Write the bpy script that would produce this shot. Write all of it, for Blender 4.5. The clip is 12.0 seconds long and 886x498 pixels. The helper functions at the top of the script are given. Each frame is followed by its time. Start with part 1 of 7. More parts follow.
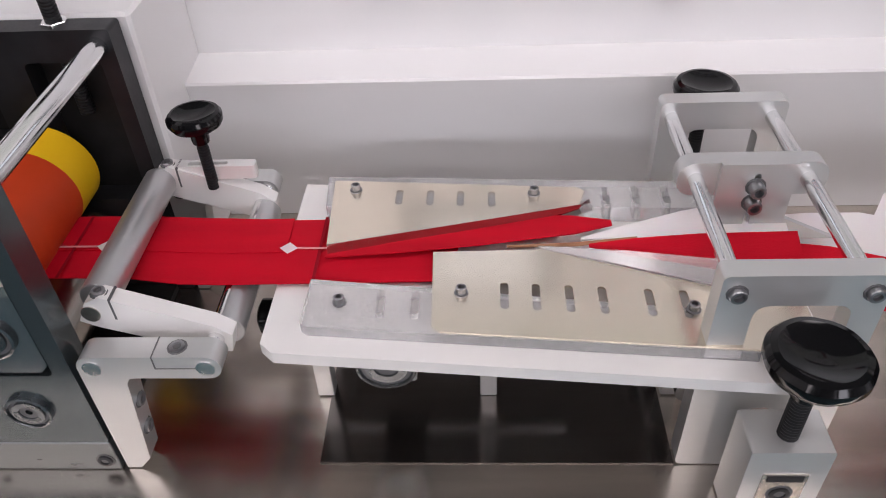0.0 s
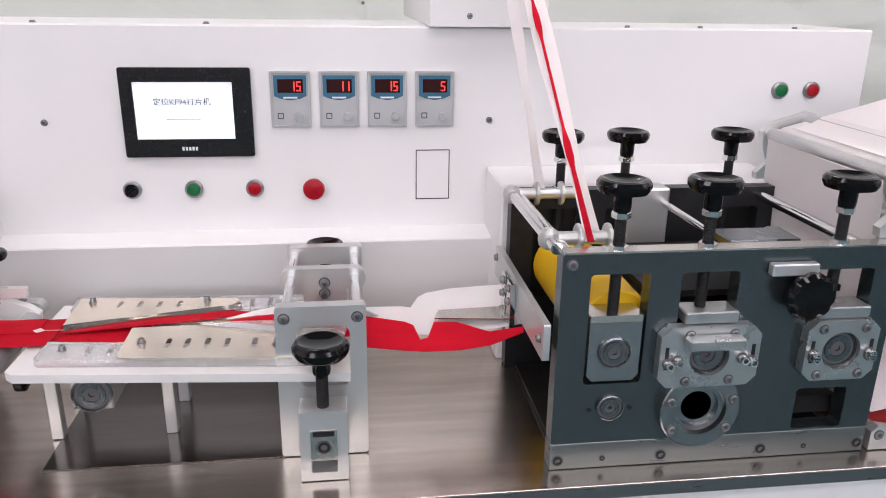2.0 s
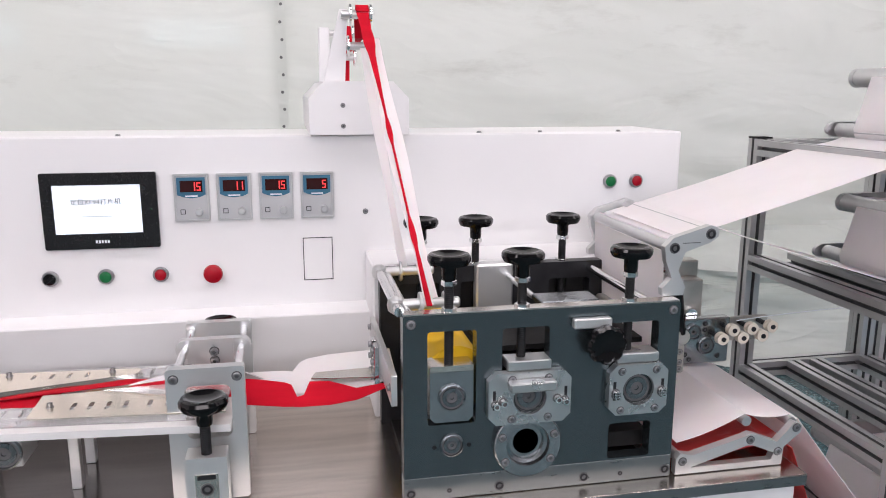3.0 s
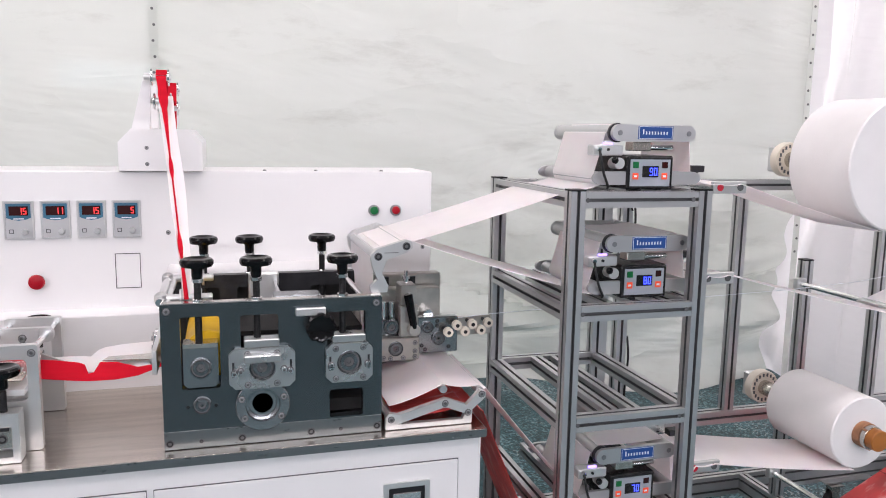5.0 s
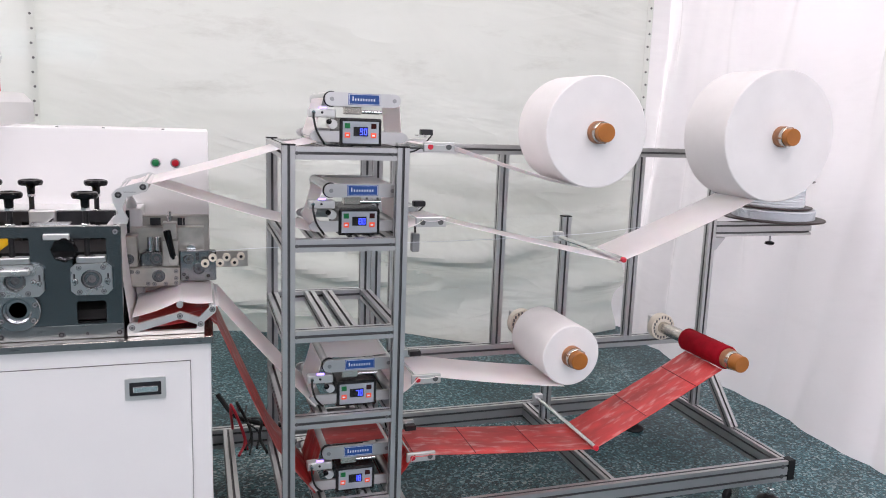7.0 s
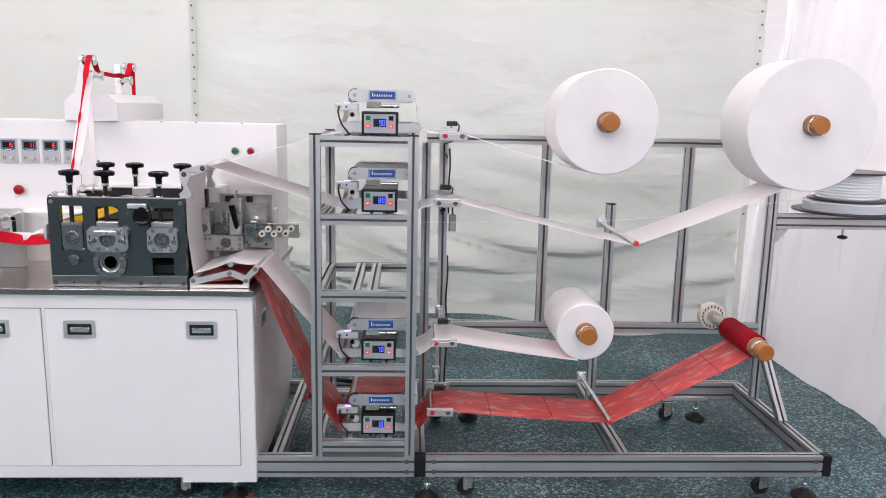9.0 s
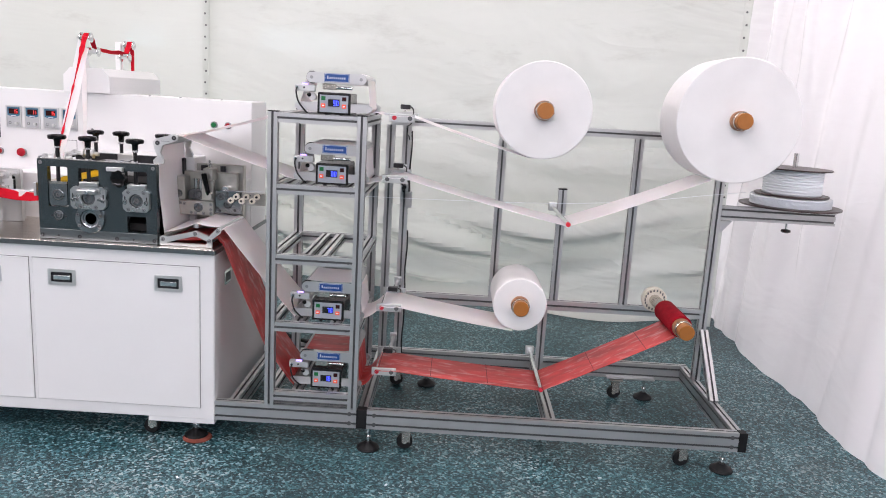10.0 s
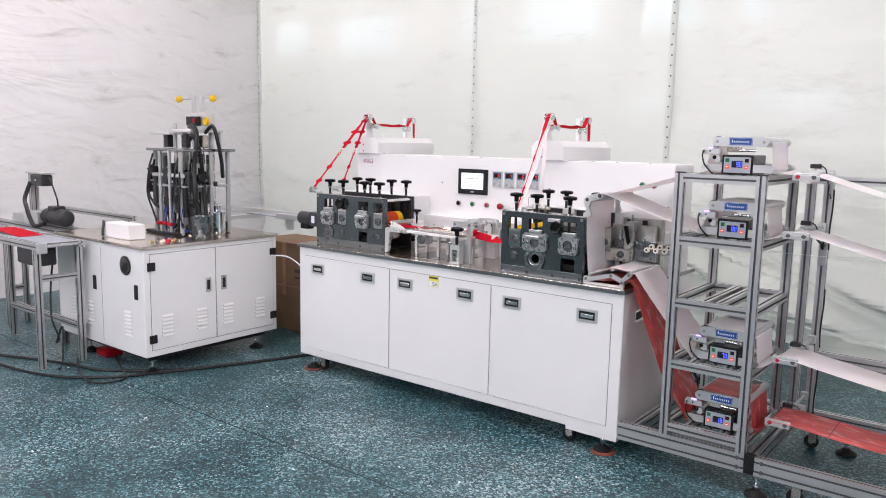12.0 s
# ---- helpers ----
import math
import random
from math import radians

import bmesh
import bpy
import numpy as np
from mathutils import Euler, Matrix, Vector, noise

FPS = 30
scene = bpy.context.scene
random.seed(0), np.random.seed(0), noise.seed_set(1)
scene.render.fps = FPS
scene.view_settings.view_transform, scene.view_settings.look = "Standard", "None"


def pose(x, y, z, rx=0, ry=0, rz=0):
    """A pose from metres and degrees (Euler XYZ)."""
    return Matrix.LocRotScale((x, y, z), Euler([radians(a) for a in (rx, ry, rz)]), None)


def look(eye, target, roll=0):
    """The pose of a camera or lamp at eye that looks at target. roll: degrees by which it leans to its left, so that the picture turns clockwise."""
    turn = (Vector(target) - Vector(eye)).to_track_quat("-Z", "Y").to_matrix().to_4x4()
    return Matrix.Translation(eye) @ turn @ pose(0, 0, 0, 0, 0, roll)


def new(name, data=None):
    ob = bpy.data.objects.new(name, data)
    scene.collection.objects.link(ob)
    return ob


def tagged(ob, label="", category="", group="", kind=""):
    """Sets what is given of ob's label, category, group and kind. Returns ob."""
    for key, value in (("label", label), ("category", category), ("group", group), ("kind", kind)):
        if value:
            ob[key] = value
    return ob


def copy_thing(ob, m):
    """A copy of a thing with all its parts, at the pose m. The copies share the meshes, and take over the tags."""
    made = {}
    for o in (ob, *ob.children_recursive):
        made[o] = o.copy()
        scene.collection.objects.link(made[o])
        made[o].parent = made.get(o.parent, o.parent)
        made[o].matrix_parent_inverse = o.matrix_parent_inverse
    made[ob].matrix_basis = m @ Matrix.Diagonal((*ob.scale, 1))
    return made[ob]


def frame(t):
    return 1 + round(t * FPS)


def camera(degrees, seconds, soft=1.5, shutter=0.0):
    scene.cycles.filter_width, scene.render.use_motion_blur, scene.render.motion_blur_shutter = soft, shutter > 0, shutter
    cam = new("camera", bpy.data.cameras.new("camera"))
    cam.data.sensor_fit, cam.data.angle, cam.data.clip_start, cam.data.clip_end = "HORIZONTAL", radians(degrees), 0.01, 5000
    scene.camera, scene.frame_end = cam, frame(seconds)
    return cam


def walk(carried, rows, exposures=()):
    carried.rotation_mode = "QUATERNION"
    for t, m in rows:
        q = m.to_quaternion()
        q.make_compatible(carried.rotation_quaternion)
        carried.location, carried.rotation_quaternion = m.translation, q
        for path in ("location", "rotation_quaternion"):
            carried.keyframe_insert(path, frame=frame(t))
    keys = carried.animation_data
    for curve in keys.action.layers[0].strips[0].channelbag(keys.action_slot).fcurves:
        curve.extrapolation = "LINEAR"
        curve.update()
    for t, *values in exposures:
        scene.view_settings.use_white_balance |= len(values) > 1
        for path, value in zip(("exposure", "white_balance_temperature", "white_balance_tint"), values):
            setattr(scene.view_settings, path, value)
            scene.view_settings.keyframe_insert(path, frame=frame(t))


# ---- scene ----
cam = camera(60.3, 12.0, soft=1.0)
METRES, EYE, TILT, LEAN, TURN = 4.5, 1.53, 0.0, 0.0, 3.4
ROWS = [
    (0.0, 0.0, 0.0, 0.0, -1.85, -40.3, 2.18),
    (0.5, 0.007, -0.0349, 0.0011, -4.02, -33.53, 1.86),
    (1.0, 0.0296, -0.0664, 0.0031, -4.34, -28.59, -0.1),
    (1.5, 0.0525, -0.0999, 0.0045, -6.61, -23.83, -1.23),
    (2.0, 0.0583, -0.1337, 0.007, -10.57, -18.83, -0.81),
    (2.5, 0.0644, -0.166, 0.0088, -13.44, -15.0, -0.19),
    (3.0, 0.0802, -0.1945, 0.0143, -14.68, -11.81, -0.1),
    (5.0, 0.1427, -0.3221, 0.0178, -19.5, -8.54, -0.96),
    (5.5, 0.1796, -0.3595, 0.0158, -20.1, -8.82, -1.52),
    (6.0, 0.2014, -0.406, 0.0149, -21.16, -9.47, -1.73),
    (6.5, 0.2317, -0.4437, 0.013, -21.48, -9.94, -1.99),
    (8.5, 0.3636, -0.5649, 0.0121, -10.87, -10.18, -1.48),
    (9.0, 0.3965, -0.589, 0.011, -5.87, -10.43, -1.19),
    (9.5, 0.4274, -0.6296, 0.0125, -6.12, -11.22, -1.28),
    (10.0, 0.4832, -0.6578, 0.009, -2.21, -11.24, -3.29),
    (10.5, 0.5245, -0.6852, 0.0133, 6.37, -10.56, -1.04),
    (11.0, 0.5548, -0.7176, 0.0161, 17.43, -9.45, 0.21),
    (11.5, 0.5891, -0.7315, 0.0132, 27.37, -8.71, -0.91),
    (12.0, 0.6048, -0.7421, 0.0163, 34.55, -8.14, -1.19),
]
walk(cam, [(t, pose(0, 0, EYE, TILT, LEAN, TURN) @ pose(METRES * x, METRES * y, METRES * z, 90 + pitch, roll, yaw)) for t, x, y, z, yaw, pitch, roll in ROWS],
     [(0.0, -0.54, 6500, 22), (0.5, -0.42, 6500, 22), (1.0, -0.33, 6500, 22), (2.0, -0.30, 6500, 22), (3.0, -0.25, 6500, 22), (5.0, -0.16, 6500, 22), (6.5, -0.17, 6500, 22), (8.5, -0.13, 6500, 22), (12.0, -0.07, 6500, 22)])

# ---- world, sun, large lights ----
world = bpy.data.worlds.new("world")
scene.world = world
world.use_nodes = True
wn = world.node_tree.nodes
sky = wn.new("ShaderNodeTexSky")
sky.sky_type, sky.sun_disc, sky.sun_elevation, sky.sun_rotation = "NISHITA", False, radians(40), radians(200)
wn["Background"].inputs["Strength"].default_value = 0.1
world.node_tree.links.new(sky.outputs[0], wn["Background"].inputs["Color"])
LAMP_W = 27.0
WINDOW_W = 84.0
# strength of the added lamps behind the sheets
BACKLIGHT_W = 205.0
EAST_BACKLIGHT_W = 600.0


def area_lamp(x, y, z, sx, sy, watts, target=None, colour=(1.0, 0.97, 0.94)):
    d = bpy.data.lights.new("unseen_area_light", "AREA")
    d.shape, d.size, d.size_y, d.energy, d.color = "RECTANGLE", sx, sy, watts, colour
    o = new("unseen_area_light", d)
    o.matrix_world = look((x, y, z), target or (x, y, 0.0)) if target else pose(x, y, z)
    return o


# ---- materials ----
def mat(name, col, rough=0.5, metal=0.0, var=0.06, vscale=6.0, bump=0.0, bscale=200.0, rvar=0.08,
        stretch=(1, 1, 1), spec=0.5, coat=0.0, emit=None, estr=0.0, trans=0.0, ior=1.45, subs=0.0, rand=0.0):
    m = bpy.data.materials.new(name)
    m.use_nodes = True
    nt = m.node_tree
    n, l = nt.nodes, nt.links
    b = n["Principled BSDF"]
    b.inputs["Metallic"].default_value = metal
    b.inputs["IOR"].default_value = ior
    b.inputs["Specular IOR Level"].default_value = spec
    b.inputs["Coat Weight"].default_value = coat
    b.inputs["Transmission Weight"].default_value = trans
    if subs:
        b.inputs["Subsurface Weight"].default_value = subs
        b.inputs["Subsurface Scale"].default_value = 0.01
    tc = n.new("ShaderNodeTexCoord")
    mp = n.new("ShaderNodeMapping")
    mp.inputs["Scale"].default_value = stretch
    l.new(tc.outputs["Object"], mp.inputs["Vector"])
    nz = n.new("ShaderNodeTexNoise")
    nz.inputs["Scale"].default_value, nz.inputs["Detail"].default_value = vscale, 5.0
    l.new(mp.outputs[0], nz.inputs["Vector"])
    fine = n.new("ShaderNodeTexNoise")
    fine.inputs["Scale"].default_value, fine.inputs["Detail"].default_value = bscale, 3.0
    l.new(mp.outputs[0], fine.inputs["Vector"])
    mixc = n.new("ShaderNodeMix")
    mixc.data_type = "RGBA"
    mixc.inputs[6].default_value = (*[max(0, c * (1 - var)) for c in col], 1)
    mixc.inputs[7].default_value = (*[min(1, c * (1 + var)) for c in col], 1)
    ramp = n.new("ShaderNodeMapRange")
    ramp.inputs["From Min"].default_value, ramp.inputs["From Max"].default_value = 0.3, 0.7
    l.new(nz.outputs["Fac"], ramp.inputs["Value"])
    l.new(ramp.outputs[0], mixc.inputs[0])
    l.new(mixc.outputs[2], b.inputs["Base Color"])
    rr = n.new("ShaderNodeMapRange")
    rr.inputs["To Min"].default_value, rr.inputs["To Max"].default_value = max(0.02, rough - rvar), min(1, rough + rvar)
    l.new(fine.outputs["Fac"], rr.inputs["Value"])
    l.new(rr.outputs[0], b.inputs["Roughness"])
    if bump:
        bp = n.new("ShaderNodeBump")
        bp.inputs["Strength"].default_value, bp.inputs["Distance"].default_value = bump, 0.002
        l.new(fine.outputs["Fac"], bp.inputs["Height"])
        l.new(bp.outputs[0], b.inputs["Normal"])
    if emit:
        b.inputs["Emission Color"].default_value = (*emit, 1)
        b.inputs["Emission Strength"].default_value = estr
    return m


M = dict(
    white=mat("white_powder_coat", (0.74, 0.735, 0.735), 0.38, var=0.02, vscale=3, bump=0.04, bscale=600),
    steel=mat("brushed_steel_sheet", (0.66, 0.60, 0.54), 0.24, 1.0, var=0.14, vscale=3, bump=0.008, bscale=60, stretch=(1, 14, 14), rvar=0.06),
    alu=mat("anodised_aluminium", (0.52, 0.52, 0.525), 0.36, 0.85, var=0.05, vscale=8, bscale=40, rvar=0.04),
    alum=mat("machined_aluminium", (0.60, 0.605, 0.60), 0.33, 0.72, var=0.03, vscale=6, bscale=30, rvar=0.04),
    plate=mat("ground_tool_steel", (0.095, 0.116, 0.124), 0.25, 0.85, var=0.04, vscale=3, bscale=18, rvar=0.03, stretch=(1, 1, 6)),
    plate_light=mat("milled_steel_band", (0.56, 0.525, 0.48), 0.22, 0.95, var=0.05, vscale=7, bscale=30, stretch=(1, 8, 8), rvar=0.04),
    band=mat("dull_steel_foot", (0.19, 0.205, 0.21), 0.28, 0.85, var=0.03, vscale=4, bscale=18, stretch=(1, 6, 6), rvar=0.02),
    chrome=mat("chromed_steel", (0.72, 0.72, 0.72), 0.15, 1.0, var=0.02, vscale=8, bscale=25, rvar=0.02),
    dark_steel=mat("dark_oxide_and_shaded_steel", (0.03, 0.03, 0.033), 0.4, 0.6, var=0.2, vscale=30),
    # near-black that imitates the shade inside the presses
    cavity=mat("press_shade_black", (0.018, 0.017, 0.017), 0.6, 0.2, var=0.3, vscale=20, spec=0.25),
    black=mat("black_bakelite", (0.004, 0.004, 0.0045), 0.08, var=0.2, vscale=10, rvar=0.03, spec=0.28),
    rubber=mat("black_rubber", (0.010, 0.010, 0.011), 0.5, var=0.2, vscale=30, spec=0.3),
    red=mat("red_nonwoven", (0.55, 0.005, 0.018), 0.7, var=0.10, vscale=14, bump=0.3, bscale=500, stretch=(0.5, 3, 3), spec=0.15),
    redroll=mat("wound_red_nonwoven", (0.27, 0.004, 0.012), 0.75, var=0.15, vscale=30, bump=0.3, bscale=400, spec=0.12),
    web=mat("white_nonwoven", (0.90, 0.86, 0.86), 0.75, var=0.03, vscale=12, bump=0.25, bscale=500, subs=0.1),
    paper=mat("white_roll_fabric", (0.75, 0.73, 0.725), 0.8, var=0.03, vscale=9, bump=0.25, bscale=350),
    seam=mat("pressed_film_seam", (0.26, 0.03, 0.03), 0.5),
    core=mat("brown_cardboard_core", (0.30, 0.14, 0.07), 0.6, var=0.25, vscale=30),
    orange=mat("orange_plastic_cap", (0.36, 0.125, 0.022), 0.42, var=0.08, vscale=20),
    yellow=mat("yellow_rubber", (0.74, 0.44, 0.01), 0.45, var=0.06, vscale=10, spec=0.3),
    fold=mat("warm_stainless_plate", (0.88, 0.79, 0.66), 0.25, 0.95, var=0.03, vscale=5, bscale=20, stretch=(1, 5, 5), rvar=0.03),
    # glow of the added panels that imitate reflected windows, bright and dim
    sheet_glow=mat("bright_reflection_glow", (0.5, 0.6, 0.65), 0.5, emit=(0.54, 0.90, 1.0), estr=3.6),
    dim_sheet_glow=mat("dim_reflection_glow", (0.5, 0.6, 0.65), 0.5, emit=(0.50, 0.90, 1.0), estr=1.7),
    brass=mat("dull_brass", (0.45, 0.33, 0.12), 0.35, 0.8, var=0.1, vscale=20),
    flange=mat("turned_steel_flange", (0.29, 0.305, 0.315), 0.20, 0.95, var=0.03, vscale=6, bscale=20, rvar=0.03),
    orange_rub=mat("orange_rubber", (0.50, 0.045, 0.010), 0.5, var=0.08, vscale=10, spec=0.25),
    card=mat("brown_carton", (0.17, 0.10, 0.055), 0.8, var=0.12, vscale=7, bump=0.1),
    acrylic=mat("clear_acrylic", (0.92, 0.92, 0.92), 0.06, trans=0.75, var=0.01),
    hmi=mat("black_panel_frame", (0.01, 0.01, 0.011), 0.25, var=0.1),
    screen=mat("lit_screen", (0.6, 0.65, 0.68), 0.2, emit=(0.86, 0.94, 1.0), estr=0.75),
    ink=mat("dark_ink", (0.03, 0.03, 0.035), 0.6),
    greyp=mat("grey_controller_face", (0.42, 0.43, 0.44), 0.45, var=0.05),
    tealp=mat("blue_controller_print", (0.03, 0.13, 0.21), 0.4, var=0.05),
    led_off=mat("dark_red_display", (0.03, 0.006, 0.006), 0.15),
    led=mat("lit_red_digits", (0.8, 0.05, 0.05), 0.3, emit=(1.0, 0.06, 0.06), estr=0.9),
    blue_led=mat("lit_blue_digits", (0.05, 0.08, 0.8), 0.3, emit=(0.06, 0.10, 1.0), estr=2.2),
    green=mat("green_button", (0.005, 0.13, 0.04), 0.3, spec=0.25),
    redbtn=mat("red_button", (0.34, 0.005, 0.014), 0.3, spec=0.25),
    blue=mat("blue_name_plate", (0.010, 0.062, 0.25), 0.35),
    pale=mat("pale_print", (0.75, 0.78, 0.82), 0.5),
    redcap=mat("red_end_cap", (0.6, 0.02, 0.04), 0.35),
    nylon=mat("cream_nylon", (0.72, 0.66, 0.56), 0.45),
    cable=mat("black_cable", (0.01, 0.01, 0.011), 0.45),
    bluecable=mat("blue_air_hose", (0.02, 0.05, 0.28), 0.4),
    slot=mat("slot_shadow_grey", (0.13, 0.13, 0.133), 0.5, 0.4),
    sticker=mat("yellow_warning_sticker", (0.75, 0.66, 0.08), 0.5),
    motor=mat("grey_motor_paint", (0.025, 0.026, 0.03), 0.45, var=0.1),
    lampface=mat("lamp_diffuser", (0.9, 0.9, 0.9), 0.5, emit=(1.0, 0.98, 0.95), estr=4.0),
    satin=mat("satin_clear_anodised", (0.80, 0.785, 0.77), 0.36, 0.3, var=0.03, vscale=8),
    bolt=mat("zinc_socket_screw", (0.30, 0.30, 0.31), 0.3, 0.95, var=0.04, vscale=10, bscale=30, rvar=0.03),
    bearing=mat("turned_bearing_steel", (0.17, 0.185, 0.195), 0.27, 0.95, var=0.03, vscale=6, bscale=20, rvar=0.03),
    keypad=mat("grey_keypad_film", (0.30, 0.33, 0.37), 0.45, var=0.05),
    violet=mat("lit_violet_sensor", (0.3, 0.2, 0.8), 0.3, emit=(0.35, 0.25, 1.0), estr=3.0),
    pinkline=mat("pressed_weld_line", (0.75, 0.30, 0.30), 0.6),
    block=mat("machined_bearing_block", (0.45, 0.465, 0.465), 0.28, 0.85, var=0.03, vscale=6, bscale=20, rvar=0.03),
    feeder=mat("worn_feeder_steel", (0.46, 0.445, 0.41), 0.32, 0.7, var=0.14, vscale=22, bscale=25, rvar=0.05),
    shim=mat("rusty_red_pad", (0.20, 0.055, 0.035), 0.7, var=0.3, vscale=25),
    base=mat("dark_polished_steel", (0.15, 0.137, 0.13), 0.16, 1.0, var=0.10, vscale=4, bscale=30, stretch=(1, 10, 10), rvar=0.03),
    joint=mat("floor_joint_filler", (0.012, 0.026, 0.030), 0.6, var=0.4, vscale=9),
    spoolrim=mat("dark_spool_flange", (0.045, 0.028, 0.026), 0.35, var=0.2, vscale=12),
    lit_key=mat("lit_orange_key", (0.7, 0.08, 0.03), 0.35, emit=(1.0, 0.10, 0.03), estr=0.25),
    lip=mat("bright_turned_lip", (0.50, 0.46, 0.43), 0.10, 1.0, var=0.03, vscale=6, bscale=20, rvar=0.02),
    plaster=mat("unseen_hall_grey", (0.24, 0.245, 0.25), 0.8, var=0.06, vscale=2),
)


def curtain_material(slack=0.18, fold=0.55, clear=0.26, col=(0.775, 0.80, 0.76), grime=0.42, glow=0.28):
    m = mat("white_plastic_sheet", col, 0.19, var=0.03, vscale=1.2, rvar=0.04, spec=0.36)
    nt = m.node_tree
    n, l = nt.nodes, nt.links
    b = n["Principled BSDF"]
    tc = n.new("ShaderNodeTexCoord")
    mp = n.new("ShaderNodeMapping")
    mp.inputs["Rotation"].default_value = (0.0, radians(32), radians(10))
    mp.inputs["Scale"].default_value = (0.5, 0.5, 1.5)
    l.new(tc.outputs["Object"], mp.inputs["Vector"])
    big = n.new("ShaderNodeTexNoise")
    big.inputs["Scale"].default_value, big.inputs["Detail"].default_value, big.inputs["Distortion"].default_value = 1.1, 3.5, 1.2
    l.new(mp.outputs[0], big.inputs["Vector"])
    bp = n.new("ShaderNodeBump")
    bp.inputs["Strength"].default_value, bp.inputs["Distance"].default_value = fold, 0.16
    # the sheet is taut near its rail and slack towards the floor
    sp, taut, mul = n.new("ShaderNodeSeparateXYZ"), n.new("ShaderNodeMapRange"), n.new("ShaderNodeMath")
    mul.operation = "MULTIPLY"
    l.new(tc.outputs["Object"], sp.inputs[0])
    l.new(sp.outputs["Z"], taut.inputs["Value"])
    for key, v in (("From Min", 1.2), ("From Max", 2.5), ("To Min", 1.0), ("To Max", slack)):
        taut.inputs[key].default_value = v
    # sharp creases: the ridges of a second, finer noise
    mp2, cr = n.new("ShaderNodeMapping"), n.new("ShaderNodeTexNoise")
    mp2.inputs["Rotation"].default_value = (radians(20), radians(-38), 0)
    mp2.inputs["Scale"].default_value = (0.7, 0.7, 2.0)
    cr.inputs["Scale"].default_value, cr.inputs["Detail"].default_value, cr.inputs["Distortion"].default_value = 1.6, 2.5, 0.8
    l.new(tc.outputs["Object"], mp2.inputs["Vector"])
    l.new(mp2.outputs[0], cr.inputs["Vector"])
    steps = [n.new("ShaderNodeMath") for _ in range(3)]
    for node, op, v in zip(steps, ("SUBTRACT", "ABSOLUTE", "MULTIPLY_ADD"), (0.5, 0.0, -0.55)):
        node.operation = op
        node.inputs[1].default_value = v
    l.new(cr.outputs["Fac"], steps[0].inputs[0])
    l.new(steps[0].outputs[0], steps[1].inputs[0])
    l.new(steps[1].outputs[0], steps[2].inputs[0])
    l.new(big.outputs["Fac"], steps[2].inputs[2])
    l.new(steps[2].outputs[0], mul.inputs[0])
    l.new(taut.outputs[0], mul.inputs[1])
    l.new(mul.outputs[0], bp.inputs["Height"])
    l.new(bp.outputs[0], b.inputs["Normal"])
    # grey-brown grime in streaky smears
    mp3, gr, gm, gx = n.new("ShaderNodeMapping"), n.new("ShaderNodeTexNoise"), n.new("ShaderNodeMapRange"), n.new("ShaderNodeMix")
    mp3.inputs["Rotation"].default_value = (0.0, radians(-24), 0.0)
    mp3.inputs["Scale"].default_value = (0.7, 0.7, 2.4)
    gr.inputs["Scale"].default_value, gr.inputs["Detail"].default_value, gr.inputs["Roughness"].default_value = 1.7, 9.0, 0.72
    for key, v in (("From Min", 0.57), ("From Max", 0.76), ("To Min", 0.0), ("To Max", grime)):
        gm.inputs[key].default_value = v
    gx.data_type = "RGBA"
    gx.inputs[7].default_value = (0.30, 0.285, 0.25, 1)
    l.new(tc.outputs["Object"], mp3.inputs["Vector"])
    l.new(mp3.outputs[0], gr.inputs["Vector"])
    l.new(gr.outputs["Fac"], gm.inputs["Value"])
    l.new(gm.outputs[0], gx.inputs[0])
    l.new(b.inputs["Base Color"].links[0].from_socket, gx.inputs[6])
    l.new(gx.outputs[2], b.inputs["Base Color"])
    tr, mx = n.new("ShaderNodeBsdfTranslucent"), n.new("ShaderNodeMixShader")
    tr.inputs["Color"].default_value = (*col, 1)
    l.new(bp.outputs[0], tr.inputs["Normal"])
    mx.inputs[0].default_value = glow
    l.new(b.outputs[0], mx.inputs[1])
    l.new(tr.outputs[0], mx.inputs[2])
    # the thin sheet lets a little light straight through
    see, thin = n.new("ShaderNodeBsdfTransparent"), n.new("ShaderNodeMixShader")
    thin.inputs[0].default_value = clear
    l.new(mx.outputs[0], thin.inputs[1])
    l.new(see.outputs[0], thin.inputs[2])
    l.new(thin.outputs[0], n["Material Output"].inputs["Surface"])
    return m


def film_material():
    """Thin red film with paler, streaky print."""
    m = mat("red_patterned_film", (0.62, 0.055, 0.055), 0.35, var=0.3, vscale=9, bump=0.2, bscale=40, stretch=(0.6, 2.0, 2.0))
    nt = m.node_tree
    n, l = nt.nodes, nt.links
    b = n["Principled BSDF"]
    tc, mp, nz, rg, mx = (n.new("ShaderNode" + k) for k in ("TexCoord", "Mapping", "TexNoise", "MapRange", "Mix"))
    mp.inputs["Scale"].default_value = (8, 24, 8)
    nz.inputs["Scale"].default_value, nz.inputs["Detail"].default_value = 1.6, 6.0
    rg.inputs["From Min"].default_value, rg.inputs["From Max"].default_value, rg.inputs["To Max"].default_value = 0.53, 0.72, 0.85
    mx.data_type = "RGBA"
    mx.inputs[7].default_value = (0.84, 0.56, 0.53, 1)
    l.new(tc.outputs["Object"], mp.inputs["Vector"])
    l.new(mp.outputs[0], nz.inputs["Vector"])
    l.new(nz.outputs["Fac"], rg.inputs["Value"])
    l.new(b.inputs["Base Color"].links[0].from_socket, mx.inputs[6])
    l.new(rg.outputs[0], mx.inputs[0])
    l.new(mx.outputs[2], b.inputs["Base Color"])
    return m


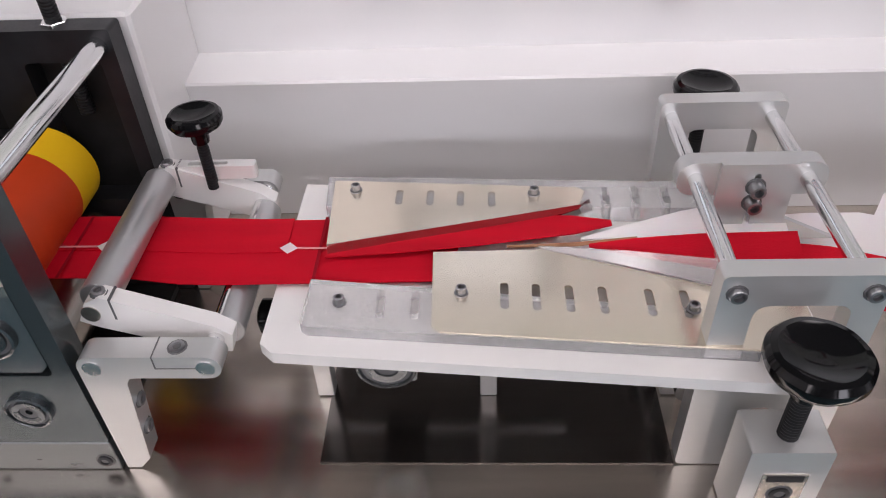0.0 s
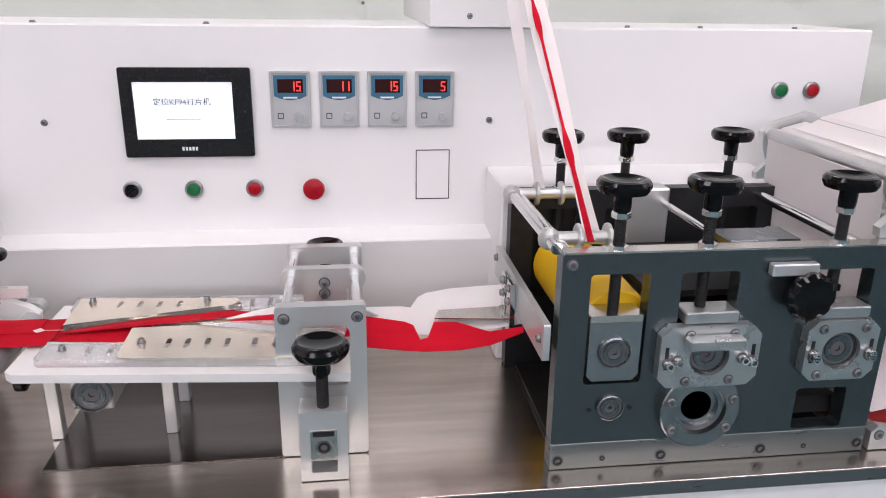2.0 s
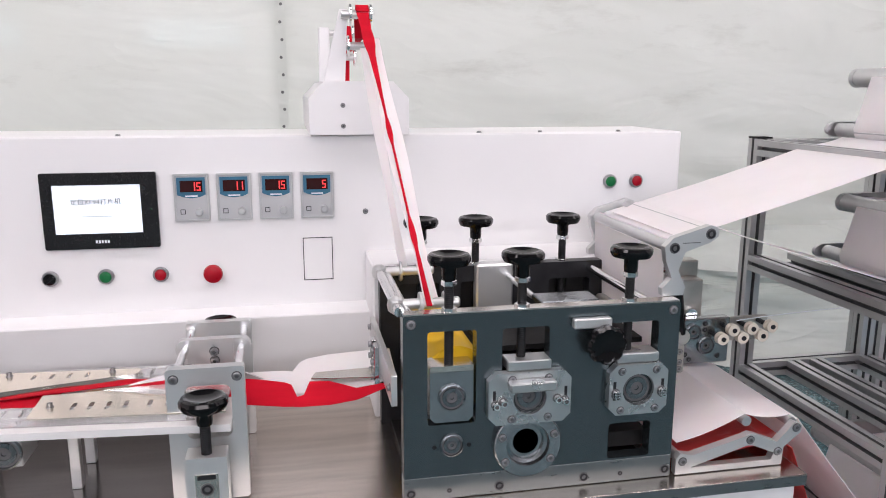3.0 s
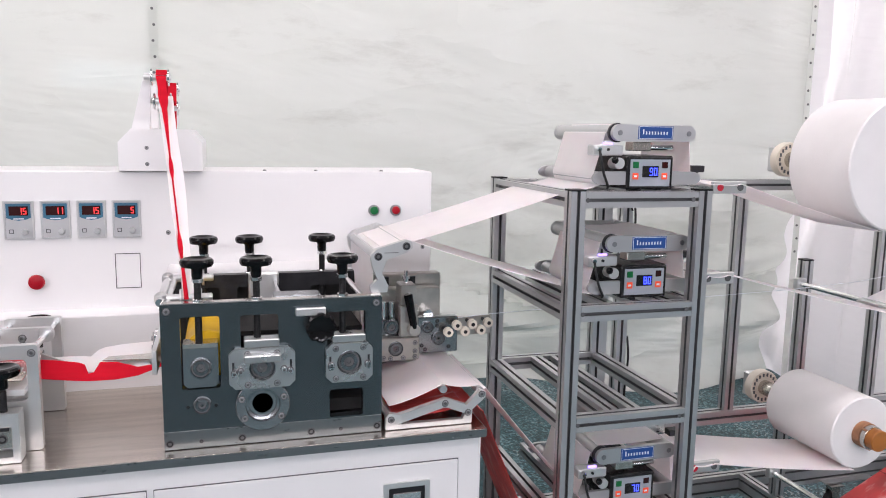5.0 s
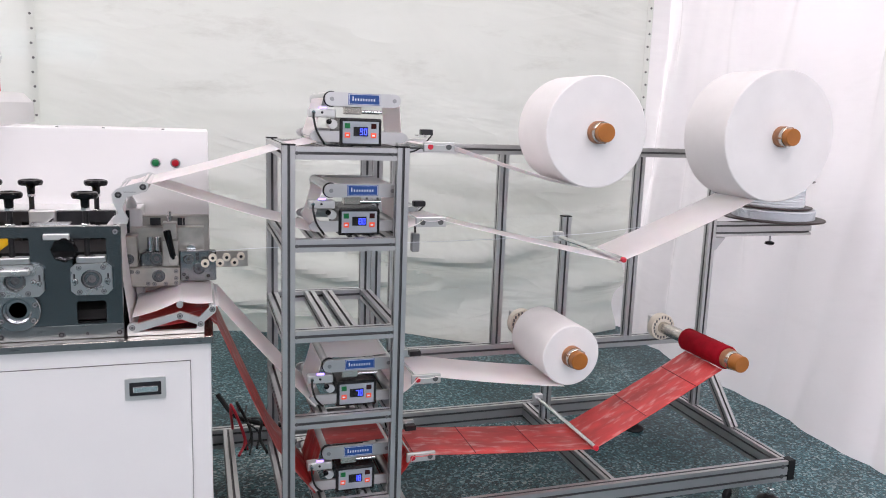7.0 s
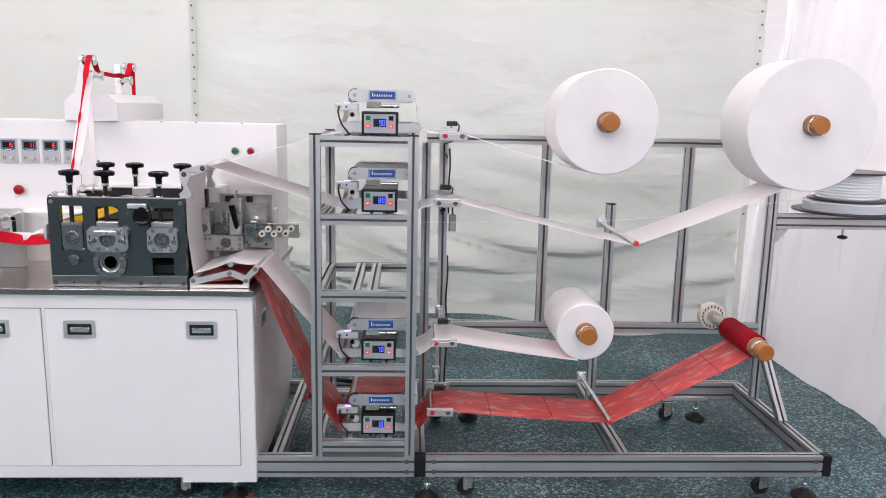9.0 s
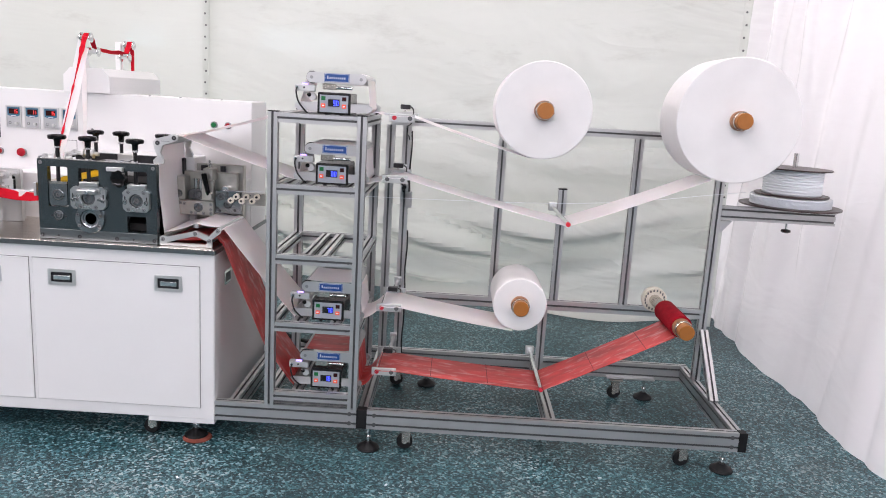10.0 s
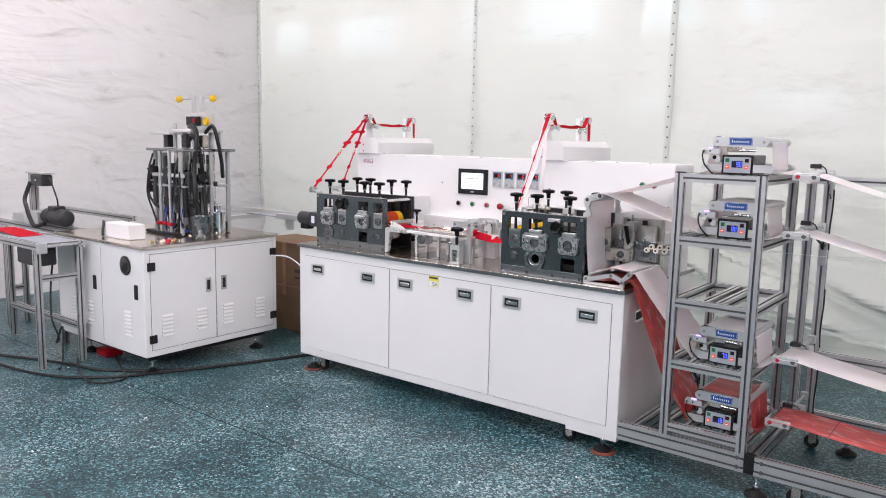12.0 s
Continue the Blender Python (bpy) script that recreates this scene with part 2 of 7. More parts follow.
def floor_material():
    """Dark teal epoxy with close-packed flakes from near black to pale blue-grey, worn and dirty in lanes."""
    m = mat("teal_epoxy_floor", (0.010, 0.040, 0.048), 0.34, var=0.45, vscale=2.2, bump=0.30, bscale=150, rvar=0.12, spec=0.3)
    nt = m.node_tree
    n, l = nt.nodes, nt.links
    b = n["Principled BSDF"]
    tc = n.new("ShaderNodeTexCoord")
    wob, add = n.new("ShaderNodeTexNoise"), n.new("ShaderNodeMixRGB")
    wob.inputs["Scale"].default_value, wob.inputs["Detail"].default_value = 60.0, 2.0
    add.blend_type, add.inputs[0].default_value = "ADD", 0.012
    l.new(tc.outputs["Object"], wob.inputs["Vector"])
    l.new(tc.outputs["Object"], add.inputs[1])
    l.new(wob.outputs["Color"], add.inputs[2])
    layers = []
    for scale in (105.0, 190.0):
        vo, sep = n.new("ShaderNodeTexVoronoi"), n.new("ShaderNodeSeparateColor")
        vo.inputs["Scale"].default_value = scale
        l.new(add.outputs[0], vo.inputs["Vector"])
        l.new(vo.outputs["Color"], sep.inputs[0])
        layers.append(sep)
    lane, worn = n.new("ShaderNodeTexNoise"), n.new("ShaderNodeMapRange")
    lane.inputs["Scale"].default_value, lane.inputs["Detail"].default_value = 1.3, 6.0
    for key, v in (("From Min", 0.34), ("From Max", 0.66), ("To Min", -0.17), ("To Max", 0.13)):
        worn.inputs[key].default_value = v
    l.new(tc.outputs["Object"], lane.inputs["Vector"])
    l.new(lane.outputs["Fac"], worn.inputs["Value"])
    src = b.inputs["Base Color"].links[0].from_socket
    for sep, stops in zip(layers, (((0.0, (0.004, 0.015, 0.019)), (0.28, (0.016, 0.062, 0.076)), (0.55, (0.054, 0.180, 0.208)), (0.79, (0.26, 0.43, 0.46)), (0.955, (0.55, 0.64, 0.64))),
                                   ((0.0, (0.004, 0.014, 0.017)), (0.45, (0.016, 0.060, 0.072)), (0.80, (0.12, 0.24, 0.265))))):
        sm, rp, mx = n.new("ShaderNodeMath"), n.new("ShaderNodeValToRGB"), n.new("ShaderNodeMix")
        sm.operation = "ADD"
        l.new(sep.outputs[0], sm.inputs[0])
        l.new(worn.outputs[0], sm.inputs[1])
        rp.color_ramp.interpolation = "CONSTANT"
        el = rp.color_ramp.elements
        while len(el) < len(stops):
            el.new(0.5)
        for e, (p, c) in zip(el, stops):
            e.position, e.color = p, (*c, 1)
        l.new(sm.outputs[0], rp.inputs[0])
        mx.data_type = "RGBA"
        mx.inputs[0].default_value = 0.85 if len(stops) == 5 else 0.35
        l.new(src, mx.inputs[6])
        l.new(rp.outputs[0], mx.inputs[7])
        src = mx.outputs[2]
    # dirt trodden in
    dirt, dm, dx = n.new("ShaderNodeTexNoise"), n.new("ShaderNodeMapRange"), n.new("ShaderNodeMix")
    dirt.inputs["Scale"].default_value, dirt.inputs["Detail"].default_value = 3.1, 8.0
    for key, v in (("From Min", 0.52), ("From Max", 0.72), ("To Min", 0.0), ("To Max", 0.4)):
        dm.inputs[key].default_value = v
    dx.data_type = "RGBA"
    dx.inputs[7].default_value = (0.020, 0.026, 0.026, 1)
    l.new(tc.outputs["Object"], dirt.inputs["Vector"])
    l.new(dirt.outputs["Fac"], dm.inputs["Value"])
    l.new(dm.outputs[0], dx.inputs[0])
    l.new(src, dx.inputs[6])
    l.new(dx.outputs[2], b.inputs["Base Color"])
    return m


def let_through(m, share, col):
    """Thin fabric passes part of the light that falls on its other face."""
    n, l = m.node_tree.nodes, m.node_tree.links
    tr, mx = n.new("ShaderNodeBsdfTranslucent"), n.new("ShaderNodeMixShader")
    tr.inputs["Color"].default_value = (*col, 1)
    mx.inputs[0].default_value = share
    l.new(n["Principled BSDF"].outputs[0], mx.inputs[1])
    l.new(tr.outputs[0], mx.inputs[2])
    l.new(mx.outputs[0], n["Material Output"].inputs["Surface"])


let_through(M["web"], 0.40, (1.0, 0.96, 0.96))
let_through(M["red"], 0.12, (0.8, 0.02, 0.03))
M["film"] = film_material()
let_through(M["film"], 0.3, (0.8, 0.25, 0.22))
M["curtain"], M["floor"] = curtain_material(0.35, 0.75), floor_material()
M["taut"] = curtain_material(0.10, 0.30, 0.26)
M["folded"] = curtain_material(0.9, 0.16, 0.05, (0.86, 0.85, 0.86), 0.10, 0.30)
M["crumpled"] = curtain_material(1.0, 0.85, 0.12, (0.82, 0.81, 0.81), 0.8)


# ---- mesh helpers ----
def thing(name, x, y, z, label, category, group="", kind=""):
    e = new(name)
    e.empty_display_size = 0.05
    e.location = (x, y, z)
    return tagged(e, label, category, group, kind)


def part(name, bm, material, parent=None, label="", smooth=True):
    me = bpy.data.meshes.new(name)
    bmesh.ops.recalc_face_normals(bm, faces=bm.faces)
    two = any(f.material_index for f in bm.faces)
    bm.to_mesh(me)
    bm.free()
    me.materials.append(material)
    # faces with index 1 get the dark slot grey, painted shade of recesses
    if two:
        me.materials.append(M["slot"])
    if smooth:
        me.shade_smooth()
        me.set_sharp_from_angle(angle=radians(32))
    o = new(name, me)
    if parent:
        o.parent = parent
        if parent.type == "EMPTY":
            o.matrix_parent_inverse = Matrix.Translation(-parent.location)
    if label:
        o["label"] = label
    return o


def solid(name, bm, material, label, category, group="", kind=""):
    return tagged(part(name, bm, material), label, category, group, kind)


def box(x0, x1, y0, y1, z0, z1, bev=0.0, bm=None, segs=1):
    b = bmesh.new()
    g = bmesh.ops.create_cube(b, size=1.0)
    for v in g["verts"]:
        v.co = Vector((x0 + (v.co.x + 0.5) * (x1 - x0), y0 + (v.co.y + 0.5) * (y1 - y0), z0 + (v.co.z + 0.5) * (z1 - z0)))
    if bev:
        bmesh.ops.bevel(b, geom=b.edges[:], offset=bev, segments=segs, affect="EDGES", profile=0.5)
    return join(bm, b)


def join(bm, b):
    if bm is None:
        return b
    me = bpy.data.meshes.new("tmp")
    b.to_mesh(me)
    b.free()
    bm.from_mesh(me)
    bpy.data.meshes.remove(me)
    return bm


def basis(p0, p1):
    a, c = Vector(p0), Vector(p1)
    w = (c - a).normalized()
    u = w.orthogonal().normalized()
    if abs(w.z) < 0.99:
        u = Vector((0, 0, 1)).cross(w).normalized()
    return a, c, u, w.cross(u)


def cyl(p0, p1, r, seg=20, bm=None, r1=None, bev=0.0):
    """A rod from p0 to p1, with slightly broken end edges."""
    a, c, u, v = basis(p0, p1)
    r1 = r if r1 is None else r1
    length = (c - a).length
    w = (c - a).normalized()
    rings = [(0, r - bev), (bev, r), (length - bev, r1), (length, r1 - bev)] if bev else [(0, r), (length, r1)]
    return join(bm, loft([[a + w * d + u * (q * math.cos(2 * math.pi * i / seg)) + v * (q * math.sin(2 * math.pi * i / seg)) for i in range(seg)] for d, q in rings]))


def loft(rings, caps=True, closed=True):
    b = bmesh.new()
    vs = [[b.verts.new(p) for p in ring] for ring in rings]
    n = len(rings[0])
    for a, c in zip(vs, vs[1:]):
        for i in range(n if closed else n - 1):
            b.faces.new((a[i], a[(i + 1) % n], c[(i + 1) % n], c[i]))
    if caps:
        b.faces.new(vs[0][::-1])
        b.faces.new(vs[-1])
    return b


def lathe(profile, origin=(0, 0, 0), axis=(0, 0, 1), seg=28, bm=None, lobes=0, depth=0.0):
    """Turns (radius, height) pairs about an axis; lobes give the rim finger grips."""
    a, _, u, v = basis(origin, Vector(origin) + Vector(axis))
    w = Vector(axis).normalized()
    rings = []
    rmax = max(r for r, h in profile)
    for r, h in profile:
        ring = []
        for i in range(seg):
            t = 2 * math.pi * i / seg
            q = r
            if lobes and r > 0.8 * rmax:
                q = r * (1 - depth * (0.5 - 0.5 * math.cos(lobes * t)) ** 3)
            ring.append(a + w * h + u * (q * math.cos(t)) + v * (q * math.sin(t)))
        rings.append(ring)
    return join(bm, loft(rings))


def rrect(x0, x1, z0, z1, r=0.0, n=4):
    if r <= 0:
        return [(x0, z0), (x1, z0), (x1, z1), (x0, z1)]
    out = []
    for cx, cz, a0 in ((x1 - r, z1 - r, 0), (x0 + r, z1 - r, 90), (x0 + r, z0 + r, 180), (x1 - r, z0 + r, 270)):
        out += [(cx + r * math.cos(radians(a0 + 90 * k / n)), cz + r * math.sin(radians(a0 + 90 * k / n))) for k in range(n + 1)]
    return out


def disc(cx, cz, r, n=20):
    return [(cx + r * math.cos(2 * math.pi * k / n), cz + r * math.sin(2 * math.pi * k / n)) for k in range(n)]


def plate(outline, holes, axis, d0, d1, bm=None, bev=0.0):
    """A flat plate with real holes: outline and holes in the plane across the axis, thick from d0 to d1."""
    def at(p, d):
        return {"y": (p[0], d, p[1]), "x": (d, p[0], p[1]), "z": (p[0], p[1], d)}[axis]
    b = bmesh.new()
    edges = []
    for loop in [outline] + list(holes):
        vs = [b.verts.new(at(p, d0)) for p in loop]
        edges += [b.edges.new((vs[i], vs[(i + 1) % len(vs)])) for i in range(len(vs))]
    bmesh.ops.triangle_fill(b, use_beauty=True, use_dissolve=False, edges=edges)
    bmesh.ops.recalc_face_normals(b, faces=b.faces)
    g = bmesh.ops.extrude_face_region(b, geom=b.faces[:])
    shift = Vector(at((0, 0), d1)) - Vector(at((0, 0), d0))
    bmesh.ops.translate(b, vec=shift, verts=[e for e in g["geom"] if isinstance(e, bmesh.types.BMVert)])
    return join(bm, b)


def ribbon(pairs, thick=0.0012, bm=None, cross=1, sag=0.0):
    """A web: pairs of edge points along it, with a little thickness; cross cuts it over its width."""
    rows = [[Vector(p).lerp(Vector(q), k / cross) for k in range(cross + 1)] for p, q in pairs]
    b = bmesh.new()
    tops, bots = [], []
    for i, row in enumerate(rows):
        nxt = rows[min(i + 1, len(rows) - 1)]
        prv = rows[max(i - 1, 0)]
        t = (nxt[0] - prv[0]) + (nxt[-1] - prv[-1])
        n = t.cross(row[-1] - row[0])
        n = n.normalized() if n.length else Vector((0, 0, 1))
        tops.append([b.verts.new(p + n * thick / 2) for p in row])
        bots.append([b.verts.new(p - n * thick / 2) for p in row])
    for s, flip in ((tops, 1), (bots, -1)):
        for a, c in zip(s, s[1:]):
            for k in range(cross):
                b.faces.new((a[k], a[k + 1], c[k + 1], c[k])[::flip])
    for i in range(len(rows) - 1):
        for k in (0, cross):
            b.faces.new((tops[i][k], tops[i + 1][k], bots[i + 1][k], bots[i][k]))
    for i in (0, len(rows) - 1):
        for k in range(cross):
            b.faces.new((tops[i][k], tops[i][k + 1], bots[i][k + 1], bots[i][k]))
    return join(bm, b)


def tube(points, r, bm=None, seg=8, smooth=6):
    """A cable through the points, rounded between them."""
    P = [Vector(p) for p in points]
    if smooth > 1 and len(P) > 2:
        Q = []
        E = [P[0] * 2 - P[1]] + P + [P[-1] * 2 - P[-2]]
        for i in range(1, len(E) - 2):
            for k in range(smooth):
                t = k / smooth
                a, p, q, c = E[i - 1:i + 3]
                Q.append(0.5 * (2 * p + (q - a) * t + (2 * a - 5 * p + 4 * q - c) * t * t + (3 * p - a - 3 * q + c) * t ** 3))
        P = Q + [P[-1]]
    rings = []
    for i, p in enumerate(P):
        w = (P[min(i + 1, len(P) - 1)] - P[max(i - 1, 0)]).normalized()
        u = w.cross(Vector((0.31, 0.22, 0.92))).normalized()
        v = w.cross(u)
        rings.append([p + r * (u * math.cos(2 * math.pi * k / seg) + v * math.sin(2 * math.pi * k / seg)) for k in range(seg)])
    return join(bm, loft(rings))


def profile_section(w, h, slot=0.009, deep=0.013):
    """Outline of a slotted aluminium profile, with one slot for each 40 mm of side."""
    pts = []
    for sx, sy, length, c0 in ((1, 0, w, (-w / 2, -h / 2)), (0, 1, h, (w / 2, -h / 2)), (-1, 0, w, (w / 2, h / 2)), (0, -1, h, (-w / 2, h / 2))):
        n = max(1, round(length / 0.04))
        ix, iy = -sy, sx
        pts.append(c0)
        for k in range(n):
            c = (k + 0.5) * length / n
            for d, e in ((c - slot / 2, 0), (c - slot / 2, deep), (c + slot / 2, deep), (c + slot / 2, 0)):
                pts.append((c0[0] + sx * d + ix * e, c0[1] + sy * d + iy * e))
    return pts


def beam(p0, p1, w=0.04, h=0.04, bm=None):
    """A slotted aluminium profile from p0 to p1; w lies level, h stands up (for posts: along x and along y)."""
    a, c = Vector(p0), Vector(p1)
    d = (c - a).normalized()
    if abs(d.z) > 0.99:
        u, v = Vector((1, 0, 0)), Vector((0, 1, 0))
    else:
        u = d.cross(Vector((0, 0, 1))).normalized()
        v = u.cross(d)
    sec = profile_section(w, h)
    b = loft([[p + u * s + v * t for s, t in sec] for p in (a, c)])
    # faces inside the slots get slot grey, their shade put into the colour
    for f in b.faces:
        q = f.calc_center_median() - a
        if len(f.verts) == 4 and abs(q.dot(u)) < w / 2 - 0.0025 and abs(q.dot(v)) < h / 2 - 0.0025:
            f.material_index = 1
    return join(bm, b)


def bolt(x, y, z, r=0.006, axis=(0, -1, 0), h=0.006, bm=None):
    """A socket-head screw: a head with a recessed dark socket and a shadow ring round its foot."""
    b = lathe([(r * 1.28, 0.0), (r * 1.28, 0.0006), (r, 0.0006), (r, h * 0.85), (r * 0.88, h), (r * 0.58, h), (r * 0.52, h * 0.45), (0.0005, h * 0.45)], (x, y, z), axis, 12)
    d, o = Vector(axis).normalized(), Vector((x, y, z))
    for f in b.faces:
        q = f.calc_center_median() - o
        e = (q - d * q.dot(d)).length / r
        # socket and foot ring are shaded by the darker slot grey
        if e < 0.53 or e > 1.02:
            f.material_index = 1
    return join(bm, b)


def text(name, body, size, material, parent, m, width=None):
    c = bpy.data.curves.new(name, "FONT")
    c.body, c.size, c.align_x, c.align_y, c.extrude = body, size, "CENTER", "CENTER", 0.0004
    o = new(name, c)
    c.materials.append(material)
    o.parent = parent
    o.matrix_basis = m
    if parent.type == "EMPTY":
        o.matrix_parent_inverse = Matrix.Translation(-parent.location)
    return o


# ---- hall: floor, sheets, ceiling ----
def sheet(name, p0, p1, z1, seed, amp, waves, label, material="curtain", swag=0.0):
    """A hanging plastic sheet from p0 to p1 with soft folds that deepen towards its foot."""
    a, c = Vector((*p0, 0)), Vector((*p1, 0))
    n = (c - a).cross(Vector((0, 0, 1))).normalized()
    nx, nz = 220, 160 if swag > 0.5 else 84
    length = (c - a).length
    b = bmesh.new()
    grid = []
    for j in range(nz + 1):
        z = 0.004 + (z1 - 0.004) * j / nz
        row = []
        for i in range(nx + 1):
            s = length * i / nx
            if swag < 0:
                # upright folds that run slightly askew from the rail to the floor
                k = s + 0.16 * z
                q = 0.9 * noise.noise(Vector((k * 1.5 + seed, z * 0.10, 0.3))) + 0.75 * noise.noise(Vector((k * 4.0 + seed, z * 0.16, 9.7)))
                q += 0.35 * (1.0 - 3.0 * abs(noise.noise(Vector((k * 3.1 - 0.3 * z, z * 0.35 + seed, 5.2))))) + 0.18 * noise.noise(Vector((s * 2.0 + z, z * 1.7, 3.3)))
                row.append(b.verts.new(a + (c - a) * (i / nx) + n * ((q - 0.1) * amp * (0.45 + 0.22 * z)) + Vector((0, 0, z))))
                continue
            q = noise.noise(Vector((s * waves + seed, z * 0.25 + seed, 0.3))) + 0.5 * noise.noise(Vector((s * waves * 2.3 - z * 0.6, z * 0.5 + seed, 1.7)))
            q += 0.35 * noise.noise(Vector((s * 1.3 + z * 1.1 + seed, (z - s * 0.5) * 2.2, 2.9)))
            q += 0.55 * noise.noise(Vector((s * 0.9 + z * 1.7 + seed, (z * 0.9 - s * 0.55) * 1.5, 4.1))) * max(0.0, 1.6 - z)
            if swag > 0:
                # creases that hang like swags from the seam at the far end of the sheet
                u = z - 0.085 * (length - s - 2.9) ** 2
                fine = noise.noise(Vector((s * 0.45 + seed, u * 3.4, 6.3)))
                q += swag * (2.8 * (1.0 - 3.0 * math.sqrt(fine * fine + 0.003)) * max(0.12, min(1.0, 1.9 - z)) + 0.35 * noise.noise(Vector((s * 0.5, u * 1.6 + seed, 8.1))))
            foot = amp * (0.55 + 0.75 * max(0.0, 1.2 - z))
            row.append(b.verts.new(a + (c - a) * (i / nx) + n * (q * foot + (0.15 * max(0.0, 1.0 - z) if swag > 0.5 else 0.0)) + Vector((0, 0, z))))
        grid.append(row)
    for r0, r1 in zip(grid, grid[1:]):
        for i in range(nx):
            b.faces.new((r0[i], r0[i + 1], r1[i + 1], r1[i]))
    g = bmesh.ops.extrude_face_region(b, geom=b.faces[:])
    bmesh.ops.translate(b, vec=n * 0.004, verts=[e for e in g["geom"] if isinstance(e, bmesh.types.BMVert)])
    return solid(name, b, M[material], label, "wall", kind="structure")


HALL = (-19.5, 9.0, -9.0, 14.5, 5.6)
# left, right, sill and head of each glow window standing in for a reflection
GLOW_WINDOWS = ((-18.4, -16.6, 4.3, 5.4), (-15.3, -12.75, 4.1, 5.35), (-10.35, -9.6, 4.2, 5.35), (-8.4, -6.05, 4.15, 5.4), (-5.0, -3.5, 4.2, 5.4), (-2.7, -2.0, 4.3, 5.4),
                 (-2.2, -0.35, 2.32, 2.9), (-5.2, -4.2, 2.27, 2.8))


def build_hall():
    x0, x1, y0, y1, h = HALL
    b = bmesh.new()
    vs = [b.verts.new(p) for p in ((x0, y0, 0), (x1, y0, 0), (x1, y1, 0), (x0, y1, 0))]
    b.faces.new(vs)
    solid("floor", b, M["floor"], "dark teal speckled epoxy hall floor, slightly glossy", "floor", kind="structure")
    solid("floor_joint", box(-5.0, 7.0, -0.663, -0.657, 0.0005, 0.0012), M["joint"], "thin dark joint line across the epoxy floor", "joint", kind="structure")
    # ceiling and outer walls, out of view, kept dark so metal reflects dark
    solid("ceiling", box(x0, x1, y0, y1, h, h + 0.1), M["plaster"], "unseen grey hall ceiling", "ceiling", kind="structure")
    solid("wall_north", plate(rrect(x0, x1, 0, h), [rrect(*w) for w in GLOW_WINDOWS], "y", y1, y1 + 0.15), M["plaster"], "unseen grey wall behind the sheets, holding the glow windows", "wall", kind="structure")
    solid("wall_east", box(x1, x1 + 0.15, y0, y1, 0, h), M["plaster"], "unseen grey hall wall", "wall", kind="structure")
    solid("wall_west", box(x0 - 0.15, x0, y0, y1, 0, h), M["plaster"], "unseen grey hall wall", "wall", kind="structure")
    wins = [rrect(-7.4 + 2.6 * k, -5.6 + 2.6 * k, 3.3, 4.5) for k in range(6)]
    solid("wall_south", plate(rrect(x0, x1, 0, h), wins, "y", y0 - 0.15, y0), M["plaster"], "hall wall with a row of high windows", "wall", kind="structure")
    sheet("wall_sheet_back", (4.33, 2.70), (0.36, 3.22), 4.6, 3.0, 0.070, 0.9, "white plastic sheeting hung as a back wall, slack and creased", "curtain", 1.0)
    sheet("wall_sheet_west", (0.40, 3.215), (-5.58, 3.62), 4.6, 5.0, 0.055, 0.7, "white plastic sheeting hung as a back wall, softly creased", "taut", 0.25)
    sheet("wall_sheet_right", (4.36, -0.9), (4.36, 3.05), 4.6, 11.0, 0.17, 1.3, "white plastic sheet curtain with deep folds touching the floor", "folded", -1.0)
    sheet("wall_sheet_left", (-5.55, 3.66), (-3.9, -4.5), 4.6, 21.0, 0.06, 1.0, "white creased plastic sheeting hung as a side wall", "crumpled")
    for gx, gy in ((-5.50, 3.56), (-1.74, 3.29), (0.39, 3.15), (4.28, 2.65)):
        strip = thing("sheet_seam", gx, gy, 0.02, "hanging seam of the plastic sheet with a row of small eyelets", "seam", "seams of the sheeting")
        part("hem", box(gx - 0.022, gx + 0.022, gy - 0.003, gy, 0.02, 4.5), M["curtain"], strip)
        for j in range(36):
            z = 0.9 + 0.085 * j
            part("eyelet", lathe([(0.0078, 0), (0.0078, 0.003), (0.003, 0.003)], (gx + (0.004 if j % 2 else -0.003), gy - 0.004, z), (0, -1, 0), 10), M["slot"], strip)


def ceiling_lamps():
    # luminaires out of view, added as the hall's overhead light
    first = None
    for x in (-3.6, -1.2, 1.2, 3.5):
        for y in (-6.0, -3.0, -0.3):
            area_lamp(x, y, 4.93, 2.2, 0.5, LAMP_W)
            if first is None:
                first = thing("ceiling_light", x, y, 5.2, "unseen long white ceiling luminaire", "lamp", "ceiling lights")
                part("housing", box(x - 1.2, x + 1.2, y - 0.3, y + 0.3, 4.96, 5.199, 0.01), M["white"], first)
                part("diffuser", box(x - 1.15, x + 1.15, y - 0.27, y + 0.27, 4.94, 4.96), M["lampface"], first)
            else:
                copy_thing(first, pose(x, y, 5.2))


def high_windows():
    """Daylight through the unseen row of high windows, set to brighten front faces."""
    for k in range(6):
        x = -6.5 + 2.6 * k
        w = thing("window_%d" % (k + 1), x, HALL[2], 3.3, "high hall window with a slim white frame", "window", kind="structure")
        part("window_frame", plate(rrect(x - 0.9, x + 0.9, 3.3, 4.5), [rrect(x - 0.86, x - 0.03, 3.34, 4.46), rrect(x + 0.03, x + 0.86, 3.34, 4.46)], "y", HALL[2] - 0.09, HALL[2] - 0.03), M["white"], w)
        for s in (-1, 1):
            g = part("pane", box(x + s * 0.445 - 0.415, x + s * 0.445 + 0.415, HALL[2] - 0.064, HALL[2] - 0.06, 3.34, 4.46), M["acrylic"], w)
            g.visible_shadow = False
        area_lamp(x, HALL[2] + 0.03, 3.9, 1.7, 1.1, WINDOW_W, (x, 0.0, 2.6), (0.93, 0.97, 1.0))


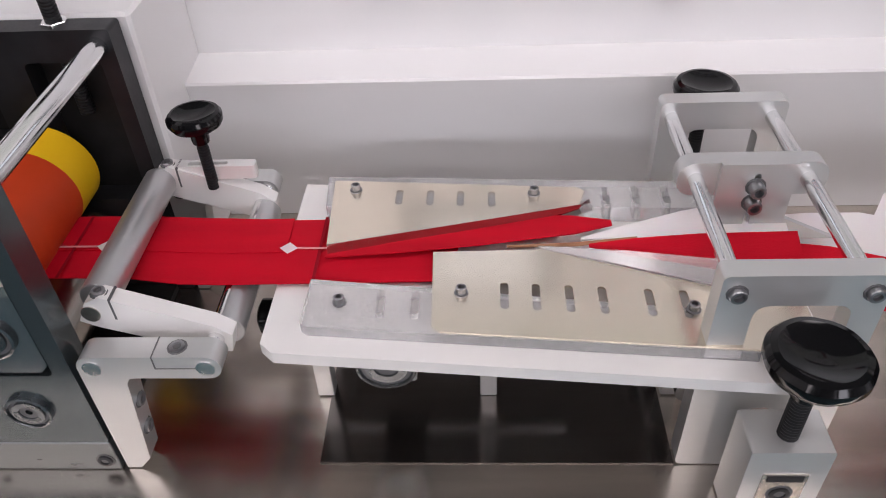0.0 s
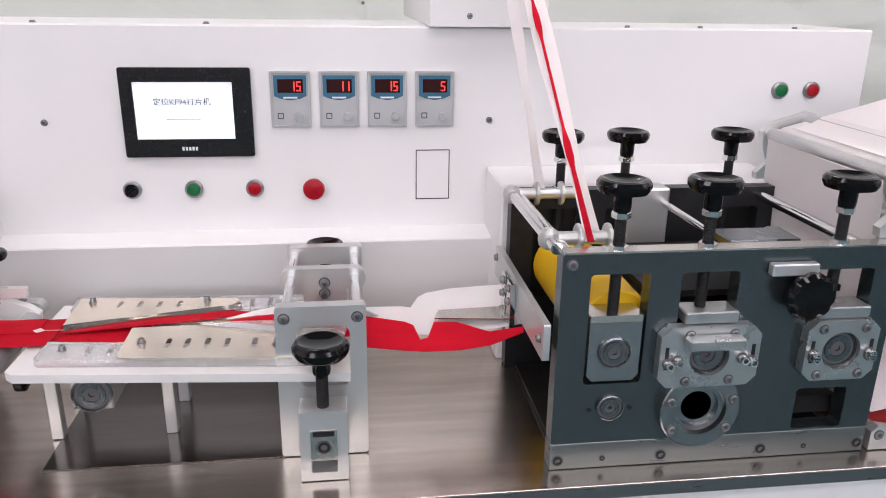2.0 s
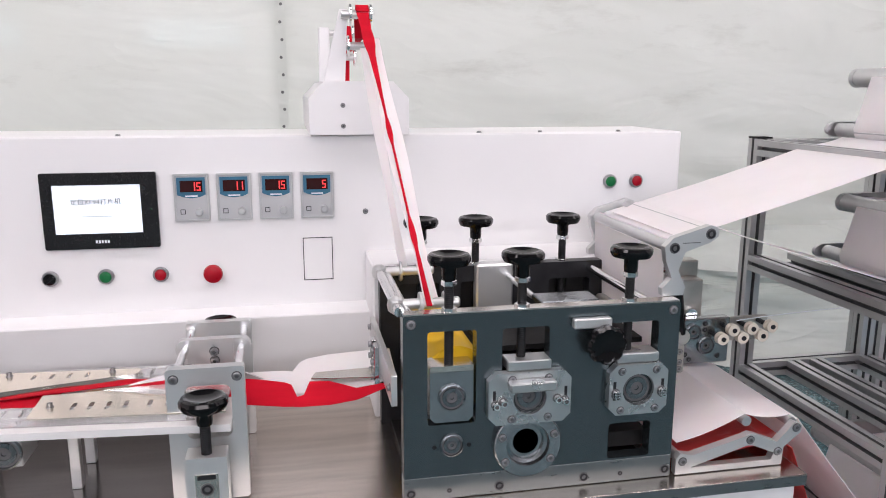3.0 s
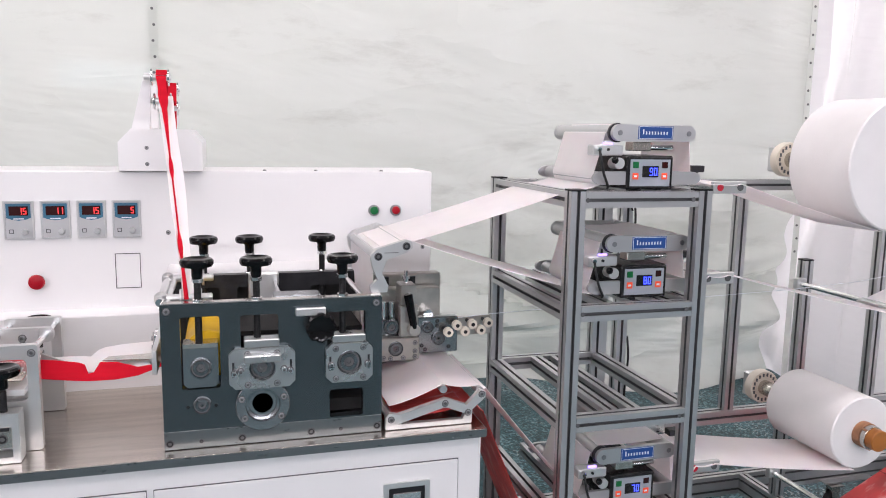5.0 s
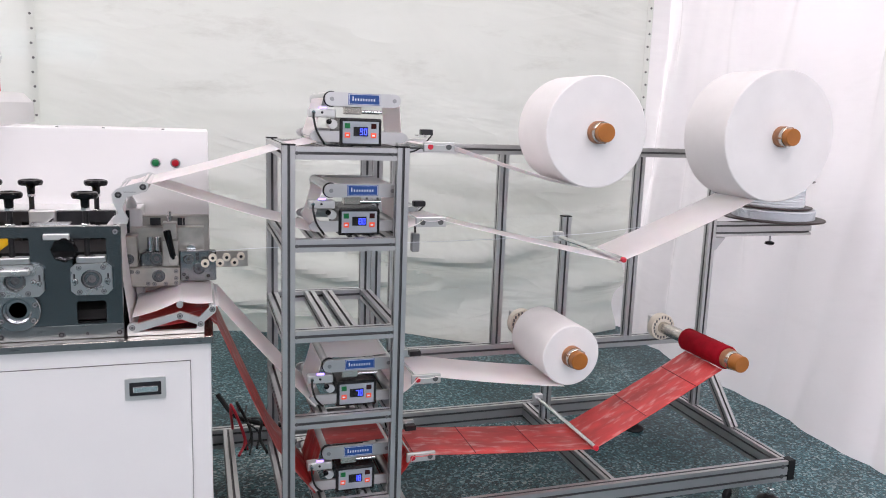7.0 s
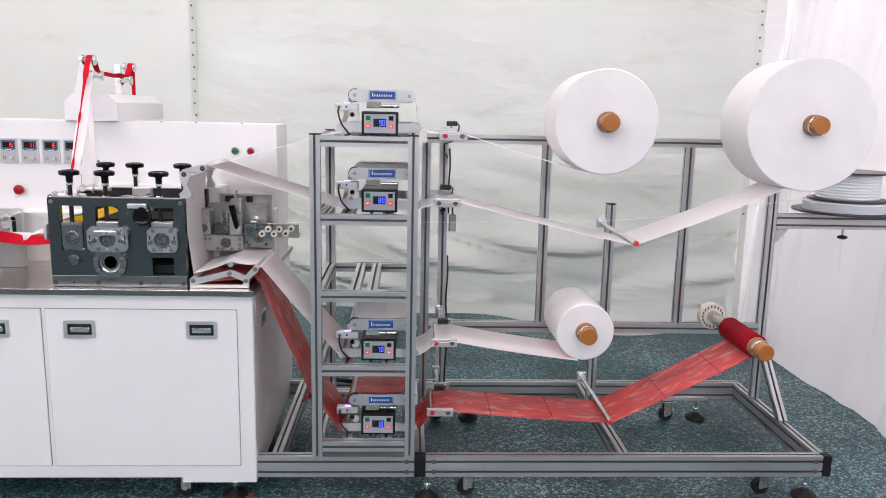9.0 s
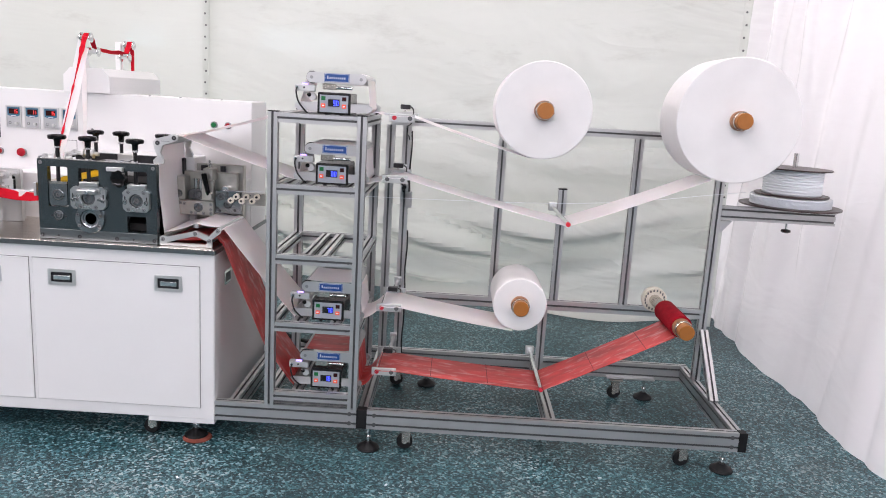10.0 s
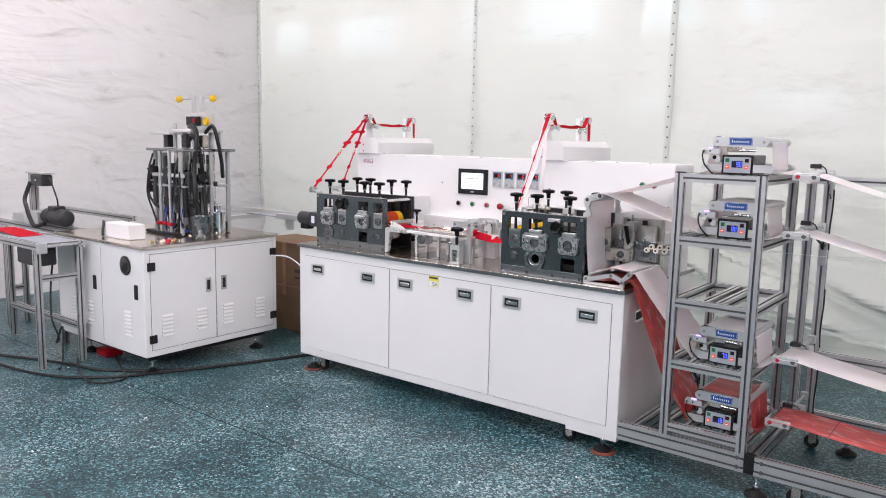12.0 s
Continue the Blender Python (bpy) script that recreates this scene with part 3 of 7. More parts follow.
def glow_windows():
    """Added glowing windows behind the back sheet, standing in for reflections on it."""
    y = HALL[3]
    for k, (xa, xb, za, zb) in enumerate(GLOW_WINDOWS):
        e = thing("window_%d" % (k + 7), (xa + xb) / 2, y, za, "added glow window behind the sheet, standing in for a reflection", "window", kind="structure")
        part("window_frame", plate(rrect(xa, xb, za, zb), [rrect(xa + 0.04, xb - 0.04, za + 0.04, zb - 0.04)], "y", y + 0.03, y + 0.09), M["white"], e)
        g = part("pane", box(xa + 0.04, xb - 0.04, y + 0.06, y + 0.064, za + 0.04, zb - 0.04), M["acrylic"], e)
        g.visible_shadow = False
        solid("backdrop", box(xa - 0.1, xb + 0.1, y + 0.30, y + 0.32, za - 0.1, zb + 0.1), M["sheet_glow" if za > 4.0 else "dim_sheet_glow"], "plain glowing panel standing in for window reflections on the sheet", "backdrop", kind="structure")


def sheet_backlights():
    """Unseen area lamps added behind the hung sheets to brighten them from the back."""
    for x, y in ((7.4, -1.0), (7.4, 1.6), (-7.6, 0.6), (-7.6, -2.6), (-5.2, 6.0), (-2.4, 6.0), (0.4, 5.8), (3.2, 5.4)):
        area_lamp(x, y, 4.7, 2.0, 0.6, EAST_BACKLIGHT_W if x > 6 else BACKLIGHT_W * (1.6 if x < -4 else 1.0), (x * 0.75, min(y, 4.4), 0.5 if x > 6 else 1.2))


build_hall()
ceiling_lamps()
sheet_backlights()
high_windows()
glow_windows()


# ---- main machine: cabinet, worktop, panel ----
def latch(x, z, parent, y=0.333):
    o = part("latch", plate(rrect(x - 0.059, x + 0.059, z - 0.035, z + 0.035, 0.004), [rrect(x - 0.046, x + 0.046, z - 0.022, z + 0.022, 0.003)], "y", y - 0.005, y + 0.001), M["alum"], parent, "satin flush latch")
    part("recess", box(x - 0.046, x + 0.046, y - 0.002, y, z - 0.022, z + 0.022), M["dark_steel"], o)
    part("paddle", box(x - 0.036, x + 0.036, y - 0.006, y - 0.002, z - 0.012, z + 0.008, 0.002), M["chrome"], o)


def caster(x, y, z_top, group, r=0.036):
    c = thing("caster", x, y, 0.0, "black swivel caster wheel on a steel bracket", "caster", group)
    part("mount", box(x - 0.035, x + 0.035, y - 0.03, y + 0.03, z_top - 0.006, z_top - 0.001), M["plate_light"], c)
    for s in (-0.019, 0.019):
        part("fork", box(x - 0.02, x + 0.018, y + s - 0.002, y + s + 0.002, r, z_top - 0.006), M["plate_light"], c)
    w = part("wheel", lathe([(0.012, -0.014), (r - 0.006, -0.014), (r, -0.009), (r, 0.009), (r - 0.006, 0.014), (0.012, 0.014)], (x - 0.008, y, r), (0, 1, 0), 24), M["rubber"], c)
    part("hub", cyl((x - 0.008, y - 0.0145, r), (x - 0.008, y + 0.0145, r), 0.012, 12), M["plate_light"], w)
    return c


def level_foot(x, y, z_top, group):
    f = thing("levelling_foot", x, y, 0.0, "black rubber levelling foot on a steel stud", "foot", group)
    part("pad", lathe([(0.050, 0), (0.052, 0.006), (0.048, 0.014), (0.026, 0.026), (0.015, 0.036)], (x, y, 0.0005), (0, 0, 1), 24), M["rubber"], f)
    part("stud", cyl((x, y, 0.034), (x, y, z_top), 0.007, 12), M["chrome"], f)
    part("nut", cyl((x, y, 0.052), (x, y, 0.061), 0.015, 6), M["chrome"], f)
    return f


def build_cabinet():
    c = thing("machine_cabinet", 0.14, 0.7, 0.105, "long white steel machine cabinet with three flush doors", "cabinet")
    part("body", box(-1.055, 1.345, 0.336, 1.28, 0.105, 0.858, 0.004), M["white"], c)
    for x0, x1, ls in ((-0.995, -0.222, (-0.864, -0.403)), (-0.208, 0.545, (-0.088, 0.368)), (0.562, 1.283, (0.69, 1.15))):
        gap = part("door_gap", box(x0 - 0.0014, x1 + 0.0014, 0.334, 0.338, 0.1586, 0.8022), M["slot"], c)
        d = part("door", box(x0, x1, 0.330, 0.337, 0.16, 0.80, 0.002), M["white"], c)
        for lx in ls:
            latch(lx, 0.722, d, 0.329)
    s = part("side_latch", plate([(p + 0.52, q) for p, q in rrect(-0.05, 0.05, 0.69, 0.755, 0.004)], [[(p + 0.52, q) for p, q in rrect(-0.038, 0.038, 0.702, 0.743, 0.003)]], "x", 1.344, 1.350), M["chrome"], c)
    part("recess", box(1.344, 1.347, 0.482, 0.558, 0.702, 0.743), M["dark_steel"], s)
    part("corner_skirt", box(1.05, 1.343, 0.338, 0.40, 0.085, 0.107), M["white"], c)
    w = part("warning_sticker", box(0.098, 0.172, 0.3285, 0.3296, 0.735, 0.80), M["sticker"], c)
    part("sign_panel", box(0.103, 0.167, 0.3278, 0.3285, 0.739, 0.768), M["pale"], w)
    b = box(0.103, 0.167, 0.3278, 0.3285, 0.783, 0.794)
    for k in range(3):
        box(0.125, 0.162, 0.3272, 0.3278, 0.743 + 0.008 * k, 0.746 + 0.008 * k, 0, b)
    part("print", b, M["ink"], w)
    t = solid("worktop", box(-1.062, 1.352, 0.318, 1.30, 0.8585, 0.880, 0.0006), M["steel"], "brushed stainless steel worktop on the machine cabinet", "worktop")
    part("front_lip", box(-1.06, 1.35, 0.3155, 0.3178, 0.8590, 0.8790), M["band"], t)
    part("side_lip", box(1.3522, 1.3545, 0.32, 1.298, 0.8590, 0.8790), M["band"], t)
    for x in (-0.87, 1.05):
        caster(x, 0.40, 0.105, "casters of the cabinet")
        caster(x, 1.2, 0.105, "casters of the cabinet")
    for x in (-0.97, 1.245):
        level_foot(x, 0.39, 0.108, "feet of the cabinet")
        level_foot(x, 1.22, 0.108, "feet of the cabinet")


def push_button(x, z, kind, y=0.885):
    lab = {"green": "round green push button in a chrome ring", "red": "round red push button in a chrome ring", "stop": "red mushroom emergency stop button", "turn": "black rotary selector switch in a chrome ring"}[kind]
    e = thing("push_button" if kind != "turn" else "selector_switch", x, y, z, lab, "button")
    part("ring", lathe([(0.017, 0), (0.017, 0.006), (0.0145, 0.009), (0.0125, 0.009), (0.0125, 0.002)], (x, y, z), (0, -1, 0), 28), M["bolt"], e)
    if kind == "stop":
        part("cap", lathe([(0.011, 0.002), (0.011, 0.014), (0.019, 0.016), (0.021, 0.020), (0.019, 0.027), (0.010, 0.030), (0.001, 0.031)], (x, y, z), (0, -1, 0), 28), M["redbtn"], e)
    elif kind == "turn":
        part("cap", lathe([(0.0125, 0.002), (0.0125, 0.011), (0.001, 0.012)], (x, y, z), (0, -1, 0), 24), M["black"], e)
        bm = box(-0.004, 0.004, -0.017, -0.011, -0.012, 0.012, 0.0015)
        bmesh.ops.transform(bm, matrix=pose(x, y, z, 0, 55, 0), verts=bm.verts)
        part("lever", bm, M["black"], e)
    else:
        part("cap", lathe([(0.0123, 0.002), (0.0123, 0.010), (0.010, 0.0115), (0.001, 0.012)], (x, y, z), (0, -1, 0), 24), M["green" if kind == "green" else "redbtn"], e)
    return e


SEG = {"0": "abcdef", "1": "bc", "2": "abged", "3": "abgcd", "4": "fgbc", "5": "afgcd", "6": "afgedc", "7": "abc", "8": "abcdefg", "9": "abcdfg"}


def digits(body, x, z, h, y, material, parent, pitch=0.62):
    """Seven-segment digits, right-aligned at x."""
    w, t = h * 0.46, h * 0.12
    for k, ch in enumerate(reversed(body)):
        if ch not in SEG:
            continue
        cx = x - k * h * pitch
        b = None
        for s in SEG[ch]:
            x0, x1, z0, z1 = {"a": (-w, 0, h - t, h), "d": (-w, 0, 0, t), "g": (-w, 0, h / 2 - t / 2, h / 2 + t / 2),
                              "b": (-t, 0, h / 2, h), "c": (-t, 0, 0, h / 2), "f": (-w, -w + t, h / 2, h), "e": (-w, -w + t, 0, h / 2)}[s]
            b = box(cx + x0, cx + x1, y - 0.0006, y, z + z0, z + z1, 0, b)
        part("digit", b, material, parent)


def controller(x, value):
    y, z0, z1 = 0.885, 1.309, 1.414
    e = thing("speed_controller", x + 0.037, y, z0, "grey panel controller with lit red digits and a small dial", "controller", "panel controllers")
    part("frame", plate(rrect(x, x + 0.0745, z0, z1, 0.002), [rrect(x + 0.004, x + 0.0705, z0 + 0.004, z1 - 0.004, 0.001)], "y", y - 0.006, y), M["alum"], e)
    part("face", box(x + 0.004, x + 0.0705, y - 0.004, y, z0 + 0.004, z1 - 0.004), M["greyp"], e)
    blue = [(x + 0.007, z1 - 0.008), (x + 0.067, z1 - 0.008), (x + 0.067, z1 - 0.046), (x + 0.056, z1 - 0.051), (x + 0.037, z1 - 0.054), (x + 0.019, z1 - 0.051), (x + 0.007, z1 - 0.046)]
    part("printed_field", plate(blue, [], "y", y - 0.0048, y - 0.003), M["tealp"], e)
    d = part("display", box(x + 0.014, x + 0.061, y - 0.0056, y - 0.004, z1 - 0.040, z1 - 0.015), M["led_off"], e)
    digits(value, x + 0.057, z1 - 0.037, 0.018, y - 0.0057, M["led"], d)
    part("dial", lathe([(0.0075, 0.002), (0.0075, 0.012), (0.0065, 0.014), (0.001, 0.014)], (x + 0.052, y - 0.002, z0 + 0.021), (0, -1, 0), 20), M["alum"], e)
    b = plate(rrect(x + 0.012, x + 0.023, z0 + 0.016, z0 + 0.027, 0.001), [rrect(x + 0.0135, x + 0.0215, z0 + 0.0175, z0 + 0.0255)], "y", y - 0.0046, y - 0.003)
    part("key", b, M["ink"], e)
    part("print", box(x + 0.024, x + 0.05, y - 0.0053, y - 0.0045, z1 - 0.0505, z1 - 0.0475), M["pale"], e)


def build_panel():
    p = thing("control_housing", 0.15, 1.0, 0.88, "white sheet-steel control housing behind the machine", "control housing")
    part("back_box", box(-1.04, 1.355, 0.885, 1.16, 0.88, 1.495, 0.003), M["white"], p)
    low = [(0.848, 0.8805), (0.8855, 0.8805), (0.8855, 1.108), (0.817, 1.102), (0.815, 1.099)]
    part("ledge", plate(low, [], "x", -0.348, 0.575), M["white"], p)
    part("left_box", box(-1.04, -0.348, 0.728, 0.886, 0.8805, 1.228, 0.004), M["white"], p)
    part("right_box", box(0.575, 1.13, 0.728, 0.886, 0.8805, 1.228, 0.004), M["white"], p)
    part("low_right_box", box(1.1305, 1.352, 0.80, 0.886, 0.8805, 1.13, 0.004), M["white"], p)
    for x, z in ((-0.247, 1.32), (0.577, 1.32), (1.328, 1.26)):
        part("screw", bolt(x, 0.885, z, 0.005, h=0.004), M["bolt"], p)
    for x in (-0.8, -0.25, 0.05, 0.85, 1.0, 1.2):
        part("screw", bolt(x, 0.91, 1.495, 0.005, (0, 0, 1), h=0.004), M["bolt"], p)
    lines = None
    for a in (rrect(0.433, 0.500, 1.163, 1.263),):
        lines = plate(a, [rrect(0.4348, 0.4982, 1.1648, 1.2612)], "y", 0.8842, 0.8852)
    part("cover_outline", lines, M["ink"], p)
    h = thing("touch_screen", 0.009, 0.885, 1.255, "black framed touch screen lit white with a line of text", "screen")
    part("bezel", plate(rrect(-0.108, 0.126, 1.2555, 1.42, 0.004), [rrect(-0.085, 0.092, 1.289, 1.394, 0.001)], "y", 0.877, 0.886), M["hmi"], h)
    scr = part("display", box(-0.085, 0.092, 0.880, 0.884, 1.289, 1.394), M["screen"], h)
    text("display_text", "\u5b9a\u4f4dKF94\u6253\u7247\u673a", 0.0145, M["ink"], scr, pose(0.0, 0.8795, 1.357, 90, 0, 0))
    b = None
    for k in range(5):
        b = box(-0.006 + 0.006 * k, -0.002 + 0.006 * k, 0.8762, 0.877, 1.268, 1.2745, 0, b)
    part("maker_mark", b, M["pale"], h)
    b = None
    for k in range(7):
        b = box(-0.03 + 0.009 * k, -0.023 + 0.009 * k, 0.8794, 0.880, 1.325, 1.327, 0, b)
    part("faint_line", b, M["greyp"], scr)
    part("power_led", cyl((0.113, 0.876, 1.34), (0.113, 0.8775, 1.34), 0.0015, 8), M["green"], h)
    for x, v in ((0.160, "15"), (0.2505, "11"), (0.341, "15"), (0.4315, "5")):
        controller(x, v)
    for x, k in ((-0.106, "turn"), (0.007, "green"), (0.121, "red"), (0.234, "stop")):
        push_button(x, 1.192, k)
    push_button(1.172, 1.377, "green")
    push_button(1.240, 1.377, "red")
    num = thing("machine_number_sign", -0.926, 0.885, 1.42, "small white sign with red digits", "sign")
    part("card", box(-0.985, -0.875, 0.8835, 0.8852, 1.415, 1.465), M["pale"], num)
    text("number", "4163", 0.05, M["redbtn"], num, pose(-0.93, 0.883, 1.44, 90, 0, 0))


build_cabinet()
build_panel()


# ---- press units ----
def star_knob(x, y, z, group, rod_to=1.09, nut_z=1.231, scale=1.0):
    """A black dished handwheel on a threaded rod; z is the top of the wheel."""
    s = scale
    k = thing("adjusting_knob", x, y, rod_to, "glossy black lobed handwheel on a black threaded rod", "knob", group)
    part("handwheel", lathe([(0.012 * s, -0.022 * s), (0.022 * s, -0.020 * s), (0.034 * s, -0.0185 * s), (0.0375 * s, -0.012 * s), (0.0375 * s, -0.006 * s), (0.034 * s, -0.0012 * s), (0.029 * s, 0.0), (0.021 * s, -0.004 * s), (0.009 * s, -0.0065 * s), (0.0015, -0.0065 * s)], (x, y, z), (0, 0, 1), 56, None, 7, 0.02), M["black"], k)
    part("stem", lathe([(0.0115 * s, -0.046 * s), (0.0125 * s, -0.040 * s), (0.0125 * s, -0.026 * s), (0.0165 * s, -0.0195 * s)], (x, y, z), (0, 0, 1), 24), M["black"], k)
    if nut_z:
        part("lock_nut", cyl((x, y, z - 0.056 * s), (x, y, z - 0.0465 * s), 0.0135 * s, 6, bev=0.001), M["chrome"], k, "bright steel lock nut")
        part("plate_nut", cyl((x, y, nut_z - 0.010), (x, y, nut_z), 0.0135 * s, 6, bev=0.001), M["chrome"], k, "bright steel lock nut")
    b = cyl((x, y, rod_to), (x, y, z - 0.05 * s), 0.0075 * s, 14)
    n = int((z - 0.05 * s - rod_to) / 0.0035)
    for i in range(n):
        zz = rod_to + 0.0035 * i
        lathe([(0.0078 * s, 0), (0.0084 * s, 0.0012), (0.0084 * s, 0.0018), (0.0078 * s, 0.003)], (x, y, zz), (0, 0, 1), 12, b)
    part("threaded_rod", b, M["rubber"], k)
    return k


def bearing(x, z, r, y, parent, name="bearing"):
    b = lathe([(r, -0.004), (r, 0.003), (r * 0.9, 0.004), (r * 0.86, 0.001), (r * 0.72, 0.001), (r * 0.70, 0.003), (r * 0.42, 0.003), (r * 0.40, 0.001), (r * 0.16, 0.001), (r * 0.14, -0.002), (0.0005, -0.002)], (x, y, z), (0, -1, 0), 32)
    # grooves and bore take slot grey as painted shade
    for f in b.faces:
        q = f.calc_center_median()
        d = math.hypot(q.x - x, q.z - z) / r
        if 0.72 < d < 0.86 or 0.16 < d < 0.40 and d < 0.30 or d < 0.14:
            f.material_index = 1
    return part(name, b, M["bearing"], parent)


def octagon(x0, x1, z0, z1, c):
    return [(x0 + c, z0), (x1 - c, z0), (x1, z0 + c), (x1, z1 - c), (x1 - c, z1), (x0 + c, z1), (x0, z1 - c), (x0, z0 + c)]


def slide_block(x, parent, y):
    """The U-shaped bearing block with its slotted top."""
    b = part("bearing_block", plate([(x - 0.0385, 1.035), (x - 0.030, 1.026), (x + 0.030, 1.026), (x + 0.0385, 1.035), (x + 0.0385, 1.118), (x - 0.0385, 1.118)], [disc(x, 1.072, 0.024)], "y", y + 0.001, y + 0.04), M["flange"], parent)
    part("block_cap", plate(rrect(x - 0.0385, x + 0.0385, 1.1185, 1.129), [], "y", y + 0.001, y + 0.05), M["plate_light"], b)
    bearing(x, 1.072, 0.0245, y, b)
    return b


def flange_block(x, parent, y, wide, bar):
    o = part("flange_block", plate(octagon(x - wide, x + wide, 1.020, 1.115, 0.014), [disc(x, 1.067, 0.030, 28)], "y", y - 0.018, y - 0.001), M["block"], parent)
    bearing(x, 1.067, 0.0295, y - 0.008, o, "hub")
    for sx in (-1, 1):
        for z in (1.030, 1.103):
            part("screw", bolt(x + sx * 0.033, y - 0.018, z, 0.006, h=0.004), M["bolt"], o)
        part("slot", box(x + sx * (wide - 0.010) - 0.0025, x + sx * (wide - 0.010) + 0.0025, y - 0.0192, y - 0.017, 1.05, 1.085), M["dark_steel"], o)
        for dx in (0.0, 0.014):
            bm = bolt(x + sx * (wide - 0.012 - dx * (bar is True)), y - 0.019, 1.060 + dx * 0.3, 0.0065, (0, -1, 0), 0.012)
            part("lock_screw", bm, M["chrome"], o)
    part("top_block", box(x - 0.04, x + 0.04, y - 0.012, y + 0.03, 1.1155, 1.134, 0.002), M["block"], o)
    if bar:
        part("clamp_bar", box(x - 0.042, x + 0.042, y - 0.040, y - 0.0185, 1.086, 1.104, 0.003), M["block"], o)
    return o


def press_unit(name, label, x0, x1, yf, yb, windows):
    """Two thick ground plates with openings, tied by bars, on the worktop."""
    u = thing(name, (x0 + x1) / 2, (yf + yb) / 2, 0.881, label, "press unit")
    front = part("front_plate", plate(rrect(x0, x1, 0.9245, 1.222, 0.004), windows, "y", yf, yf + 0.028), M["plate"], u, "ground blue-grey steel plate")
    part("foot_band", box(x0, x1, yf - 0.001, yf + 0.028, 0.881, 0.9245, 0.001), M["band"], front, "dull milled steel band")
    part("top_edge", box(x0 + 0.002, x1 - 0.002, yf + 0.001, yf + 0.027, 1.2221, 1.2245), M["plate_light"], front)
    for k in range(4):
        part("foot_bolt", bolt(x0 + 0.012 + (x1 - x0 - 0.024) * k / 3, yf - 0.001, 0.897, 0.0075, h=0.003), M["dark_steel"], front)
    for k in (0.16, 0.80):
        part("small_bolt", bolt(x0 + (x1 - x0) * k, yf - 0.001, 0.897, 0.004, h=0.002), M["dark_steel"], front)
    for x in (x0 + 0.014, x1 - 0.014):
        part("corner_bolt", bolt(x, yf, 1.207, 0.007, h=0.004), M["bolt"], front)
    # back plate darker than the front: shade inside the press put into its colour
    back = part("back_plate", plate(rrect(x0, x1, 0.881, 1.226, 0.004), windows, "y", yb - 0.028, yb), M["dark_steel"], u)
    # near-black backing and floor added to stand in for shade behind the openings
    part("rear_shade_backing", box(x0 + 0.01, x1 - 0.01, yb + 0.0008, yb + 0.005, 0.89, 1.21), M["cavity"], u)
    part("shade_floor", box(x0 + 0.02, x1 - 0.02, yf + 0.03, yb - 0.03, 0.8815, 0.89), M["cavity"], u)
    return u, front, back


def roller(x, z, r, y0, y1, material, parent, name="roller"):
    return part(name, lathe([(0.012, -0.02), (0.012, 0), (r - 0.003, 0), (r, 0.003), (r, y1 - y0 - 0.003), (r - 0.003, y1 - y0), (0.012, y1 - y0), (0.012, y1 - y0 + 0.02)], (x, y0, z), (0, 1, 0), 40), material, parent)


ROLLERS = []


def loose_roller(name, label, x, z, r, y0, y1, material, bands=()):
    e = thing(name, x, (y0 + y1) / 2, z, label, "roller")
    roller(x, z, r, y0, y1, material, e, "drum")
    for a, b_, mt in bands:
        part("band", lathe([(r * 0.5, 0), (r + 0.0006, 0), (r + 0.0006, b_ - a), (r * 0.5, b_ - a)], (x, a, z), (0, 1, 0), 40), mt, e)
    part("key_mark", box(x - 0.004, x + 0.004, y0 - 0.019, y0 - 0.017, z + 0.004, z + 0.010), M["dark_steel"], e)
    ROLLERS.append((e, r))
    return e


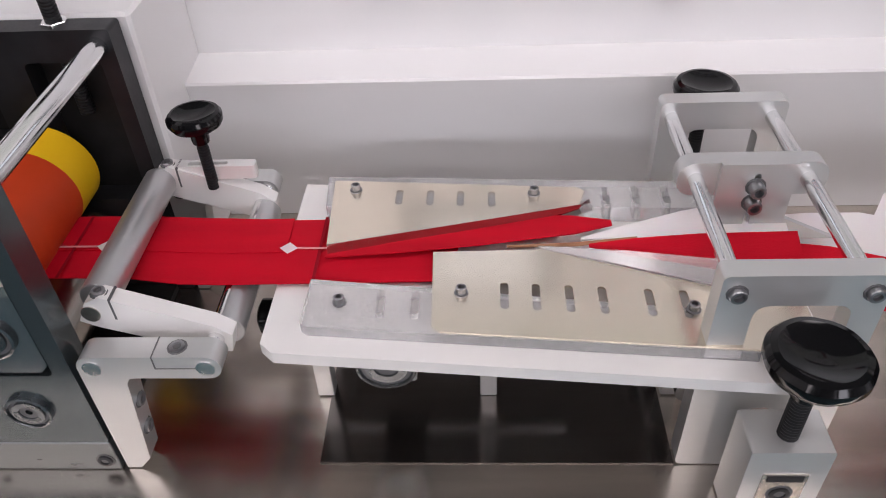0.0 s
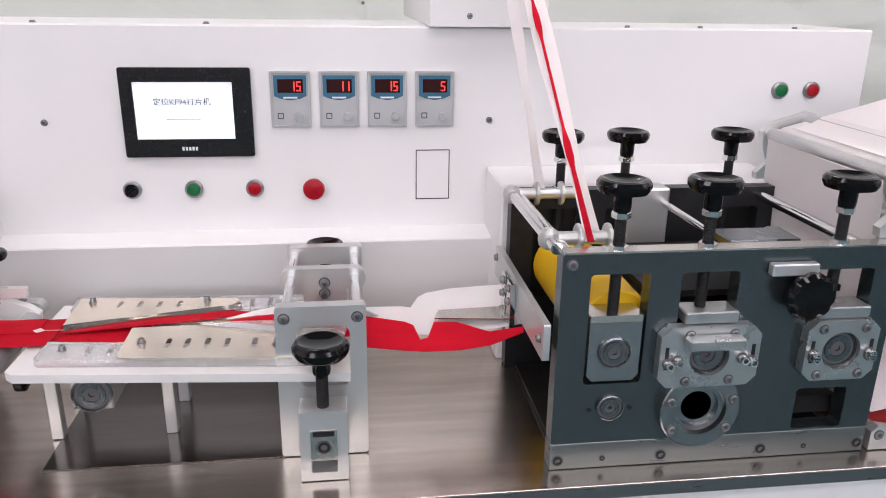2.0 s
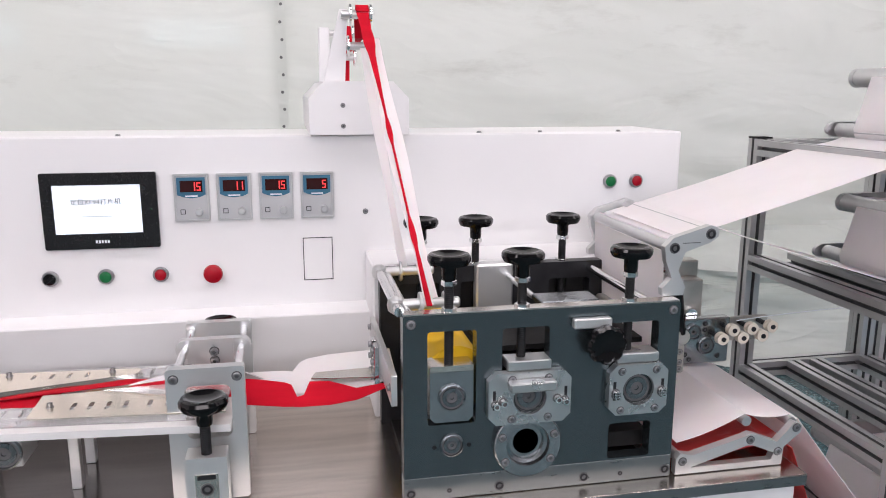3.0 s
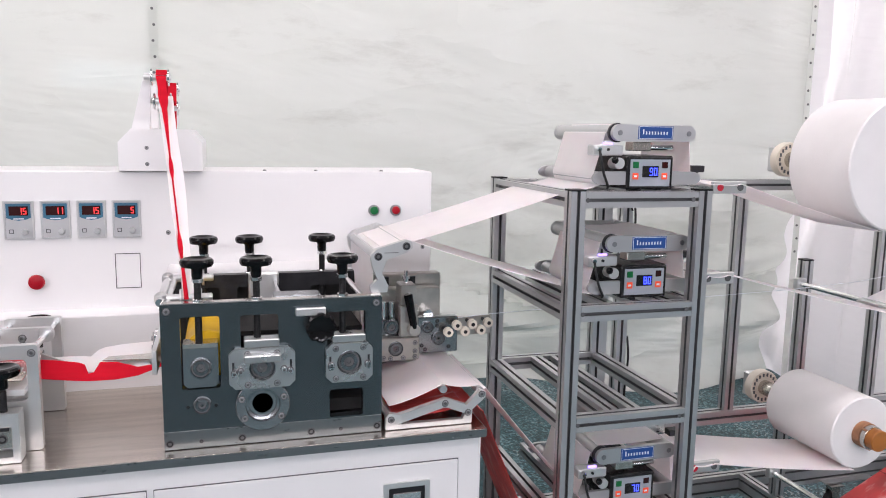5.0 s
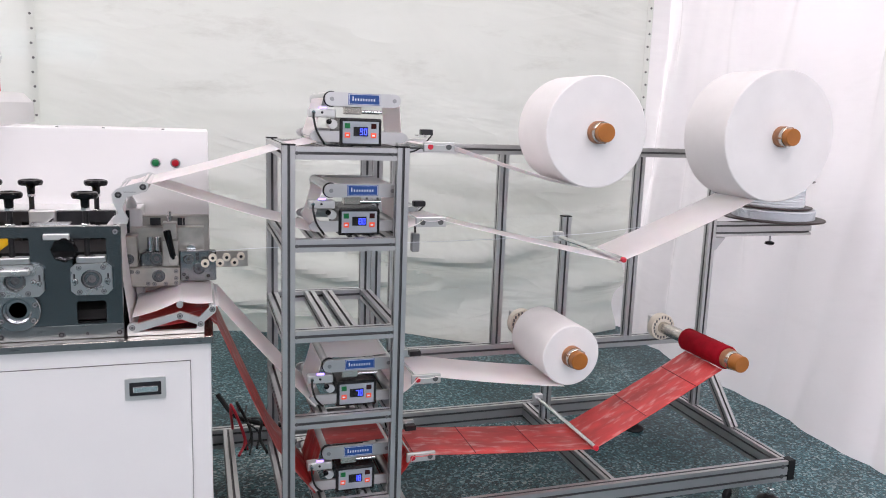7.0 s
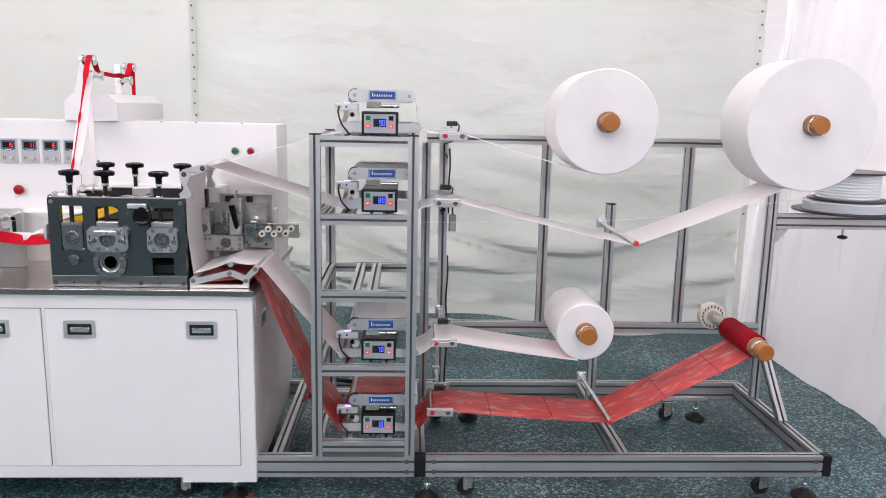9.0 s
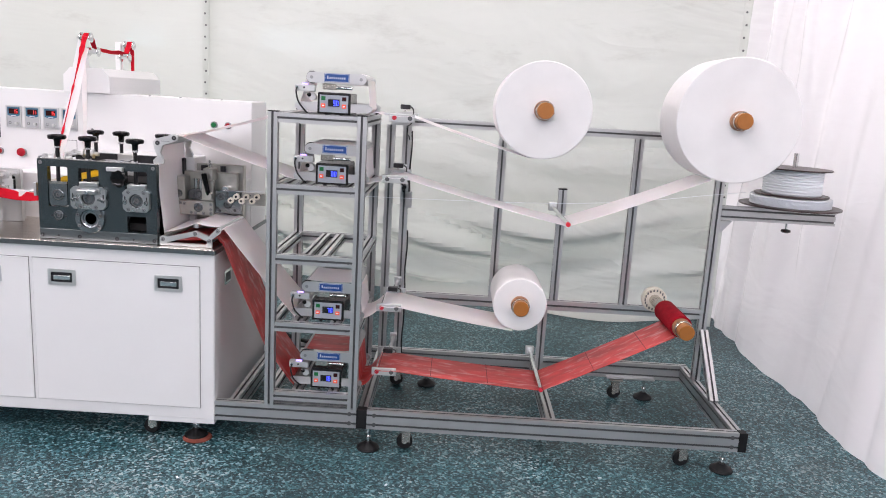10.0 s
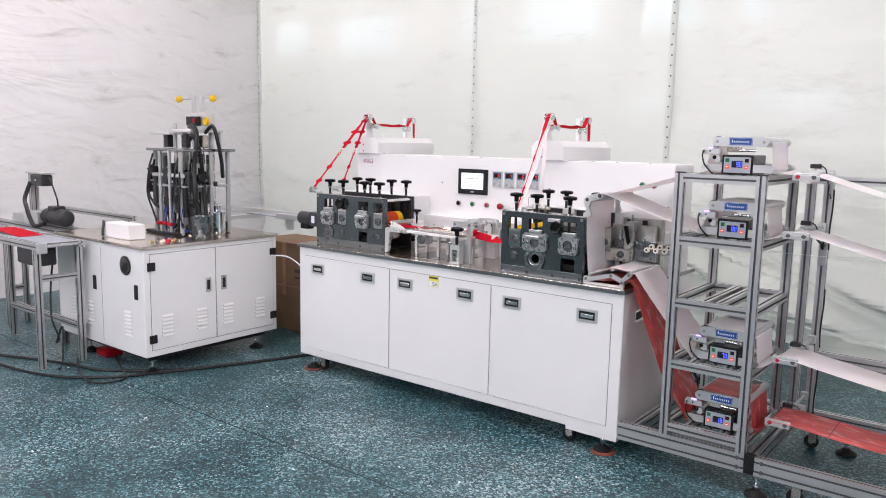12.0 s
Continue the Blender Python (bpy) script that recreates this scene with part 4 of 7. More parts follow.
def build_right_unit():
    yf, yb = 0.362, 0.722
    wins = [rrect(0.628, 0.714, 1.022, 1.192, 0.006), rrect(0.760, 0.846, 1.10, 1.191, 0.006), rrect(0.958, 1.052, 1.09, 1.189, 0.006),
            rrect(0.964, 1.046, 0.928, 0.997, 0.006), disc(0.807, 0.977, 0.032, 28)]
    u, front, back = press_unit("cutting_press", "blue-grey steel press unit with bearing blocks on the worktop", 0.586, 1.092, yf, yb, wins)
    slide_block(0.671, front, yf)
    o = bearing(0.671, 0.984, 0.021, yf - 0.002, front)
    for dx in (-0.031, 0.031):
        part("pin_hole", cyl((0.671 + dx, yf - 0.001, 0.981), (0.671 + dx, yf + 0.002, 0.981), 0.004, 10), M["dark_steel"], front)
    flange_block(0.807, front, yf, 0.075, True)
    flange_block(1.010, front, yf, 0.056, False)
    ring = lathe([(0.062, -0.002), (0.062, 0.012), (0.060, 0.014), (0.040, 0.014), (0.038, 0.006), (0.032, 0.004), (0.030, -0.025), (0.024, -0.025), (0.024, -0.002)], (0.807, yf, 0.977), (0, -1, 0), 48)
    rf = part("round_flange", ring, M["flange"], front, "turned steel flange")
    for a in (20, 160, 215, 325):
        part("screw", bolt(0.807 + 0.051 * math.cos(radians(a)), yf - 0.014, 0.977 + 0.051 * math.sin(radians(a)), 0.0065, h=0.004), M["bolt"], rf)
    part("clamp", box(0.885, 0.955, yf - 0.016, yf - 0.001, 1.186, 1.204, 0.002), M["alum"], front)
    # side knob in front of the plate
    k = thing("hand_knob", 0.942, yf, 1.155, "black lobed knob on the face of the press", "knob")
    part("handwheel", lathe([(0.012, 0.0), (0.030, 0.006), (0.036, 0.014), (0.036, 0.022), (0.031, 0.028), (0.022, 0.025), (0.001, 0.024)], (0.942, yf - 0.006, 1.158), (0, -1, 0), 56, None, 8, 0.10), M["black"], k)
    part("spindle", cyl((0.942, yf, 1.158), (0.942, yf - 0.008, 1.158), 0.008, 12), M["dark_steel"], k)
    for x in (0.668, 0.798, 0.998):
        star_knob(x, yf + 0.014, 1.325, "knobs of the cutting press", 1.128)
    for x in (0.676, 0.795, 0.991):
        star_knob(x, yb - 0.014, 1.330, "knobs of the cutting press", 1.128)
    # ties and inner parts
    for x, z in ((1.052, 1.21), (0.60, 1.215)):
        part("tie_rod", cyl((x, yf + 0.028, z), (x, yb - 0.028, z), 0.009, 18), M["chrome"], u)
    part("cross_tie", cyl((0.86, yf + 0.028, 1.205), (0.86, yb - 0.028, 1.205), 0.006, 14), M["chrome"], u)
    part("gear_housing", box(0.79, 0.87, yb - 0.05, yb - 0.012, 1.10, 1.232, 0.004), M["alum"], u)
    part("die_plate", box(0.84, 0.95, yf + 0.03, yf + 0.09, 1.212, 1.226, 0.002), M["bearing"], u)
    # added near-black walls, deck and panel that darken the press like shade
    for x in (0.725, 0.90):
        part("shade_wall", box(x, x + 0.03, yf + 0.05, yb - 0.05, 0.89, 1.12), M["cavity"], u)
    part("shade_deck", box(0.70, 1.06, yf + 0.04, yb - 0.04, 0.93, 0.96), M["cavity"], u)
    part("shade_panel", box(0.745, 1.055, yf + 0.07, yb - 0.06, 1.125, 1.135), M["cavity"], u)
    loose_roller("yellow_roller", "yellow rubber-covered feed roller in the press", 0.688, 1.090, 0.058, yf + 0.045, yb - 0.032, M["yellow"])
    loose_roller("die_roller", "dark steel die roller in the press", 0.81, 1.065, 0.055, yf + 0.045, yb - 0.05, M["dark_steel"])
    loose_roller("die_roller", "dark steel die roller in the press", 1.01, 1.065, 0.05, yf + 0.045, yb - 0.05, M["dark_steel"])
    # entry side arm plate with guide clips
    a = thing("side_guide_plate", 0.572, 0.55, 1.0, "thin aluminium guide plate across the mouth of the press", "guide plate")
    part("bar", plate(rrect(yf + 0.002, yb - 0.005, 1.062, 1.118, 0.002), [], "x", 0.566, 0.576), M["alum"], a)
    part("end_screw", bolt(0.566, yf + 0.02, 1.09, 0.006, (-1, 0, 0)), M["bolt"], a)
    part("end_screw", bolt(0.566, yb - 0.02, 1.10, 0.006, (-1, 0, 0)), M["bolt"], a)
    for y in (0.555, 0.595):
        c = part("clip", box(0.556, 0.5655, y - 0.014, y + 0.014, 1.02, 1.11, 0.001), M["chrome"], a)
        for z in (1.045, 1.075, 1.098):
            part("clip_screw", bolt(0.556, y, z, 0.006, (-1, 0, 0)), M["bolt"], c)
    # idler arms at the mouth: spindles with flanged bobbins
    for y, bx in ((0.436, 0.62), (0.690, 0.62)):
        e = thing("waste_guide", bx, y, 1.2215, "small flanged aluminium bobbin on a rounded arm", "guide roller", "waste guides")
        part("arm", cyl((0.585, y, 1.222), (0.70, y, 1.222), 0.010, 16, bev=0.003), M["alum"], e)
        part("arm_end", lathe([(0.006, -0.016), (0.014, -0.010), (0.016, 0), (0.014, 0.010), (0.006, 0.016)], (0.585, y, 1.222), (0, 0, 1), 20), M["alum"], e)
        for dx in (0.626, 0.670):
            part("flange", cyl((dx, y, 1.222), (dx + 0.006, y, 1.222), 0.021, 24, bev=0.001), M["alum"], e)
    part("front_tie", cyl((0.585, yf + 0.028, 1.222), (0.585, yb - 0.028, 1.222), 0.009, 18), M["chrome"], u)


def build_left_unit():
    yf, yb = 0.431, 0.722
    x0, x1 = -0.985, -0.357
    wins = [rrect(-0.91, -0.825, 1.022, 1.192, 0.006), rrect(-0.785, -0.70, 1.022, 1.192, 0.006), rrect(-0.59, -0.50, 1.10, 1.192, 0.006),
            rrect(-0.455, -0.375, 1.022, 1.192, 0.006), rrect(-0.585, -0.51, 0.93, 0.995, 0.006)]
    u, front, back = press_unit("welding_press", "blue-grey steel press unit with an orange roller on the worktop", x0, x1, yf, yb, wins)
    slide_block(-0.742, front, yf)
    slide_block(-0.415, front, yf)
    flange_block(-0.868, front, yf, 0.056, True)
    flange_block(-0.545, front, yf, 0.056, True)
    bearing(-0.868, 0.965, 0.05, yf - 0.002, front)
    bearing(-0.415, 0.975, 0.021, yf - 0.002, front)
    bearing(-0.742, 0.975, 0.021, yf - 0.002, front)
    part("side_knob", lathe([(0.012, 0.0), (0.030, 0.006), (0.036, 0.014), (0.036, 0.022), (0.031, 0.028), (0.001, 0.024)], (-0.74, yf - 0.006, 1.17), (0, -1, 0), 40, None, 8, 0.1), M["black"], front)
    for x in (-0.868, -0.742, -0.545, -0.415):
        star_knob(x, yf + 0.014, 1.325, "knobs of the welding press", 1.128)
        star_knob(x, yb - 0.014, 1.330, "knobs of the welding press", 1.128)
    part("tie_rod", cyl((x1 - 0.016, yf + 0.028, 1.208), (x1 - 0.016, yb - 0.028, 1.208), 0.0105, 24), M["chrome"], u)
    part("tie_rod", cyl((x0 + 0.016, yf + 0.028, 1.205), (x0 + 0.016, yb - 0.028, 1.205), 0.009, 20), M["chrome"], u)
    # near-black fillers added in place of the shade between the plates
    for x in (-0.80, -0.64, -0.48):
        part("shade_wall", box(x, x + 0.03, yf + 0.05, yb - 0.05, 0.89, 1.10), M["cavity"], u)
    part("shade_panel", box(-0.95, -0.50, yf + 0.07, yb - 0.06, 1.125, 1.135), M["cavity"], u)
    part("shade_deck", box(-0.95, -0.47, yf + 0.04, yb - 0.04, 0.93, 0.96), M["cavity"], u)
    loose_roller("orange_roller", "orange and yellow banded rubber roller in the press", -0.468, 1.072, 0.052, yf + 0.040, yb - 0.032, M["yellow"], [(yf + 0.070, yb - 0.085, M["orange_rub"])])
    loose_roller("steel_roller", "bright steel nip roller under the orange roller", -0.450, 0.968, 0.042, yf + 0.045, yb - 0.032, M["plate_light"])
    loose_roller("die_roller", "dark steel die roller in the press", -0.545, 1.06, 0.05, yf + 0.045, yb - 0.05, M["dark_steel"])
    loose_roller("die_roller", "dark steel die roller in the press", -0.868, 1.06, 0.05, yf + 0.045, yb - 0.05, M["dark_steel"])
    # drive motor beyond the unit
    m = thing("drive_motor", -1.13, 0.50, 1.0, "dark grey geared motor sticking out of the press", "motor")
    part("gearbox", box(-1.09, -0.987, 0.45, 0.55, 0.985, 1.085, 0.008), M["motor"], m)
    part("body", cyl((-1.22, 0.50, 1.035), (-1.09, 0.50, 1.035), 0.045, 24, bev=0.006), M["motor"], m)
    part("terminal_box", box(-1.20, -1.12, 0.47, 0.53, 0.96, 0.995, 0.004), M["rubber"], m)
    part("label_plate", box(-1.06, -1.03, 0.4485, 0.4505, 1.01, 1.06), M["pale"], m)


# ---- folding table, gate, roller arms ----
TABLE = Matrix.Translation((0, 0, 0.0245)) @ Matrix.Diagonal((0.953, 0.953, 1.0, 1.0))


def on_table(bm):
    """Moves a part to its place: x, y scaled towards the starting camera, lifted."""
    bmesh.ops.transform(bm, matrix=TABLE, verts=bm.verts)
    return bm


def build_fold_table():
    t = thing("folding_table", 0.06, 0.59, 0.881, "white-grey aluminium folding table with slotted plates", "folding table")
    out = [(-0.203, 0.478), (-0.19, 0.466), (0.31, 0.423), (0.31, 0.703), (-0.20, 0.731)]
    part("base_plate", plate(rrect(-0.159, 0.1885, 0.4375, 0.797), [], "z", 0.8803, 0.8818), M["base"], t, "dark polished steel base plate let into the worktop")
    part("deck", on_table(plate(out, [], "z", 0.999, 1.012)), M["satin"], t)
    for x in (-0.164, 0.010, 0.20):
        for y in (0.530, 0.63):
            part("leg", box(x - 0.009, x + 0.009, y - 0.009, y + 0.009, 0.8819, 1.0234, 0.001), M["alum"], t)
    part("tension_shaft", cyl((-0.21, 0.55, 0.975), (0.10, 0.55, 0.975), 0.006, 12), M["chrome"], t)
    bearing(-0.087, 0.984, 0.029, 0.474, t, "tension_wheel")
    part("wheel_block", box(-0.108, -0.060, 0.479, 0.56, 0.955, 1.0234, 0.002), M["alum"], t)
    part("end_knob", lathe([(0.012, 0), (0.019, 0.004), (0.019, 0.016), (0.012, 0.020)], (-0.205, 0.55, 0.975), (-1, 0, 0), 24), M["black"], t)
    # acrylic strips
    def slot(x, y, a=0.012, w=0.0042):
        return [(x + w * math.cos(q), y + a * (1 if math.sin(q) >= 0 else -1) + w * math.sin(q)) for q in [2 * math.pi * k / 12 + 0.01 for k in range(12)]]
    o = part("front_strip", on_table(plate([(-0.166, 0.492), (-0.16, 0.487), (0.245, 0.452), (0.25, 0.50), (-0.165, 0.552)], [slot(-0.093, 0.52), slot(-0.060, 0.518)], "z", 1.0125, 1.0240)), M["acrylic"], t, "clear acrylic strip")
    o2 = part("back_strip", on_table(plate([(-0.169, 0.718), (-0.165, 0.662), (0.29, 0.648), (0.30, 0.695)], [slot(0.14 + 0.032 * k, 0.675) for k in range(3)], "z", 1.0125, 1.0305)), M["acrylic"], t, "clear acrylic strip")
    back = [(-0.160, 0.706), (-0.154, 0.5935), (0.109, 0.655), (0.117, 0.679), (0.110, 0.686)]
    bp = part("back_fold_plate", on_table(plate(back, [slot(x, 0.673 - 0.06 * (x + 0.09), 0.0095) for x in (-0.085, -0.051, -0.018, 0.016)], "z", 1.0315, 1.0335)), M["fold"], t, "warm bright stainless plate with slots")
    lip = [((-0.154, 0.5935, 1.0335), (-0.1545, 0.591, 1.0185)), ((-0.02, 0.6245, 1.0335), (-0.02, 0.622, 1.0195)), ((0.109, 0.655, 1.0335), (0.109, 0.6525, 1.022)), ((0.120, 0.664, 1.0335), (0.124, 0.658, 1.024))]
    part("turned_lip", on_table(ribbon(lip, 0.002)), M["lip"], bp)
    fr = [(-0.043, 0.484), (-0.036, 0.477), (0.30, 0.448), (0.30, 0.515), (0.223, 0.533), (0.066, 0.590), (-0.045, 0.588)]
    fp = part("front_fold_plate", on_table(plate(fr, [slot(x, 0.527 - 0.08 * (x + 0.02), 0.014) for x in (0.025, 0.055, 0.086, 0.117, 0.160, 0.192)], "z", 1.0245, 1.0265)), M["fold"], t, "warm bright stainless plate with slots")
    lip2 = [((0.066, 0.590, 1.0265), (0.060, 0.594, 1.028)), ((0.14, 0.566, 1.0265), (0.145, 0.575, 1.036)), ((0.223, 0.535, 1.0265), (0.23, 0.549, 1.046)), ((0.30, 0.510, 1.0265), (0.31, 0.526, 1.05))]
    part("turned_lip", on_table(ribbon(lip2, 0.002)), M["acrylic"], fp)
    for x, y, z in ((-0.132, 0.518, 1.0240), (-0.016, 0.527, 1.0265), (-0.134, 0.686, 1.0335), (0.062, 0.675, 1.0335), (0.197, 0.502, 1.0265)):
        s = part("slot_screw", on_table(lathe([(0.0068, 0), (0.0068, 0.0014), (0.0050, 0.0015), (0.0050, 0.0075), (0.0043, 0.008), (0.0030, 0.008), (0.0026, 0.004), (0.0005, 0.004)], (x, y, z), (0, 0, 1), 16)), M["bolt"], t)


def build_gate():
    g = thing("folding_gate", 0.26, 0.6, 0.881, "aluminium portal with two rods and a hanging slotted plate", "gate")
    for yf, x0, x1, top, nm in ((0.437, 0.189, 0.320, 1.128, "front_plate"), (0.698, 0.191, 0.320, 1.130, "back_plate")):
        holes = [rrect(x0 + 0.030, x1 - 0.024, 1.0, top - 0.032, 0.012)]
        if nm == "front_plate":
            holes.append(rrect(0.235, 0.272, 0.93, 0.968, 0.016))
        o = part(nm, plate(rrect(x0, x1, 0.8815, top, 0.006), holes, "y", yf, yf + 0.020), M["alum"], g)
        if nm == "front_plate":
            for x in (x0 + 0.013, x1 - 0.013):
                part("rod_screw", bolt(x, yf, top - 0.018, 0.007, h=0.006), M["bolt"], o)
    for x in (0.203, 0.306):
        part("rod", cyl((x, 0.457, 1.112), (x, 0.698, 1.112), 0.0075, 20), M["chrome"], g)
    # cross clamp with hanging plate
    c = part("cross_clamp", plate([(p, q) for p, q in rrect(0.186, 0.324, 1.094, 1.130, 0.016)], [], "y", 0.588, 0.606), M["alum"], g)
    hp = part("hanging_plate", plate([(0.223, 1.132), (0.292, 1.132), (0.292, 1.070), (0.345, 1.045), (0.223, 1.045)], [rrect(0.254, 0.260, 1.055, 1.122, 0.003)], "y", 0.5815, 0.5875), M["alum"], g)
    for z in (1.090, 1.108):
        part("clamp_screw", bolt(0.257, 0.5815, z, 0.0075, h=0.012), M["bolt"], hp)
    part("tunnel_shaft", cyl((0.20, 0.47, 0.949), (0.20, 0.697, 0.949), 0.014, 20), M["chrome"], g)
    b = thing("lift_block", 0.255, 0.385, 0.881, "aluminium lift block with a hexagon slot before the portal", "block")
    part("body", plate(rrect(0.221, 0.289, 0.8815, 0.994, 0.002), [rrect(0.236, 0.274, 0.895, 0.915, 0.003)], "y", 0.371, 0.415), M["alum"], b)
    part("slider", box(0.236, 0.274, 0.3695, 0.3715, 0.918, 0.965), M["plate_light"], b)
    part("slot", box(0.240, 0.270, 0.3685, 0.3698, 0.956, 0.964), M["dark_steel"], b)
    part("set_screw", bolt(0.255, 0.3698, 0.938, 0.009, h=0.002), M["dark_steel"], b)
    star_knob(0.255, 0.390, 1.096, "knobs of the portal", 0.965, None, 1.08)
    star_knob(0.254, 0.765, 1.118, "knobs of the portal", 0.99, None, 0.95)
    part("rear_lift_block", box(0.221, 0.289, 0.742, 0.788, 0.8815, 0.995, 0.002), M["alum"], g)


def build_roller_arms():
    a = thing("tension_roller_arm", -0.30, 0.6, 0.96, "aluminium bracket with two rollers pressing the red web", "roller arm")
    pins = (-0.338, -0.237)
    L = [(-0.352, 0.8815), (-0.338, 0.8815), (-0.325, 0.897), (-0.313, 1.010), (-0.309, 1.0165), (-0.303, 1.0175)]
    L += [(pins[1] + 0.0137 * math.cos(radians(q)), 1.031 + 0.0137 * math.sin(radians(q))) for q in range(-90, 91, 18)]
    L += [(pins[0] + 0.0137 * math.cos(radians(q)), 1.031 + 0.0137 * math.sin(radians(q))) for q in range(90, 181, 18)]
    for y, nm in ((0.432, "front_bracket"), (0.693, "back_bracket")):
        o = part(nm, plate(L, [], "y", y, y + 0.024), M["alum"], a)
        part("clamp_slit", box(-0.281, -0.237, y - 0.0005, y + 0.0245, 1.0300, 1.0308), M["slot"], o)
        part("clamp_slit", box(-0.2822, -0.2810, y - 0.0005, y + 0.0245, 1.0300, 1.0452), M["slot"], o)
        part("clamp_screw", bolt(-0.262, y + 0.012, 1.0447, 0.007, (0, 0, 1), 0.002), M["bolt"], o)
        for x in pins:
            part("shaft_end", cyl((x, y - 0.0012, 1.031), (x, y + 0.003, 1.031), 0.0085, 20), M["chrome"], o)
        for z in (0.935, 0.975):
            part("foot_screw", bolt(-0.3195 + 0.1 * (z - 0.95), y + 0.012, z, 0.007, (1, 0, 0), 0.004), M["bolt"], o)
    part("pivot_shaft", cyl((-0.237, 0.456, 1.031), (-0.237, 0.693, 1.031), 0.008, 16), M["chrome"], a)
    for y, nm in ((0.490, "front_arm"), (0.70, "back_arm")):
        arm = [(-0.372, 1.030), (-0.360, 1.052), (-0.345, 1.058), (-0.248, 1.022), (-0.232, 1.010), (-0.236, 0.99), (-0.254, 0.988), (-0.355, 1.022)]
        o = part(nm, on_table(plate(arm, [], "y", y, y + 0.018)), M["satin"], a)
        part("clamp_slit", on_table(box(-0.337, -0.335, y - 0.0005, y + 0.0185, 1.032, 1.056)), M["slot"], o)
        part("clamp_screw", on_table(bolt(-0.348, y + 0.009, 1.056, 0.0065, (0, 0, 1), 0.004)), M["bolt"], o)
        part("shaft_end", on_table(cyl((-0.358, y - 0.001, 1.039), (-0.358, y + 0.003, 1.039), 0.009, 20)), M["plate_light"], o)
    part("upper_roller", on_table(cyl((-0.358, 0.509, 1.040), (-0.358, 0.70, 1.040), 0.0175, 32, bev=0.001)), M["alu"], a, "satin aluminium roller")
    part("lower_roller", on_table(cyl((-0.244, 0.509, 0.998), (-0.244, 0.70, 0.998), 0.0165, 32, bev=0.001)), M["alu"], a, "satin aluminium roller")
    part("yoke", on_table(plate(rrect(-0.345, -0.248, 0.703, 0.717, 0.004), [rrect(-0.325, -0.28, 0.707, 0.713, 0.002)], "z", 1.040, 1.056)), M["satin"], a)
    k = star_knob(-0.285, 0.668, 1.148, "knobs of the roller arm", 1.055, None, 0.76)


build_right_unit()
build_left_unit()
build_fold_table()
build_gate()
build_roller_arms()


# ---- unwinding stand ----
def build_stand_base():
    s = thing("stand_base", 2.5, 0.8, 0.10, "floor frame of slotted aluminium profile with black end caps", "base frame")
    part("front_beam", beam((1.346, 0.356, 0.152), (1.975, 0.356, 0.152), 0.04, 0.088), M["alu"], s)
    part("front_beam", beam((2.022, 0.356, 0.152), (3.668, 0.356, 0.152), 0.04, 0.088), M["alu"], s)
    for x0, x1 in ((1.976, 2.021), (3.669, 3.706)):
        part("end_cap", box(x0, x1, 0.335, 0.377, 0.108, 0.197, 0.002), M["rubber"], s, "black plastic end cap")
    for x in (1.945, 2.055, 3.64):
        for z in (0.130, 0.174):
            part("joint_plug", cyl((x, 0.3365, z), (x, 0.334, z), 0.0095, 14), M["slot"], s)
    part("rear_beam", beam((1.346, 1.215, 0.152), (3.69, 1.215, 0.152), 0.04, 0.088), M["alu"], s)
    for x in (1.42, 2.0, 2.842, 3.67):
        part("side_beam", beam((x, 0.377, 0.152), (x, 1.194, 0.152), 0.04, 0.085), M["alu"], s)
    for x in (2.03, 3.62):
        level_foot(x, 0.37, 0.109, "feet of the stand")
    for x in (2.2, 3.45):
        caster(x, 0.40, 0.109, "casters of the stand")
    for x in (2.10, 3.30):
        level_foot(x + 0.16, 1.19, 0.109, "feet of the stand")
        caster(x, 1.17, 0.109, "casters of the stand")
    for x in (2.18, 3.38):
        part("foot_rail", box(x - 0.13, x + 0.13, 1.16, 1.194, 0.112, 0.118), M["alu"], s)


def build_rear_frame():
    s = thing("roll_stand", 2.85, 1.0, 0.2, "upright frame of slotted aluminium profile that carries the rolls", "frame")
    y = 1.0
    part("top_rail", beam((2.02, y, 1.445), (3.65, y, 1.445)), M["alu"], s)
    part("middle_rail", beam((2.12, y, 0.553), (3.65, y, 0.553), 0.04, 0.05), M["alu"], s)
    for x, z0, z1 in ((2.02, 0.197, 1.425), (2.10, 0.197, 1.425), (2.577, 0.579, 1.425), (3.25, 0.579, 1.425), (2.894, 0.579, 1.152), (2.846, 0.197, 0.527), (3.67, 0.197, 1.467)):
        part("post", beam((x, y, z0), (x, y, z1)), M["alu"], s)
        if z1 in (1.152, 1.467):
            part("post_cap", box(x - 0.02, x + 0.02, y - 0.02, y + 0.02, z1, z1 + 0.005), M["rubber"], s)
    part("brace", beam((3.67, 0.70, 0.19), (3.67, 0.965, 0.47)), M["alu"], s)
    part("shelf_arm", beam((3.692, y - 0.0, 1.085), (4.26, y - 0.0, 1.085), 0.04, 0.07), M["alu"], s)
    part("arm_bracket", plate([(3.692, 1.045), (3.692, 0.985), (3.70, 0.985), (3.75, 1.045)], [], "y", y - 0.018, y + 0.018), M["alu"], s)


